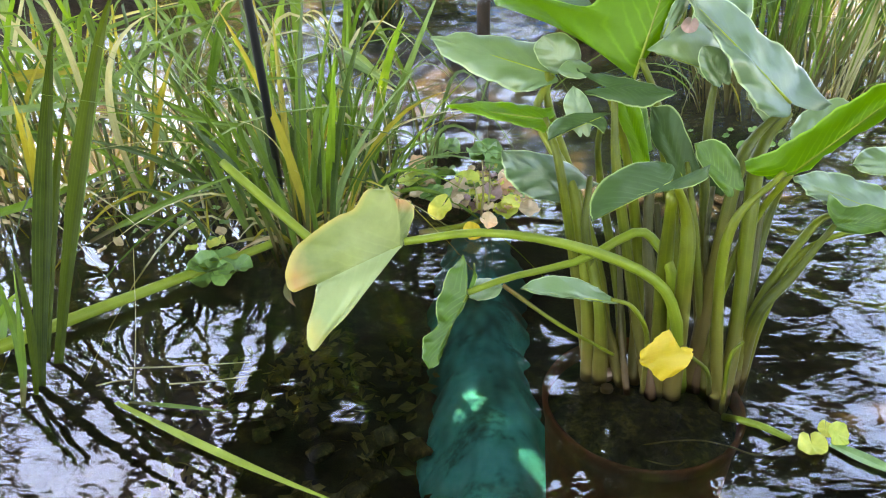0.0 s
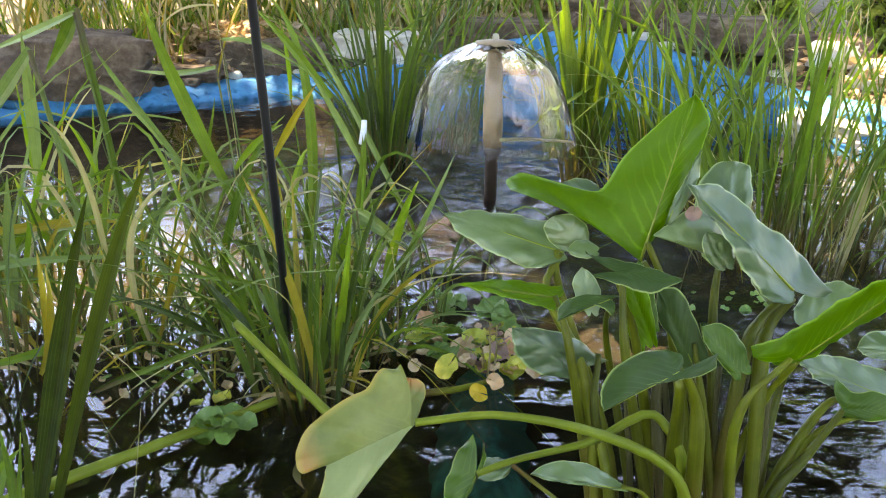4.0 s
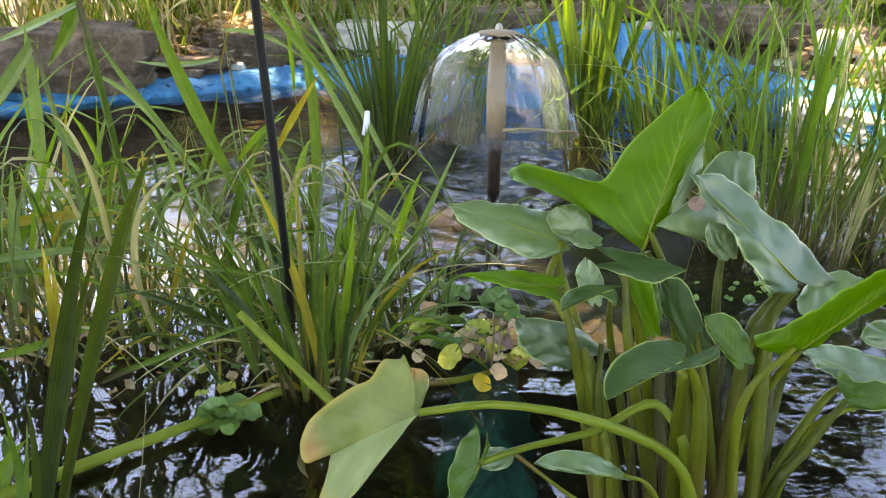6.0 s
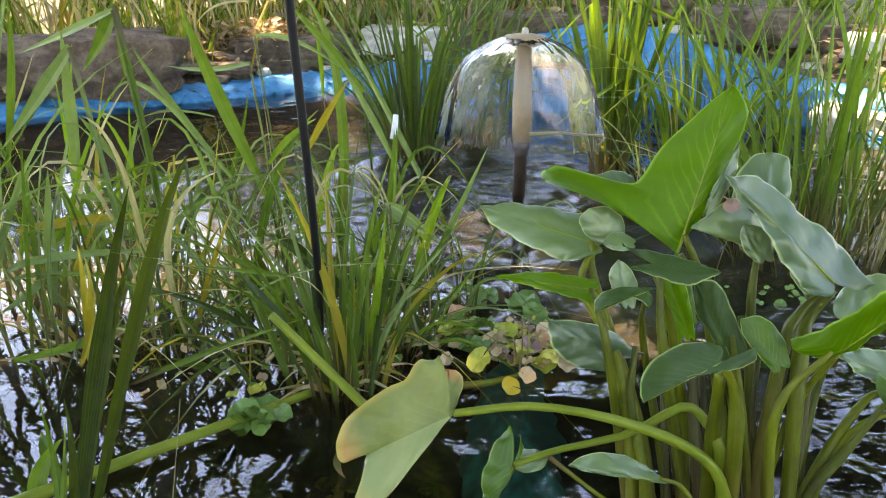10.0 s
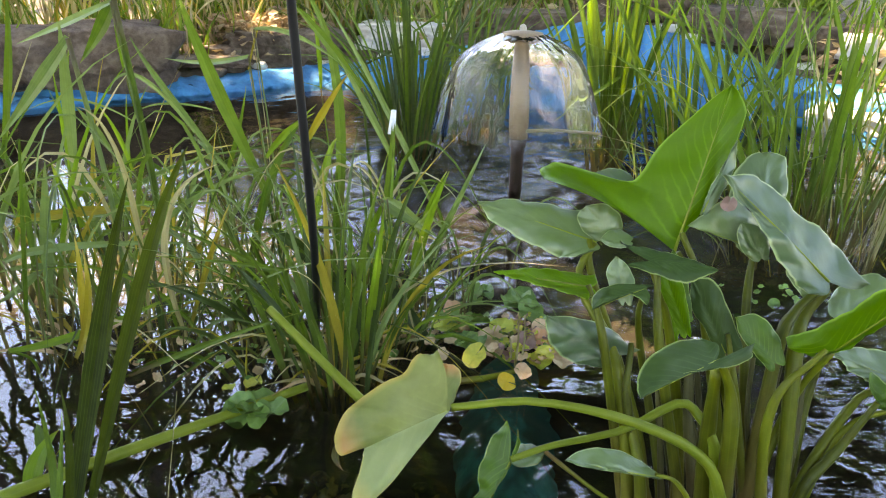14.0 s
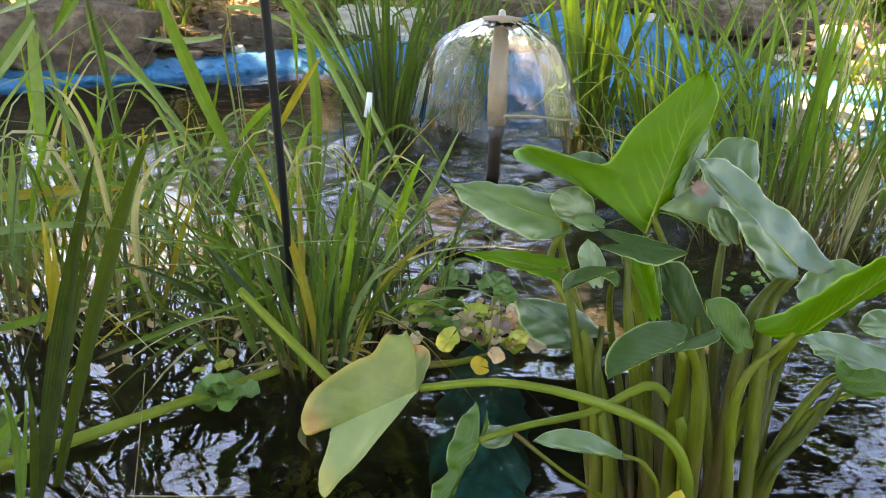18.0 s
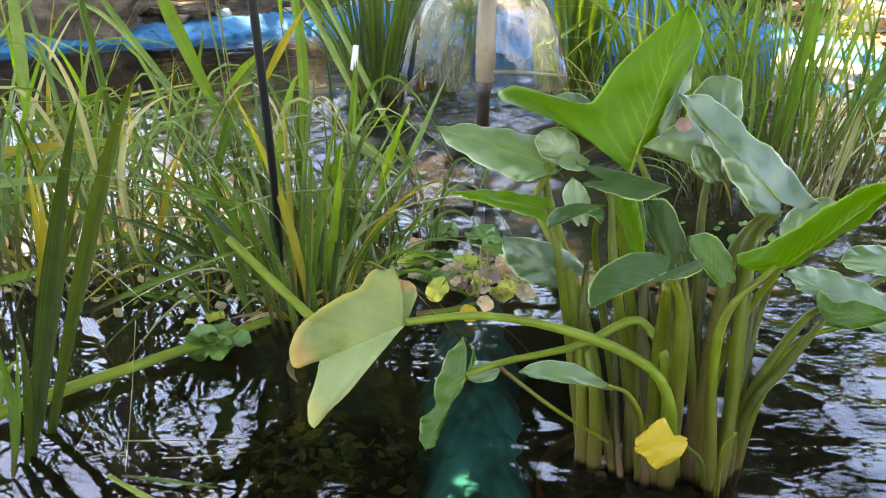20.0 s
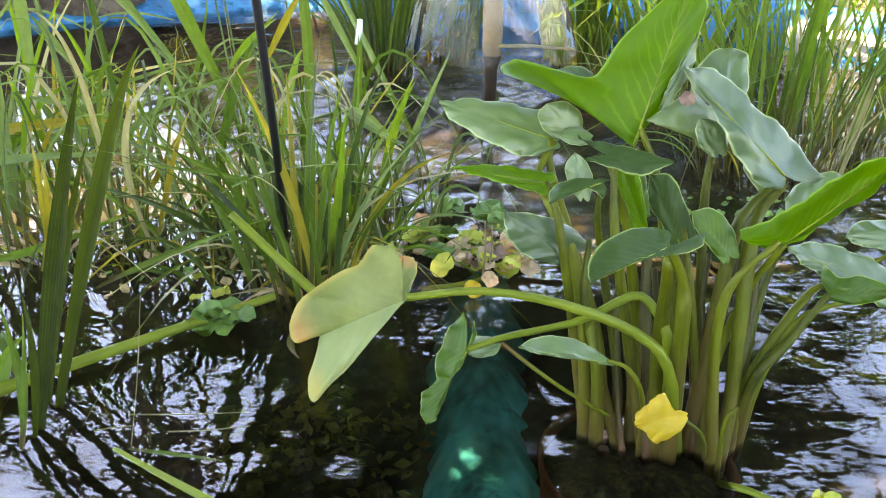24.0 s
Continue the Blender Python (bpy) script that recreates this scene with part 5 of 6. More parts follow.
hero((-0.7444, 1.2845, 0), (-0.6479, 1.15, 0.2041), (-0.6453, 1.15, 0.2915), 0.012, REED_GOLD)
hero((-0.7496, 1.2636, 0), (-0.6261, 1.12, 0.1793), (-0.6184, 1.12, 0.2805), 0.014, REED_GOLD)
hero((-0.5776, 1.3813, 0), (-0.4509, 1.2, 0.2364), (-0.4147, 1.22, 0.3279), 0.010, REED_GOLD)
hero((-0.600, 0.923, 0.001), (-0.620, 0.935, 0.059), (-0.641, 0.961, 0.069), 0.0213, REED)
hero((-0.623, 0.885, -0.017), (-0.618, 0.910, 0.040), (-0.592, 0.935, 0.079), 0.0250, REED_LIT)
hero((-0.4441, 1.3879, 0), (-0.4602, 1.2, 0.1592), (-0.5976, 1.2, 0.2027), 0.012, REED_DARK)
hero((-0.372, 1.611, 0.133), (-0.343, 1.636, 0.279), (-0.321, 1.661, 0.335), 0.0175, REED_LIT)
hero((-0.496, 1.485, 0.000), (-0.423, 1.485, 0.286), (-0.323, 1.485, 0.442), 0.0175, REED)
hero((-0.173, 1.348, 0.302), (-0.134, 1.386, 0.261), (-0.117, 1.423, 0.203), 0.0125, REED_PALE)
hero((-0.112, 1.348, 0.233), (-0.100, 1.386, 0.219), (-0.087, 1.423, 0.195), 0.0056, REED_DRY)
hero((-0.854, 1.348, 0.148), (-0.800, 1.386, 0.138), (-0.745, 1.423, 0.118), 0.0056, REED_PALE)
hero((-0.770, 1.386, 0.297), (-0.739, 1.423, 0.277), (-0.699, 1.460, 0.264), 0.0105, REED_PALE)
hero((-0.587, 1.323, 0.072), (-0.519, 1.361, 0.120), (-0.463, 1.398, 0.158), 0.0034, REED_LIT)
hero((-0.513, 1.460, 0.185), (-0.472, 1.423, 0.252), (-0.428, 1.386, 0.299), 0.0081, REED_PALE)
hero((-0.828, 1.423, 0.096), (-0.760, 1.386, 0.209), (-0.689, 1.348, 0.295), 0.0080, REED_GOLD)
hero((-0.836, 1.423, 0.071), (-0.812, 1.386, 0.138), (-0.785, 1.348, 0.194), 0.0103, REED_DRY)
hero((-0.619, 1.460, 0.072), (-0.560, 1.423, 0.151), (-0.504, 1.386, 0.236), 0.0059, REED_GOLD)
hero((-0.321, 1.585, 0.009), (-0.308, 1.548, 0.181), (-0.292, 1.510, 0.314), 0.0126, REED)
hero((-0.220, 1.585, 0.011), (-0.199, 1.548, 0.184), (-0.185, 1.510, 0.316), 0.0153, REED)
hero((-0.211, 1.523, 0.259), (-0.242, 1.485, 0.321), (-0.268, 1.448, 0.321), 0.0049, REED_DRY)
hero((-0.076, 1.523, 0.184), (-0.095, 1.485, 0.215), (-0.119, 1.448, 0.251), 0.0061, REED_PALE)
hero((-0.155, 1.648, -0.074), (-0.118, 1.611, 0.044), (-0.084, 1.573, 0.139), 0.0066, REED_PALE)
hero((-0.168, 1.648, -0.031), (-0.129, 1.611, 0.162), (-0.078, 1.573, 0.294), 0.0184, REED_LIT)
hero((-0.327, 1.423, -0.016), (-0.334, 1.386, 0.078), (-0.351, 1.348, 0.176), 0.0091, REED_GOLD)
hero((-0.399, 1.323, 0.082), (-0.362, 1.361, 0.078), (-0.338, 1.398, 0.078), 0.0045, REED_PALE)
hero((-0.827, 1.336, 0.005), (-0.807, 1.298, 0.085), (-0.788, 1.260, 0.170), 0.0096, REED)
hero((-0.457, 1.398, -0.006), (-0.498, 1.361, 0.025), (-0.533, 1.323, 0.074), 0.0089, REED_DARK)
hero((-0.467, 1.460, -0.040), (-0.451, 1.423, 0.081), (-0.439, 1.386, 0.193), 0.0094, REED_DARK)
hero((-0.535, 1.523, -0.076), (-0.520, 1.485, 0.037), (-0.503, 1.448, 0.142), 0.0085, REED)

# withered blades sagging round the foot of the tufts
for k, (at, count, spread) in enumerate((((-0.2584, 1.2437, 0), 34, 0.09), ((-0.1845, 1.3775, 0), 26, 0.09), ((-0.4333, 1.2789, 0), 7, 0.12), ((-0.7443, 1.3276, 0), 14, 0.16))):
    rng2 = random.Random(900 + k)
    dead = thing("withered_reeds", at, "brown withered reed blades sagging into the water", "reeds", "withered reeds")
    for i in range(count):
        a, r = rng2.uniform(0, 6.3), spread * math.sqrt(rng2.random())
        p0 = Vector((at[0] + math.cos(a) * r * 0.5, at[1] + math.sin(a) * r * 0.4, -0.01))
        way = Vector((math.cos(a), math.sin(a) * 0.7, 0))
        h = rng2.uniform(0.02, 0.10)
        p1 = p0 + way * rng2.uniform(0.02, 0.05) + Vector((0, 0, h))
        p2 = p0 + way * rng2.uniform(0.06, 0.16) + Vector((0, 0, rng2.uniform(0, 0.05)))
        blade(dead, p0, p1, p2, rng2.uniform(0.004, 0.011), rng2.choice((REED_DRY, FLOAT_BROWN, FLOAT_BROWN, REED_GOLD)), 0.3, rng2.uniform(-1, 1), 6)
tip = tube("cut_reed_end", [(-0.2029, 1.655, 0.3499), (-0.1984, 1.655, 0.3802), (-0.1966, 1.655, 0.4006)], 0.008, 0.006, FOAM, single, 5, 8)

# ---------------------------------------------------------------- the arrow arum in its pot
pot = thing("plant_pot", (0.264, 0.818, -0.42), "sunken terracotta pot full of wet compost", "pot")
wall = [(0.0, -0.40), (0.091, -0.40), (0.100, -0.38), (0.122, -0.06), (0.122, -0.022), (0.127, -0.018), (0.129, 0.0), (0.127, 0.004), (0.122, 0.0), (0.119, -0.03), (0.112, -0.05)]
lathe("wall", wall, CLAY, pot, (0.264, 0.818, -0.010), 64, 0.012, "wet terracotta wall")
lathe("compost", [(0.0, 0.001), (0.045, -0.001), (0.085, -0.006), (0.112, -0.012), (0.121, -0.020)], PEAT, pot, (0.264, 0.818, -0.010), 64, 0.03, "dark compost with fine roots and moss")
arum = thing("arrow_arum", (0.29, 0.83, -0.03), "arrow arum with broad green leaves on thick stalks", "water plant")


def stalk(pts, r0, r1, mat=STEM, name="stalk", label=""):
    return tube(name, pts, r0 * 0.88, r1 * 0.68, mat, arum, 16, 10, label, 0.3)


# leaf A: tall, upright, light shining through
stalk([(0.2983, 0.8283, -0.03), (0.309, 0.88, 0.114), (0.2702, 0.93, 0.3278), (0.2427, 0.95, 0.4001)], 0.012, 0.005)
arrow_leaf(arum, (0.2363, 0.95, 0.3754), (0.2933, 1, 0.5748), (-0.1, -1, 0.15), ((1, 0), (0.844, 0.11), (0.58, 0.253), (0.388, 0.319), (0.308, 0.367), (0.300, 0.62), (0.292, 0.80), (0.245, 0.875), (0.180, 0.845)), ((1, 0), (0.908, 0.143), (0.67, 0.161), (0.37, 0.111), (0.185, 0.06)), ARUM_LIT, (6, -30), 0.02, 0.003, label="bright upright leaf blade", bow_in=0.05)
# leaf B: greyed by the sky it mirrors, lying to the side
stalk([(0.2249, 0.8594, -0.03), (0.2129, 0.92, 0.1232), (0.1448, 0.98, 0.3178), (0.1386, 1, 0.3693)], 0.011, 0.0055)
arrow_leaf(arum, (0.1476, 1, 0.3655), (-0.0077, 1.02, 0.412), (0.1, -0.7, 0.75), ((1, 0), (0.841, 0.117), (0.484, 0.193), (0.197, 0.206), (0.04, 0.102)), ((1, 0), (0.728, 0.139), (0.361, 0.216), (0.081, 0.261), (-0.09, 0.261)), ARUM_GREY, (8, 10), 0.03, 0.004)
# leaf C: narrow, seen from the edge
stalk([(0.2066, 0.8652, -0.03), (0.1499, 0.88, 0.2732), (0.1297, 0.92, 0.339)], 0.009, 0.005)
arrow_leaf(arum, (0.1333, 0.92, 0.3368), (0.0134, 0.88, 0.3717), (0, -0.5, 0.85), ((1, 0), (0.786, 0.037), (0.395, 0.084), (0.048, 0.132)), ((1, 0), (0.583, 0.128), (0.221, 0.16), (-0.04, 0.12)), ARUM_LIT, (8, 8), 0.02, 0.002)
# leaf D
stalk([(0.2493, 0.8458, -0.03), (0.1861, 0.87, 0.1848), (0.1856, 0.9, 0.2725)], 0.010, 0.005)
arrow_leaf(arum, (0.1602, 0.9, 0.2545), (0.0777, 0.87, 0.3195), (0.05, -0.8, 0.6), ((1, 0), (0.775, 0.218), (0.418, 0.279), (0.047, 0.182)), ((1, 0), (0.636, 0.161), (0.157, 0.273), (-0.357, 0.23)), ARUM_TEAL, (4, 12), 0.03, 0.003)
# leaf E
stalk([(0.3063, 0.8305, -0.03), (0.2794, 0.78, 0.2041), (0.2712, 0.78, 0.2769), (0.249, 0.765, 0.3266)], 0.014, 0.0055)
arrow_leaf(arum, (0.2356, 0.74, 0.3413), (0.1536, 0.68, 0.3337), (-0.12, -0.7, 0.7), ((1, 0), (0.62, -0.058), (0.229, 0.023), (-0.101, 0.108), (-0.424, 0.129), (-0.587, 0.013)), ((1, 0), (0.862, 0.209), (0.486, 0.338), (0.04, 0.284), (-0.104, 0.158)), ARUM_SHADE, (10, 16), 0.06, 0.003)
# leaf F: long, rising out of the picture
stalk([(0.3602, 0.8102, -0.03), (0.337, 0.83, 0.2166), (0.3901, 0.84, 0.3056)], 0.010, 0.0045)
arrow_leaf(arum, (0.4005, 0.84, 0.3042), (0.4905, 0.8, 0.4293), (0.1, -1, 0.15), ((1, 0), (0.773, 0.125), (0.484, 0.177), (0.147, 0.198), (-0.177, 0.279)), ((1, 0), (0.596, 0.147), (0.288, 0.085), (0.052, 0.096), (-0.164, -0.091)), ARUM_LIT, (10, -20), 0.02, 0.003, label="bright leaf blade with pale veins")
# leaf G: long bluish leaf
stalk([(0.3317, 0.8428, -0.03), (0.3529, 0.88, 0.2633), (0.3783, 0.91, 0.317), (0.4193, 0.93, 0.3464)], 0.012, 0.006)
arrow_leaf(arum, (0.4113, 0.91, 0.3588), (0.2801, 0.93, 0.4823), (0.35, -0.85, 0.5), ((1, 0), (0.823, 0.051), (0.65, 0.054), (0.429, 0.122), (0.203, 0.161), (0.05, 0.16)), ((1, 0), (0.792, 0.199), (0.431, 0.22), (0.129, 0.276), (-0.215, 0.18)), ARUM_TEAL, (6, 10), 0.04, 0.003)
# leaf H: behind, upright
stalk([(0.3521, 0.8485, -0.03), (0.3367, 0.95, 0.2883), (0.3499, 0.99, 0.3966)], 0.009, 0.005)
arrow_leaf(arum, (0.3478, 0.99, 0.3965), (0.3673, 1.05, 0.4815), (0.1, -1, 0.3), ((1, 0), (0.918, 0.191), (0.613, 0.352), (0.259, 0.365), (-0.07, 0.376)), ((1, 0), (0.992, 0.24), (0.6, 0.315), (0.301, 0.309), (0.06, 0.278)), ARUM_GREY, (4, 14), 0.04, 0.003)
# leaf I: with a brown spot
arrow_leaf(arum, (0.3374, 0.97, 0.3772), (0.2464, 0.93, 0.4177), (0, -0.8, 0.6), ((1, 0), (0.648, 0.004), (0.37, 0.001), (0.089, 0.121)), ((1, 0), (0.71, 0.259), (0.305, 0.558), (-0.023, 0.468), (-0.225, 0.162)), ARUM_GREY, (10, 14), 0.04, 0.003)
# leaf J: dark and level
stalk([(0.281, 0.8348, -0.03), (0.2112, 0.85, 0.2766), (0.2006, 0.88, 0.3794)], 0.010, 0.005)
arrow_leaf(arum, (0.1921, 0.88, 0.3897), (0.2604, 0.85, 0.3963), (0, -0.6, 0.8), ((1, 0), (0.591, 0.128), (0.072, 0.237), (-0.538, 0.317)), ((1, 0), (0.585, 0.278), (0.167, 0.221), (-0.321, 0.104)), ARUM_SHADE, (10, 10), 0.05, 0.003)
arrow_leaf(arum, (0.187, 0.87, 0.3598), (0.1262, 0.85, 0.3414), (0, -0.6, 0.8), ((1, 0), (0.65, -0.071), (0.27, 0.011), (0.094, 0.288)), ((1, 0), (0.833, 0.259), (0.427, 0.29), (-0.208, -0.027)), ARUM_SHADE, (10, 10), 0.06, 0.003)
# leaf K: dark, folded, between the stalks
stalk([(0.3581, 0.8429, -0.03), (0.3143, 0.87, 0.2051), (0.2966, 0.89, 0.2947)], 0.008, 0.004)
arrow_leaf(arum, (0.2975, 0.89, 0.2687), (0.2533, 0.92, 0.3515), (-0.35, -1, 0.3), ((1, 0), (0.687, 0.153), (0.326, 0.106), (-0.026, 0.133)), ((1, 0), (0.883, 0.23), (0.503, 0.252), (0.009, 0.215)), ARUM_SHADE, (6, 16), 0.04, 0.003)
arrow_leaf(arum, (0.338, 0.95, 0.2865), (0.3604, 0.93, 0.2285), (-0.1, -1, 0.2), ((1, 0), (0.926, 0.345), (0.484, 0.421), (0.109, 0.348)), ((1, 0), (0.71, 0.324), (0.237, 0.258), (-0.163, 0.209)), ARUM_SHADE, (8, 12), 0.04, 0.003)
# leaf L and the group at the side
stalk([(0.3849, 0.8319, -0.03), (0.4094, 0.9, 0.1885), (0.4686, 0.98, 0.2725)], 0.009, 0.0045)
arrow_leaf(arum, (0.4642, 0.98, 0.2765), (0.5512, 1.02, 0.3159), (0, -0.8, 0.7), ((1, 0), (0.839, 0.252), (0.413, 0.322), (0.051, 0.228)), ((1, 0), (0.779, 0.118), (0.331, 0.063), (0.001, 0.122)), ARUM_GREY, (8, 8), 0.04, 0.003)
stalk([(0.4009, 0.86, -0.03), (0.3982, 0.84, 0.107), (0.4426, 0.86, 0.1609), (0.479, 0.87, 0.2204)], 0.011, 0.005)
arrow_leaf(arum, (0.479, 0.87, 0.2204), (0.5402, 0.83, 0.2497), (0, -0.9, 0.5), ((1, 0), (0.49, 0.262), (0.187, 0.258), (-0.029, 0.469)), ((1, 0), (0.683, 0.125), (0.306, 0.172), (-0.164, 0.039)), ARUM, (12, 10), 0.04, 0.003)
stalk([(0.403, 0.8543, -0.03), (0.4148, 0.86, 0.0926), (0.4595, 0.88, 0.1814), (0.572, 0.9, 0.2084)], 0.008, 0.004)
arrow_leaf(arum, (0.5716, 0.9, 0.21), (0.4321, 0.9, 0.2708), (0, -0.7, 0.75), ((1, 0), (0.78, 0.092), (0.461, 0.101), (0.006, 0.147)), ((1, 0), (0.713, 0.175), (0.279, 0.235), (-0.131, 0.214)), ARUM_GREY, (8, 8), 0.03, 0.004)
arrow_leaf(arum, (0.6038, 0.95, 0.2558), (0.5248, 0.95, 0.264), (0, -0.7, 0.75), ((1, 0), (0.811, 0.12), (0.362, 0.148), (-0.096, 0.19)), ((1, 0), (0.761, 0.297), (0.286, 0.394), (-0.185, 0.337)), ARUM_GREY, (8, 8), 0.03, 0.003)
stalk([(0.4973, 0.9, 0.2022), (0.5462, 0.93, 0.2262), (0.6074, 0.95, 0.2557)], 0.004, 0.004)
# the fading leaf on a long bowed stalk
stalk([(0.3256, 0.8484, -0.03), (0.2764, 0.78, 0.1502), (0.239, 0.775, 0.2078), (0.1522, 0.76, 0.2555), (0.055, 0.74, 0.2844), (-0.0279, 0.72, 0.2855)], 0.009, 0.0055, STEM_PALE)
arrow_leaf(arum, (-0.033, 0.73, 0.2757), (-0.1091, 0.6715, 0.2672), (0.1, -0.75, 0.6), ((1.010, 0.020), (1.100, 0.130), (1.289, 0.356), (1.356, 0.569), (1.144, 0.517), (0.883, 0.414), (0.591, 0.288), (0.246, 0.092), (0.031, 0.019)), ((1.020, 0.012), (1.160, 0.020), (1.270, 0.045), (1.278, 0.156), (1.200, 0.290), (1.060, 0.408), (0.884, 0.472), (0.594, 0.511), (0.359, 0.528), (0.183, 0.622), (0.072, 0.637), (-0.042, 0.594)), ARUM_OLD, (18, 30), 0.03, 0.006, label="fading yellow-green leaf with brown tip", lit_mat=ARUM_PALE)
blade(arum, (-0.1365, 0.664, 0.2720), (-0.1400, 0.660, 0.2590), (-0.1292, 0.657, 0.2500), 0.008, STEM_BROWN, 0.5, 0.6, 7, name="withered_tip", label="curled dry brown leaf tip")
arrow_leaf(arum, (-0.0353, 0.73, 0.2757), (-0.0357, 0.76, 0.3135), (0.2, -0.9, 0.3), ((1, 0), (0.997, 0.169), (0.873, 0.228), (0.409, 0.251), (-0.026, 0.167)), ((1, 0), (0.967, 0.227), (0.755, 0.366), (0.33, 0.251), (-0.019, 0.1)), ARUM_OLD, (14, 6), 0.0, 0.003, name="leaf_lobe")
# the crinkled leaf and its knee-bent stalk
stalk([(0.3078, 0.8371, -0.03), (0.2732, 0.8, 0.1838), (0.2529, 0.82, 0.2251), (0.2268, 0.82, 0.2386), (0.165, 0.79, 0.2208), (0.0813, 0.76, 0.2162), (0.0367, 0.74, 0.2104)], 0.008, 0.005, STEM_PALE)
arrow_leaf(arum, (0.0354, 0.74, 0.2074), (-0.0069, 0.7, 0.1365), (-0.4, -0.9, 0.35), ((1, 0), (0.86, 0.077), (0.631, 0.041), (0.288, 0.023), (-0.031, 0.031), (-0.241, 0.002), (-0.372, -0.092)), ((1, 0), (0.859, 0.156), (0.701, 0.212), (0.488, 0.154), (0.243, 0.271), (-0.032, 0.307), (-0.25, 0.293), (-0.406, 0.24)), ARUM, (22, 26), 0.03, 0.010, label="crinkled young leaf")
arrow_leaf(arum, (0.0392, 0.75, 0.2006), (0.078, 0.78, 0.1934), (0, -0.6, 0.8), ((1, 0), (0.835, 0.26), (0.475, 0.354), (0.256, 0.307)), ((1, 0), (0.716, 0.183), (0.291, 0.183), (0.044, 0.114)), ARUM_GREY, (5, 5), 0.03, 0.002)
# the small pointed leaf
stalk([(0.2714, 0.8425, -0.03), (0.2359, 0.74, 0.1482), (0.2128, 0.73, 0.1973), (0.1865, 0.72, 0.2152)], 0.004, 0.003)
arrow_leaf(arum, (0.1886, 0.72, 0.2116), (0.0897, 0.7, 0.2428), (0, -0.6, 0.8), ((1, 0), (0.766, 0.029), (0.406, 0.021), (0.158, 0.016), (0.006, 0.018)), ((1, 0), (0.816, 0.137), (0.507, 0.209), (0.201, 0.156), (-0.003, 0.019)), ARUM_GREY, (10, 10), 0.02, 0.002)
# the yellow leaf low on the stalks
stalk([(0.3619, 0.8429, -0.03), (0.3063, 0.73, 0.1082), (0.2762, 0.71, 0.1483)], 0.004, 0.0025)
arrow_leaf(arum, (0.2727, 0.7000, 0.1611), (0.2142, 0.6820, 0.1641), (0, -1, 0.25), ((0.99, 0.056), (0.91, 0.124), (0.763, 0.22), (0.644, 0.385), (0.529, 0.459), (0.323, 0.42), (0.16, 0.21), (0.05, 0.08)), ((0.977, 0.10), (0.81, 0.252), (0.61, 0.372), (0.43, 0.467), (0.375, 0.36), (0.36, 0.12), (0.27, 0.117), (0.074, 0.10)), ARUM_YELLOW, (14, 12), 0.02, 0.006, label="small bright yellow withering leaf")
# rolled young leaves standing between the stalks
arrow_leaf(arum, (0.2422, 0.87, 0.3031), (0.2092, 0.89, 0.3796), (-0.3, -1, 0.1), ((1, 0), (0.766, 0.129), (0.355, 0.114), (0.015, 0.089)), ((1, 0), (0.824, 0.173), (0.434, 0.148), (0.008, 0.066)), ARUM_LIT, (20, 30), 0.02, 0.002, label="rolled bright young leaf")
arrow_leaf(arum, (0.246, 0.9, 0.3111), (0.2296, 0.93, 0.3869), (0.2, -1, 0.1), ((1, 0), (0.696, 0.16), (0.276, 0.14), (0, 0.088)), ((1, 0), (0.732, 0.099), (0.312, 0.117), (-0.059, 0.099)), ARUM, (20, 30), 0.02, 0.002, label="narrow green young leaf")
arrow_leaf(arum, (0.3447, 0.86, 0.2746), (0.2995, 0.88, 0.3224), (0.2, -1, 0.2), ((1, 0), (0.735, 0.137), (0.317, 0.159), (-0.066, 0.149)), ((1, 0), (0.802, 0.312), (0.337, 0.346), (-0.12, 0.145)), ARUM, (12, 20), 0.03, 0.003)
arrow_leaf(arum, (0.1722, 0.9, 0.3282), (0.1597, 0.92, 0.3784), (-0.2, -1, 0.3), ((1, 0), (0.735, 0.255), (0.295, 0.247), (-0.046, 0.096)), ((1, 0), (0.772, 0.197), (0.382, 0.287), (-0.088, 0.141)), ARUM_GREY, (12, 20), 0.03, 0.003)
arrow_leaf(arum, (0.4036, 0.93, 0.3309), (0.3769, 0.95, 0.3708), (0.1, -0.9, 0.4), ((1, 0), (0.742, 0.216), (0.272, 0.204), (-0.071, 0.143)), ((1, 0), (0.761, 0.435), (0.277, 0.605), (-0.204, 0.364)), ARUM_GREY, (8, 14), 0.03, 0.003)
# turned-over edges and small leaves behind the tall ones
arrow_leaf(arum, (0.2633, 0.945, 0.4299), (0.3037, 0.985, 0.5095), (0.2, -1, 0.2), ((1, 0), (0.662, 0.018), (0.279, 0.048), (0.007, 0.018)), ((1, 0), (0.715, 0.14), (0.377, 0.142), (0.051, 0.07)), ARUM_GREY, (4, 6), 0.02, 0.003, label="pale underside of a turned leaf edge")
arrow_leaf(arum, (0.1992, 1.03, 0.428), (0.143, 1.04, 0.4488), (0, -0.8, 0.6), ((1, 0), (0.699, 0.078), (0.308, 0.076), (0.035, 0.041)), ((1, 0), (0.695, 0.276), (0.319, 0.331), (0.034, 0.104)), ARUM_GREY, (6, 8), 0.03, 0.003)
arrow_leaf(arum, (0.1669, 0.99, 0.3737), (0.1306, 1, 0.4149), (-0.2, -0.9, 0.4), ((1, 0), (0.923, 0.316), (0.49, 0.411), (0.035, 0.198)), ((1, 0), (0.754, 0.371), (0.29, 0.464), (-0.083, 0.201)), ARUM_GREY, (8, 12), 0.04, 0.005)
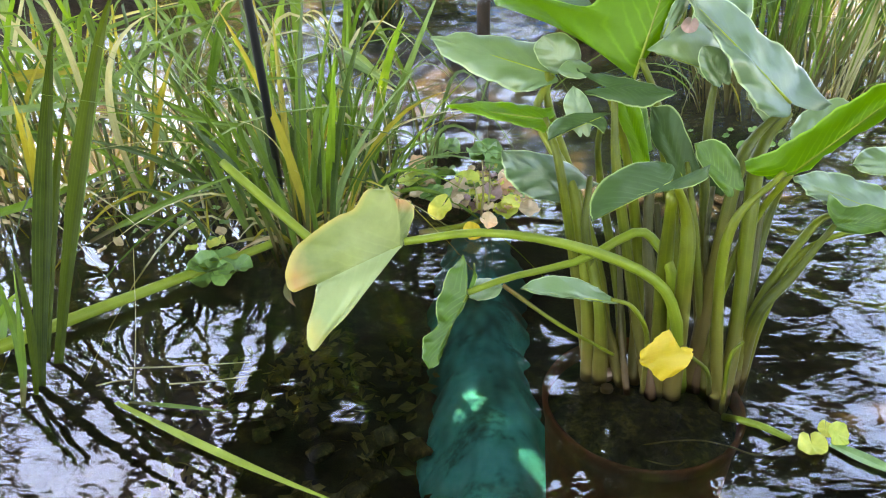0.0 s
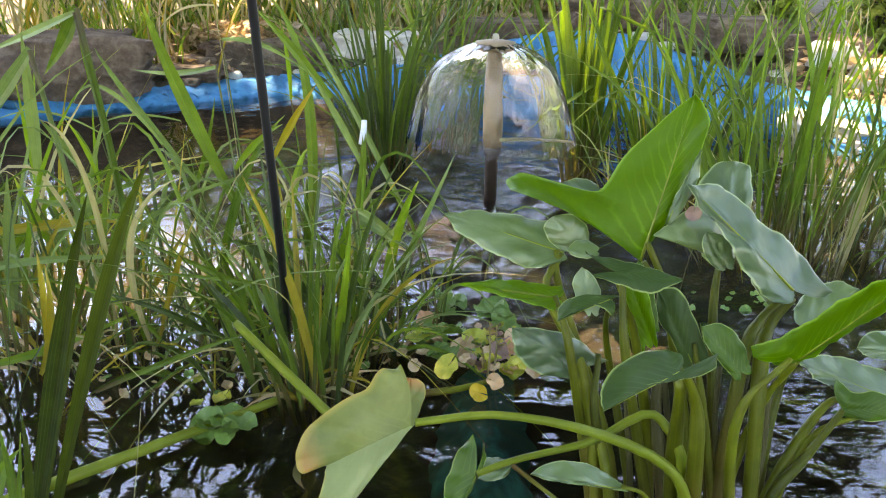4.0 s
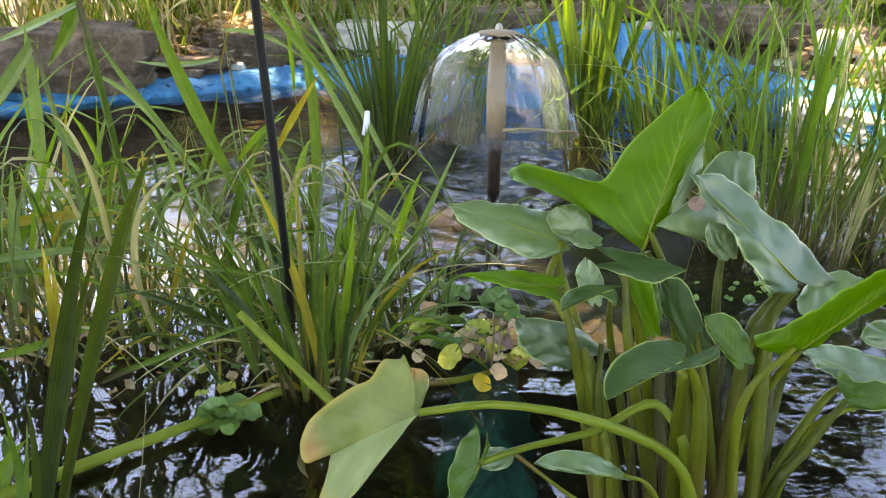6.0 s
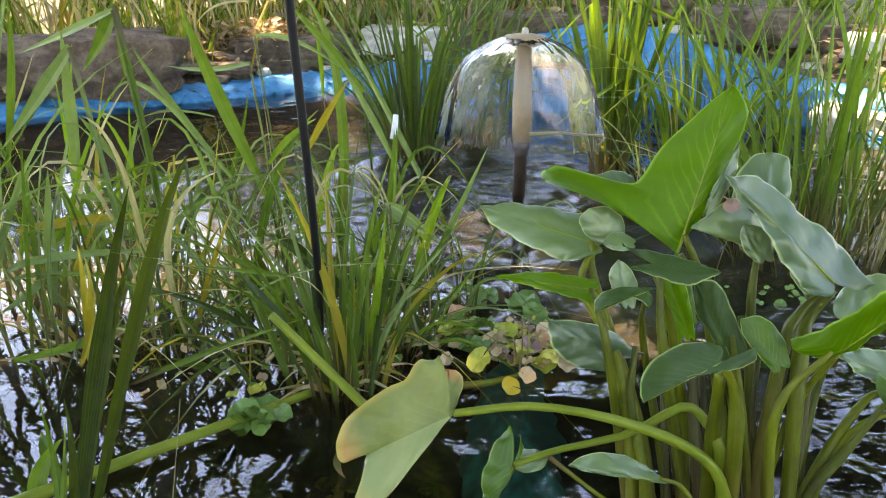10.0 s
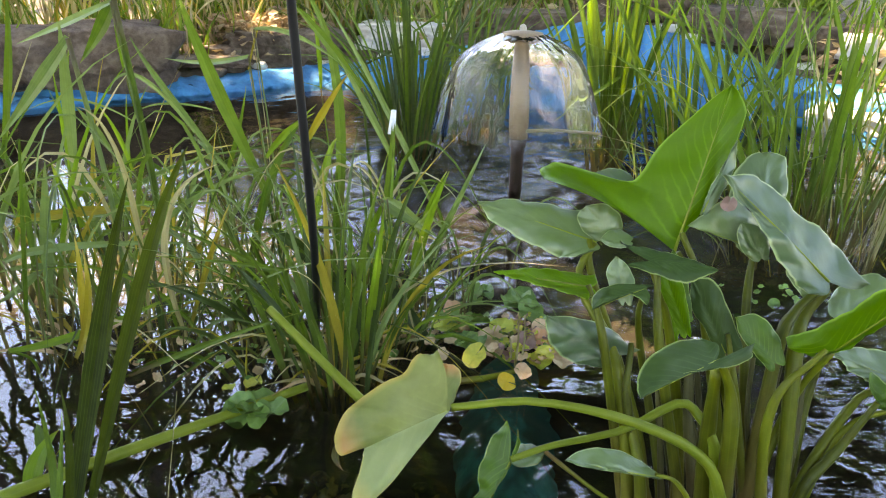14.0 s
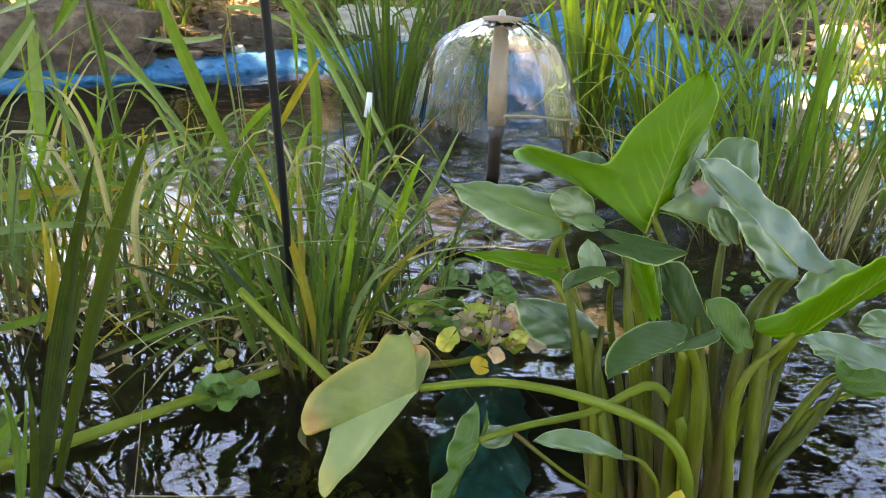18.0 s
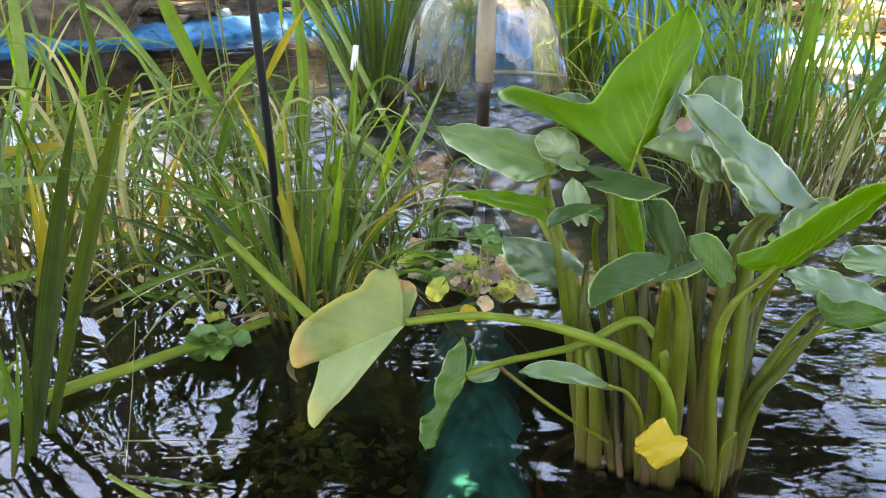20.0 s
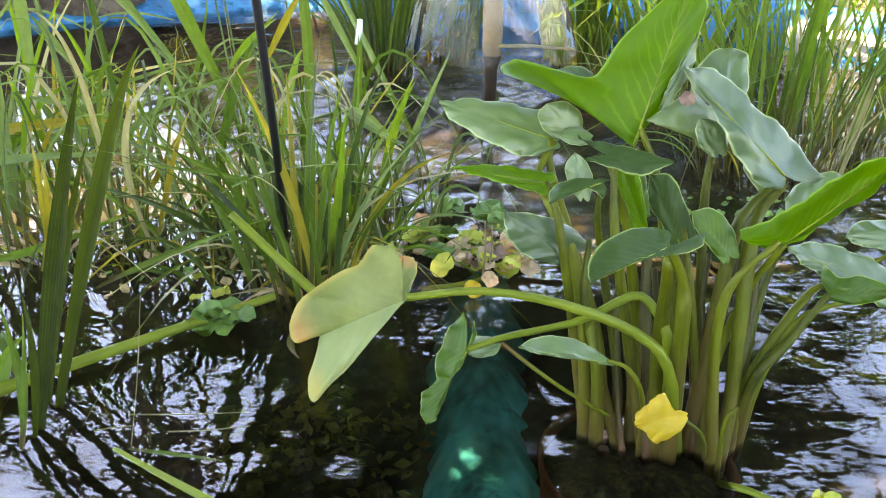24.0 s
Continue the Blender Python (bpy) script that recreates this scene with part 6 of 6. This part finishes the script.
arrow_leaf(arum, (0.1866, 0.975, 0.3775), (0.1473, 0.965, 0.3828), (0, -0.7, 0.7), ((1, 0), (0.759, 0.174), (0.336, 0.228), (-0.01, 0.141)), ((1, 0), (0.678, 0.341), (0.231, 0.407), (-0.059, 0.171)), ARUM_GREY, (8, 8), 0.03, 0.003)
arrow_leaf(arum, (0.339, 0.94, 0.3741), (0.3123, 0.95, 0.4161), (0.1, -0.9, 0.3), ((1, 0), (0.804, 0.206), (0.413, 0.295), (0.037, 0.198)), ((1, 0), (0.695, 0.344), (0.245, 0.378), (-0.103, 0.165)), ARUM_GREY, (6, 10), 0.03, 0.003)
arrow_leaf(arum, (0.2343, 0.9, 0.28), (0.2233, 0.91, 0.3419), (0.1, -1, 0.2), ((1, 0), (0.766, 0.172), (0.372, 0.175), (0.01, 0.064)), ((1, 0), (0.767, 0.154), (0.365, 0.195), (-0.02, 0.109)), ARUM_LIT, (14, 18), 0.02, 0.003, label="rolled bright young leaf")
# more stalks in the bundle
stalk([(0.2032, 0.8686, -0.03), (0.1919, 0.86, 0.0926), (0.1683, 0.9, 0.2467), (0.1252, 0.97, 0.3219), (0.1455, 1, 0.3639)], 0.012, 0.006)
stalk([(0.2611, 0.8481, -0.03), (0.2598, 0.9, 0.1358), (0.2278, 0.9, 0.2955), (0.1932, 0.885, 0.386)], 0.011, 0.005)
stalk([(0.3393, 0.8428, -0.03), (0.3512, 0.9, 0.0638), (0.2905, 0.95, 0.2872), (0.2431, 0.96, 0.3708)], 0.011, 0.005)
stalk([(0.3638, 0.8103, -0.03), (0.3766, 0.84, 0.0718), (0.3762, 0.88, 0.264), (0.3927, 0.92, 0.3048), (0.4196, 0.935, 0.3404)], 0.011, 0.013)
stalk([(0.3899, 0.8486, -0.03), (0.3958, 0.85, 0.0998), (0.4694, 0.9, 0.2023), (0.5185, 0.92, 0.2074)], 0.010, 0.005)
stalk([(0.366, 0.805, -0.03), (0.3494, 0.78, 0.0839), (0.3607, 0.78, 0.1135)], 0.004, 0.003)
stalk([(0.2923, 0.8348, -0.03), (0.2707, 0.82, 0.1382), (0.2599, 0.8, 0.244), (0.2499, 0.775, 0.3094)], 0.014, 0.008)
stalk([(0.3499, 0.8263, -0.03), (0.3517, 0.86, 0.0926), (0.3839, 0.88, 0.2136), (0.4026, 0.85, 0.2974)], 0.010, 0.005)
stalk([(0.2383, 0.8481, -0.03), (0.2439, 0.9, 0.0638), (0.2074, 0.96, 0.2531), (0.1892, 0.88, 0.3533)], 0.010, 0.004)
stalk([(0.2173, 0.8594, -0.03), (0.2033, 0.84, 0.107), (0.1867, 0.88, 0.1902), (0.1624, 0.9, 0.2522)], 0.012, 0.004)
stalk([(0.0767, 0.78, 0.1934), (0.1423, 0.77, 0.1455), (0.2156, 0.8, 0.078)], 0.003, 0.003)

# withered brown stalks deeper in the bundle
stalk([(0.2478, 0.828, -0.0120), (0.2384, 0.858, 0.0580), (0.2352, 0.888, 0.1264), (0.2307, 0.918, 0.1932)], 0.0053, 0.0051, STEM_BROWN)
stalk([(0.2717, 0.874, -0.0120), (0.2631, 0.904, 0.0612), (0.2553, 0.934, 0.1145), (0.2481, 0.964, 0.1763)], 0.0083, 0.0081, STEM_BROWN)
stalk([(0.2762, 0.822, -0.0120), (0.2704, 0.852, 0.0981), (0.2613, 0.882, 0.1886), (0.2626, 0.912, 0.2519)], 0.0091, 0.0088, STEM_BROWN)
stalk([(0.3394, 0.834, -0.0120), (0.3344, 0.864, 0.0900), (0.3170, 0.894, 0.1901), (0.3032, 0.924, 0.2540)], 0.0076, 0.0074, STEM_BROWN)
stalk([(0.3637, 0.874, -0.0120), (0.3662, 0.904, 0.0796), (0.3824, 0.934, 0.1582), (0.3977, 0.964, 0.2261)], 0.0053, 0.0051, STEM_BROWN)
stalk([(0.3700, 0.812, -0.0120), (0.3759, 0.842, 0.0792), (0.3927, 0.872, 0.1534), (0.4007, 0.902, 0.2175)], 0.0068, 0.0066, STEM_BROWN)
stalk([(0.3282, 0.839, -0.0120), (0.2958, 0.869, 0.0860), (0.2875, 0.899, 0.1450), (0.2788, 0.929, 0.2196)], 0.0061, 0.0059, STEM_BROWN)
stalk([(0.3021, 0.839, -0.0120), (0.2900, 0.869, 0.0861), (0.2803, 0.899, 0.1450), (0.2577, 0.929, 0.2034)], 0.0045, 0.0044, STEM_BROWN)
stalk([(0.3645, 0.828, -0.0120), (0.3481, 0.858, 0.0939), (0.3360, 0.888, 0.1850), (0.3423, 0.918, 0.2487)], 0.0045, 0.0044, STEM_BROWN)

# pebbles and pale roots on the compost
for i, (at, size) in enumerate((((0.2213, 0.8618, -0.02), 0.02), ((0.2371, 0.8735, -0.02), 0.018), ((0.2215, 0.8345, -0.02), 0.013), ((0.2131, 0.8782, -0.02), 0.014))):
    boulder("pebble", (at[0], at[1], -0.012), (size * 1.25, size, size * 1.2), 400 + i, PINK, "small pinkish pebble on the wet compost", group="pebbles")
roots = thing("roots", (0.271, 0.7544, -0.03), "thin pale roots trailing over the pot", "roots")
for pts in (((0.2253, 0.7395, -0.02), (0.2802, 0.7441, -0.012), (0.321, 0.7442, -0.01), (0.3496, 0.7289, -0.004)),
            ((0.2, 0.7536, -0.02), (0.2313, 0.7348, -0.02), (0.2625, 0.7212, -0.02), (0.3134, 0.7353, -0.02)),
            ((0.2364, 0.7256, -0.02), (0.2807, 0.7123, -0.02), (0.2963, 0.7214, -0.02), (0.2788, 0.7332, -0.02)),
            ((0.3496, 0.7289, -0.004), (0.3786, 0.7154, -0.004), (0.4155, 0.7273, -0.002))):
    tube("root", pts, 0.0012, 0.0008, REED_DRY, roots, 12, 5)

# ---------------------------------------------------------------- floating plants
def pad(parent, at, radius, tilt, mat, seed, name="floating_leaf", label="", face=None):
    """A round floating leaf with a notch, slightly cupped and uneven."""
    rng = random.Random(seed)
    c = Vector(at)
    turn = rng.uniform(0, 6.3)
    rot = Euler((rng.gauss(0, tilt), rng.gauss(0, tilt), turn)).to_matrix()
    if face:
        rot = Vector(face).to_track_quat("Z", "Y").to_matrix() @ Matrix.Rotation(turn, 3, "Z")
    verts, uvs, faces = [c.copy()], [(0, 0.5)], []
    n = 26
    for ring in (0.5, 1.0):
        for i in range(n):
            a = 0.07 + (2 * math.pi - 0.14) * i / (n - 1)
            r = radius * ring * (1 + 0.07 * math.sin(2 * a + seed) + 0.04 * math.sin(5 * a + seed))
            p = Vector((math.cos(a) * r, math.sin(a) * r * 0.9, radius * (0.22 * ring * ring + (0.15 * math.sin(3 * a + seed) + 0.09 * math.sin(7 * a + seed)) * ring * ring)))
            verts.append(c + rot @ p)
            uvs.append((ring * 0.7, i / n))
    for i in range(n - 1):
        faces.append((0, 1 + i, 2 + i))
        faces.append((1 + i, 1 + n + i, 2 + n + i, 2 + i))
    o = len(verts)
    low = rot @ Vector((0, 0, 0.0012))
    verts += [v - low for v in verts]
    uvs += uvs
    faces += [tuple(q + o for q in reversed(f)) for f in faces]
    return under(mesh_object(name, verts, faces, mat, None, uvs, label=label), parent)


def patch(at, spread, count, radius, mats, seed, label, tilt=0.3, lift=0.02):
    rng = random.Random(seed)
    t = thing("floating_plant", (at[0], at[1], 0), label, "water plant", "floating plants")
    for i in range(count):
        a, q = rng.uniform(0, 6.3), math.sqrt(rng.random())
        x, y = at[0] + math.cos(a) * q * spread[0], at[1] + math.sin(a) * q * spread[1]
        pad(t, (x, y, 0.006 + rng.random() * lift), rng.uniform(*radius), tilt, rng.choice(mats), rng.randint(0, 9999))
    return t


patch((0.0274, 1.3879, 0), (0.09, 0.07), 34, (0.007, 0.018), (FLOAT_YELLOW, FLOAT, FLOAT, FLOAT_BROWN), 1, "yellowing round floating leaves in a cluster")
patch((0.0968, 1.3867, 0), (0.075, 0.09), 64, (0.007, 0.017), (FLOAT_BROWN, FLOAT_YELLOW, FLOAT, FLOAT_BROWN, FLOAT_MAUVE, FLOAT_YELLOW), 2, "withered pinkish brown floating leaves in a cluster", 0.2)
patch((-0.025, 1.5916, 0), (0.04, 0.04), 7, (0.018, 0.031), (FLOAT, FLOAT), 3, "green floating rosette of rounded leaves", 0.5, 0.03)
patch((-0.0379, 1.4439, 0), (0.05, 0.05), 10, (0.016, 0.029), (FLOAT, FLOAT, FLOAT_YELLOW), 5, "green floating leaves in a cluster")
patch((0.0968, 1.5278, 0), (0.04, 0.03), 6, (0.021, 0.031), (FLOAT,), 6, "green floating leaves in a cluster", 0.5, 0.03)
patch((-0.1272, 1.3577, 0), (0.12, 0.08), 18, (0.006, 0.014), (FLOAT, FLOAT_BROWN, FLOAT_YELLOW), 7, "small mixed floating leaves between reeds")
patch((-0.3615, 1.099, 0), (0.04, 0.028), 9, (0.021, 0.034), (FLOAT,), 8, "green floating rosette beside a stalk", 0.35)
patch((-0.3894, 1.1907, 0), (0.006, 0.006), 1, (0.016, 0.018), (FLOAT_YELLOW,), 9, "single round yellow-green floating leaf", 0.1)
patch((-0.499, 1.2556, 0), (0.2, 0.1), 26, (0.005, 0.012), (FLOAT, FLOAT_BROWN, FLOAT_YELLOW), 10, "scattered small floating leaves between reeds")
patch((0.6253, 1.6244, 0), (0.16, 0.08), 14, (0.006, 0.014), (FLOAT,), 14, "floating leaves among the reeds")

# the larger leaves of the floating island, each in its place
island = thing("floating_plant", (0.0583, 1.3894, 0), "island of green, yellow and pink withered floating leaves", "water plant", "floating plants")
for k, (at, radius, mat, lift, face) in enumerate((
        ((-0.0574, 1.4903, 0.02), 0.030, FLOAT_CORAL, 0, (0.1, -0.6, 1)), ((-0.0318, 1.4324, 0.01), 0.034, FLOAT, 0, (-0.1, -0.4, 1)), ((-0.0078, 1.3732, 0.012), 0.030, FLOAT, 0, (0.2, -0.3, 1)),
        ((-0.0083, 1.2979, 0.02), 0.034, FLOAT_YELLOW, 0, (-0.2, -0.7, 1)), ((0.0424, 1.4073, 0.025), 0.032, FLOAT_YELLOW, 0, (0.1, -0.7, 1)), ((0.0205, 1.3828, 0.015), 0.036, FLOAT_BROWN, 0, (0.1, -0.5, 1)),
        ((0.0272, 1.3429, 0.01), 0.030, FLOAT_BROWN, 0, (0, -0.4, 1)), ((0.1024, 1.4855, 0.025), 0.038, FLOAT, 0, (0.1, -0.8, 1)), ((0.121, 1.4208, 0.02), 0.030, FLOAT_BROWN, 0, (0.2, -0.6, 1)),
        ((0.0889, 1.3679, 0.015), 0.032, FLOAT_MAUVE, 0, (-0.1, -0.5, 1)), ((0.1134, 1.3827, 0.02), 0.026, FLOAT_CORAL, 0, (0, -0.6, 1)), ((0.1222, 1.3278, 0.015), 0.026, FLOAT_YELLOW, 0, (0.1, -0.6, 1)),
        ((0.1112, 1.3115, 0.006), 0.032, FLOAT_YELLOW, 0, (0, -0.2, 1)), ((0.1556, 1.3178, 0.006), 0.030, FLOAT_BROWN, 0, (0, -0.2, 1)), ((0.0789, 1.2633, 0.012), 0.024, FLOAT_BROWN, 0, (0.3, -0.5, 1)),
        ((-0.0689, 1.3167, 0.01), 0.020, FLOAT_BROWN, 0, (0, -0.4, 1)), ((0.0633, 1.326, 0.006), 0.028, FLOAT_MAUVE, 0, (0, -0.2, 1)), ((0.1337, 1.3703, 0.01), 0.026, FLOAT_BROWN, 0, (0, -0.4, 1)))):
    pad(island, at, radius * 0.72, 0, mat, 500 + k, face=face)
for k, (at, radius, face) in enumerate((((0.4427, 0.7213, 0.006), 0.018, (0, -0.15, 1)), ((0.4747, 0.7318, 0.014), 0.015, (0.3, -0.7, 0.8)), ((0.4658, 0.7414, 0.012), 0.010, (-0.3, -0.5, 0.8)))):
    gold = thing("fallen_leaf", at, "bright yellow withered leaf floating beside the pot", "leaf", "fallen leaves")
    pad(gold, at, radius, 0, FLOAT_YELLOW, 620 + k, "leaf_blade", face=face)
coin = thing("fallen_leaf", (0.0489, 1.2236, 0.012), "single orange-yellow withered leaf on the water", "leaf", "fallen leaves")
pad(coin, (0.0489, 1.2241, 0.014), 0.017, 0, ARUM_YELLOW, 600, "leaf_blade", face=(0.2, -1, 0.5))
pad(arum, (0.2931, 0.95, 0.4388), 0.010, 0, FLOAT_MAUVE, 601, "withered_patch", "pinkish brown withered patch", face=(0, -1, 0.5))

# loose stems lying on the water
fallen = thing("floating_reed", (-0.5219, 1.006, 0.01), "thick green reed stem lying slanted on the water", "stem", "fallen stems")
tube("stem", [(-0.6532, 0.8571, 0.016), (-0.5522, 0.9485, 0.017), (-0.4279, 1.0621, 0.015), (-0.2942, 1.1888, 0.010)], 0.0105, 0.0075, STEM_PALE, fallen, 20, 10)
cut = thing("floating_reed", (-0.3041, 1.2711, 0.02), "pale green cut stem leaning over the water", "stem", "fallen stems")
tube("stem", [(-0.1560, 0.975, 0.1140), (-0.2384, 1.02, 0.1690), (-0.3139, 1.06, 0.2208)], 0.0072, 0.0062, STEM_PALE, cut, 10, 8)
leafstrip = thing("floating_reed", (-0.3048, 0.7343, 0.006), "yellow-green reed leaf floating on the water", "stem", "fallen stems")
blade(leafstrip, (-0.4141, 0.7922, 0.006), (-0.2293, 0.6827, 0.008), (-0.079, 0.6224, 0.004), 0.0115, STEM_PALE, 0.1, 0.0, 12, face=(0, 0, 1), name="leaf")
blade(leafstrip, (-0.3965, 0.7934, 0.005), (-0.3202, 0.7842, 0.006), (-0.2683, 0.7783, 0.004), 0.008, REED, 0.1, 0.0, 8, face=(0, 0, 1), name="leaf")
rightstem = thing("floating_reed", (0.4342, 0.7286, 0.006), "pale bent stem and leaf floating beside the pot", "stem", "fallen stems")
tube("stem", [(0.3605, 0.7857, -0.01), (0.3887, 0.7528, 0.008), (0.4216, 0.7304, 0.006)], 0.005, 0.004, STEM_PALE, rightstem, 8, 7)
blade(rightstem, (0.4656, 0.7242, 0.006), (0.4997, 0.6976, 0.006), (0.5445, 0.6602, 0.006), 0.02, FLOAT, 0.1, 0.0, 8, face=(0, 0, 1), name="leaf")
branchlet = thing("floating_reed", (0.0051, 1.2437, 0.01), "brownish green stem floating beside the leaves", "stem", "fallen stems")
tube("stem", [(-0.0446, 1.2322, 0.004), (0.0152, 1.2404, 0.01), (0.0709, 1.2669, 0.012)], 0.007, 0.005, STEM, branchlet, 8, 7)
for k, pts in enumerate((((-0.4239, 0.8622, 0.004), (-0.345, 0.8647, 0.006), (-0.2611, 0.8758, 0.004)), ((-0.3573, 0.8298, 0.004), (-0.3051, 0.8333, 0.006), (-0.2513, 0.8473, 0.004)),
                        ((-0.4542, 0.8261, 0.004), (-0.434, 0.8329, 0.005), (-0.409, 0.8388, 0.004)), ((-0.3967, 0.8043, 0.002), (-0.4353, 0.93, 0.0224), (-0.4195, 0.95, 0.1419)))):
    bit = tube("straw", pts, 0.0011 if k < 3 else 0.0006, 0.0007 if k < 3 else 0.0006, REED_DRY, None, 10, 5)
    tagged(bit, "thin pale straw lying on the water" if k < 3 else "hair-thin pale stem standing in the water", "straw", "straws")
straw = tube("straw", [(0.1144, 2.2, 0.2416), (0.2141, 2.25, 0.2333), (0.335, 2.3, 0.2153)], 0.006, 0.004, REED_DRY, None, 8, 6)
tagged(straw, "dry yellow straw caught across the reeds", "straw")

for k, (a, b) in enumerate((((0.0672, 1.3032, 0), (0.0668, 1.28, 0.1221)), ((0.0777, 1.3078, 0), (0.08, 1.3, 0.1069)), ((0.0592, 1.3236, 0), (0.0526, 1.3, 0.0719)))):
    shoot = tube("shoot", [a, ((a[0] + b[0]) / 2 + 0.003, (a[1] + b[1]) / 2, (a[2] + b[2]) / 2), b], 0.0025, 0.0012, REED_DRY, None, 6, 6)
    tagged(shoot, "thin pale upright shoot among floating leaves", "shoot", "shoots")
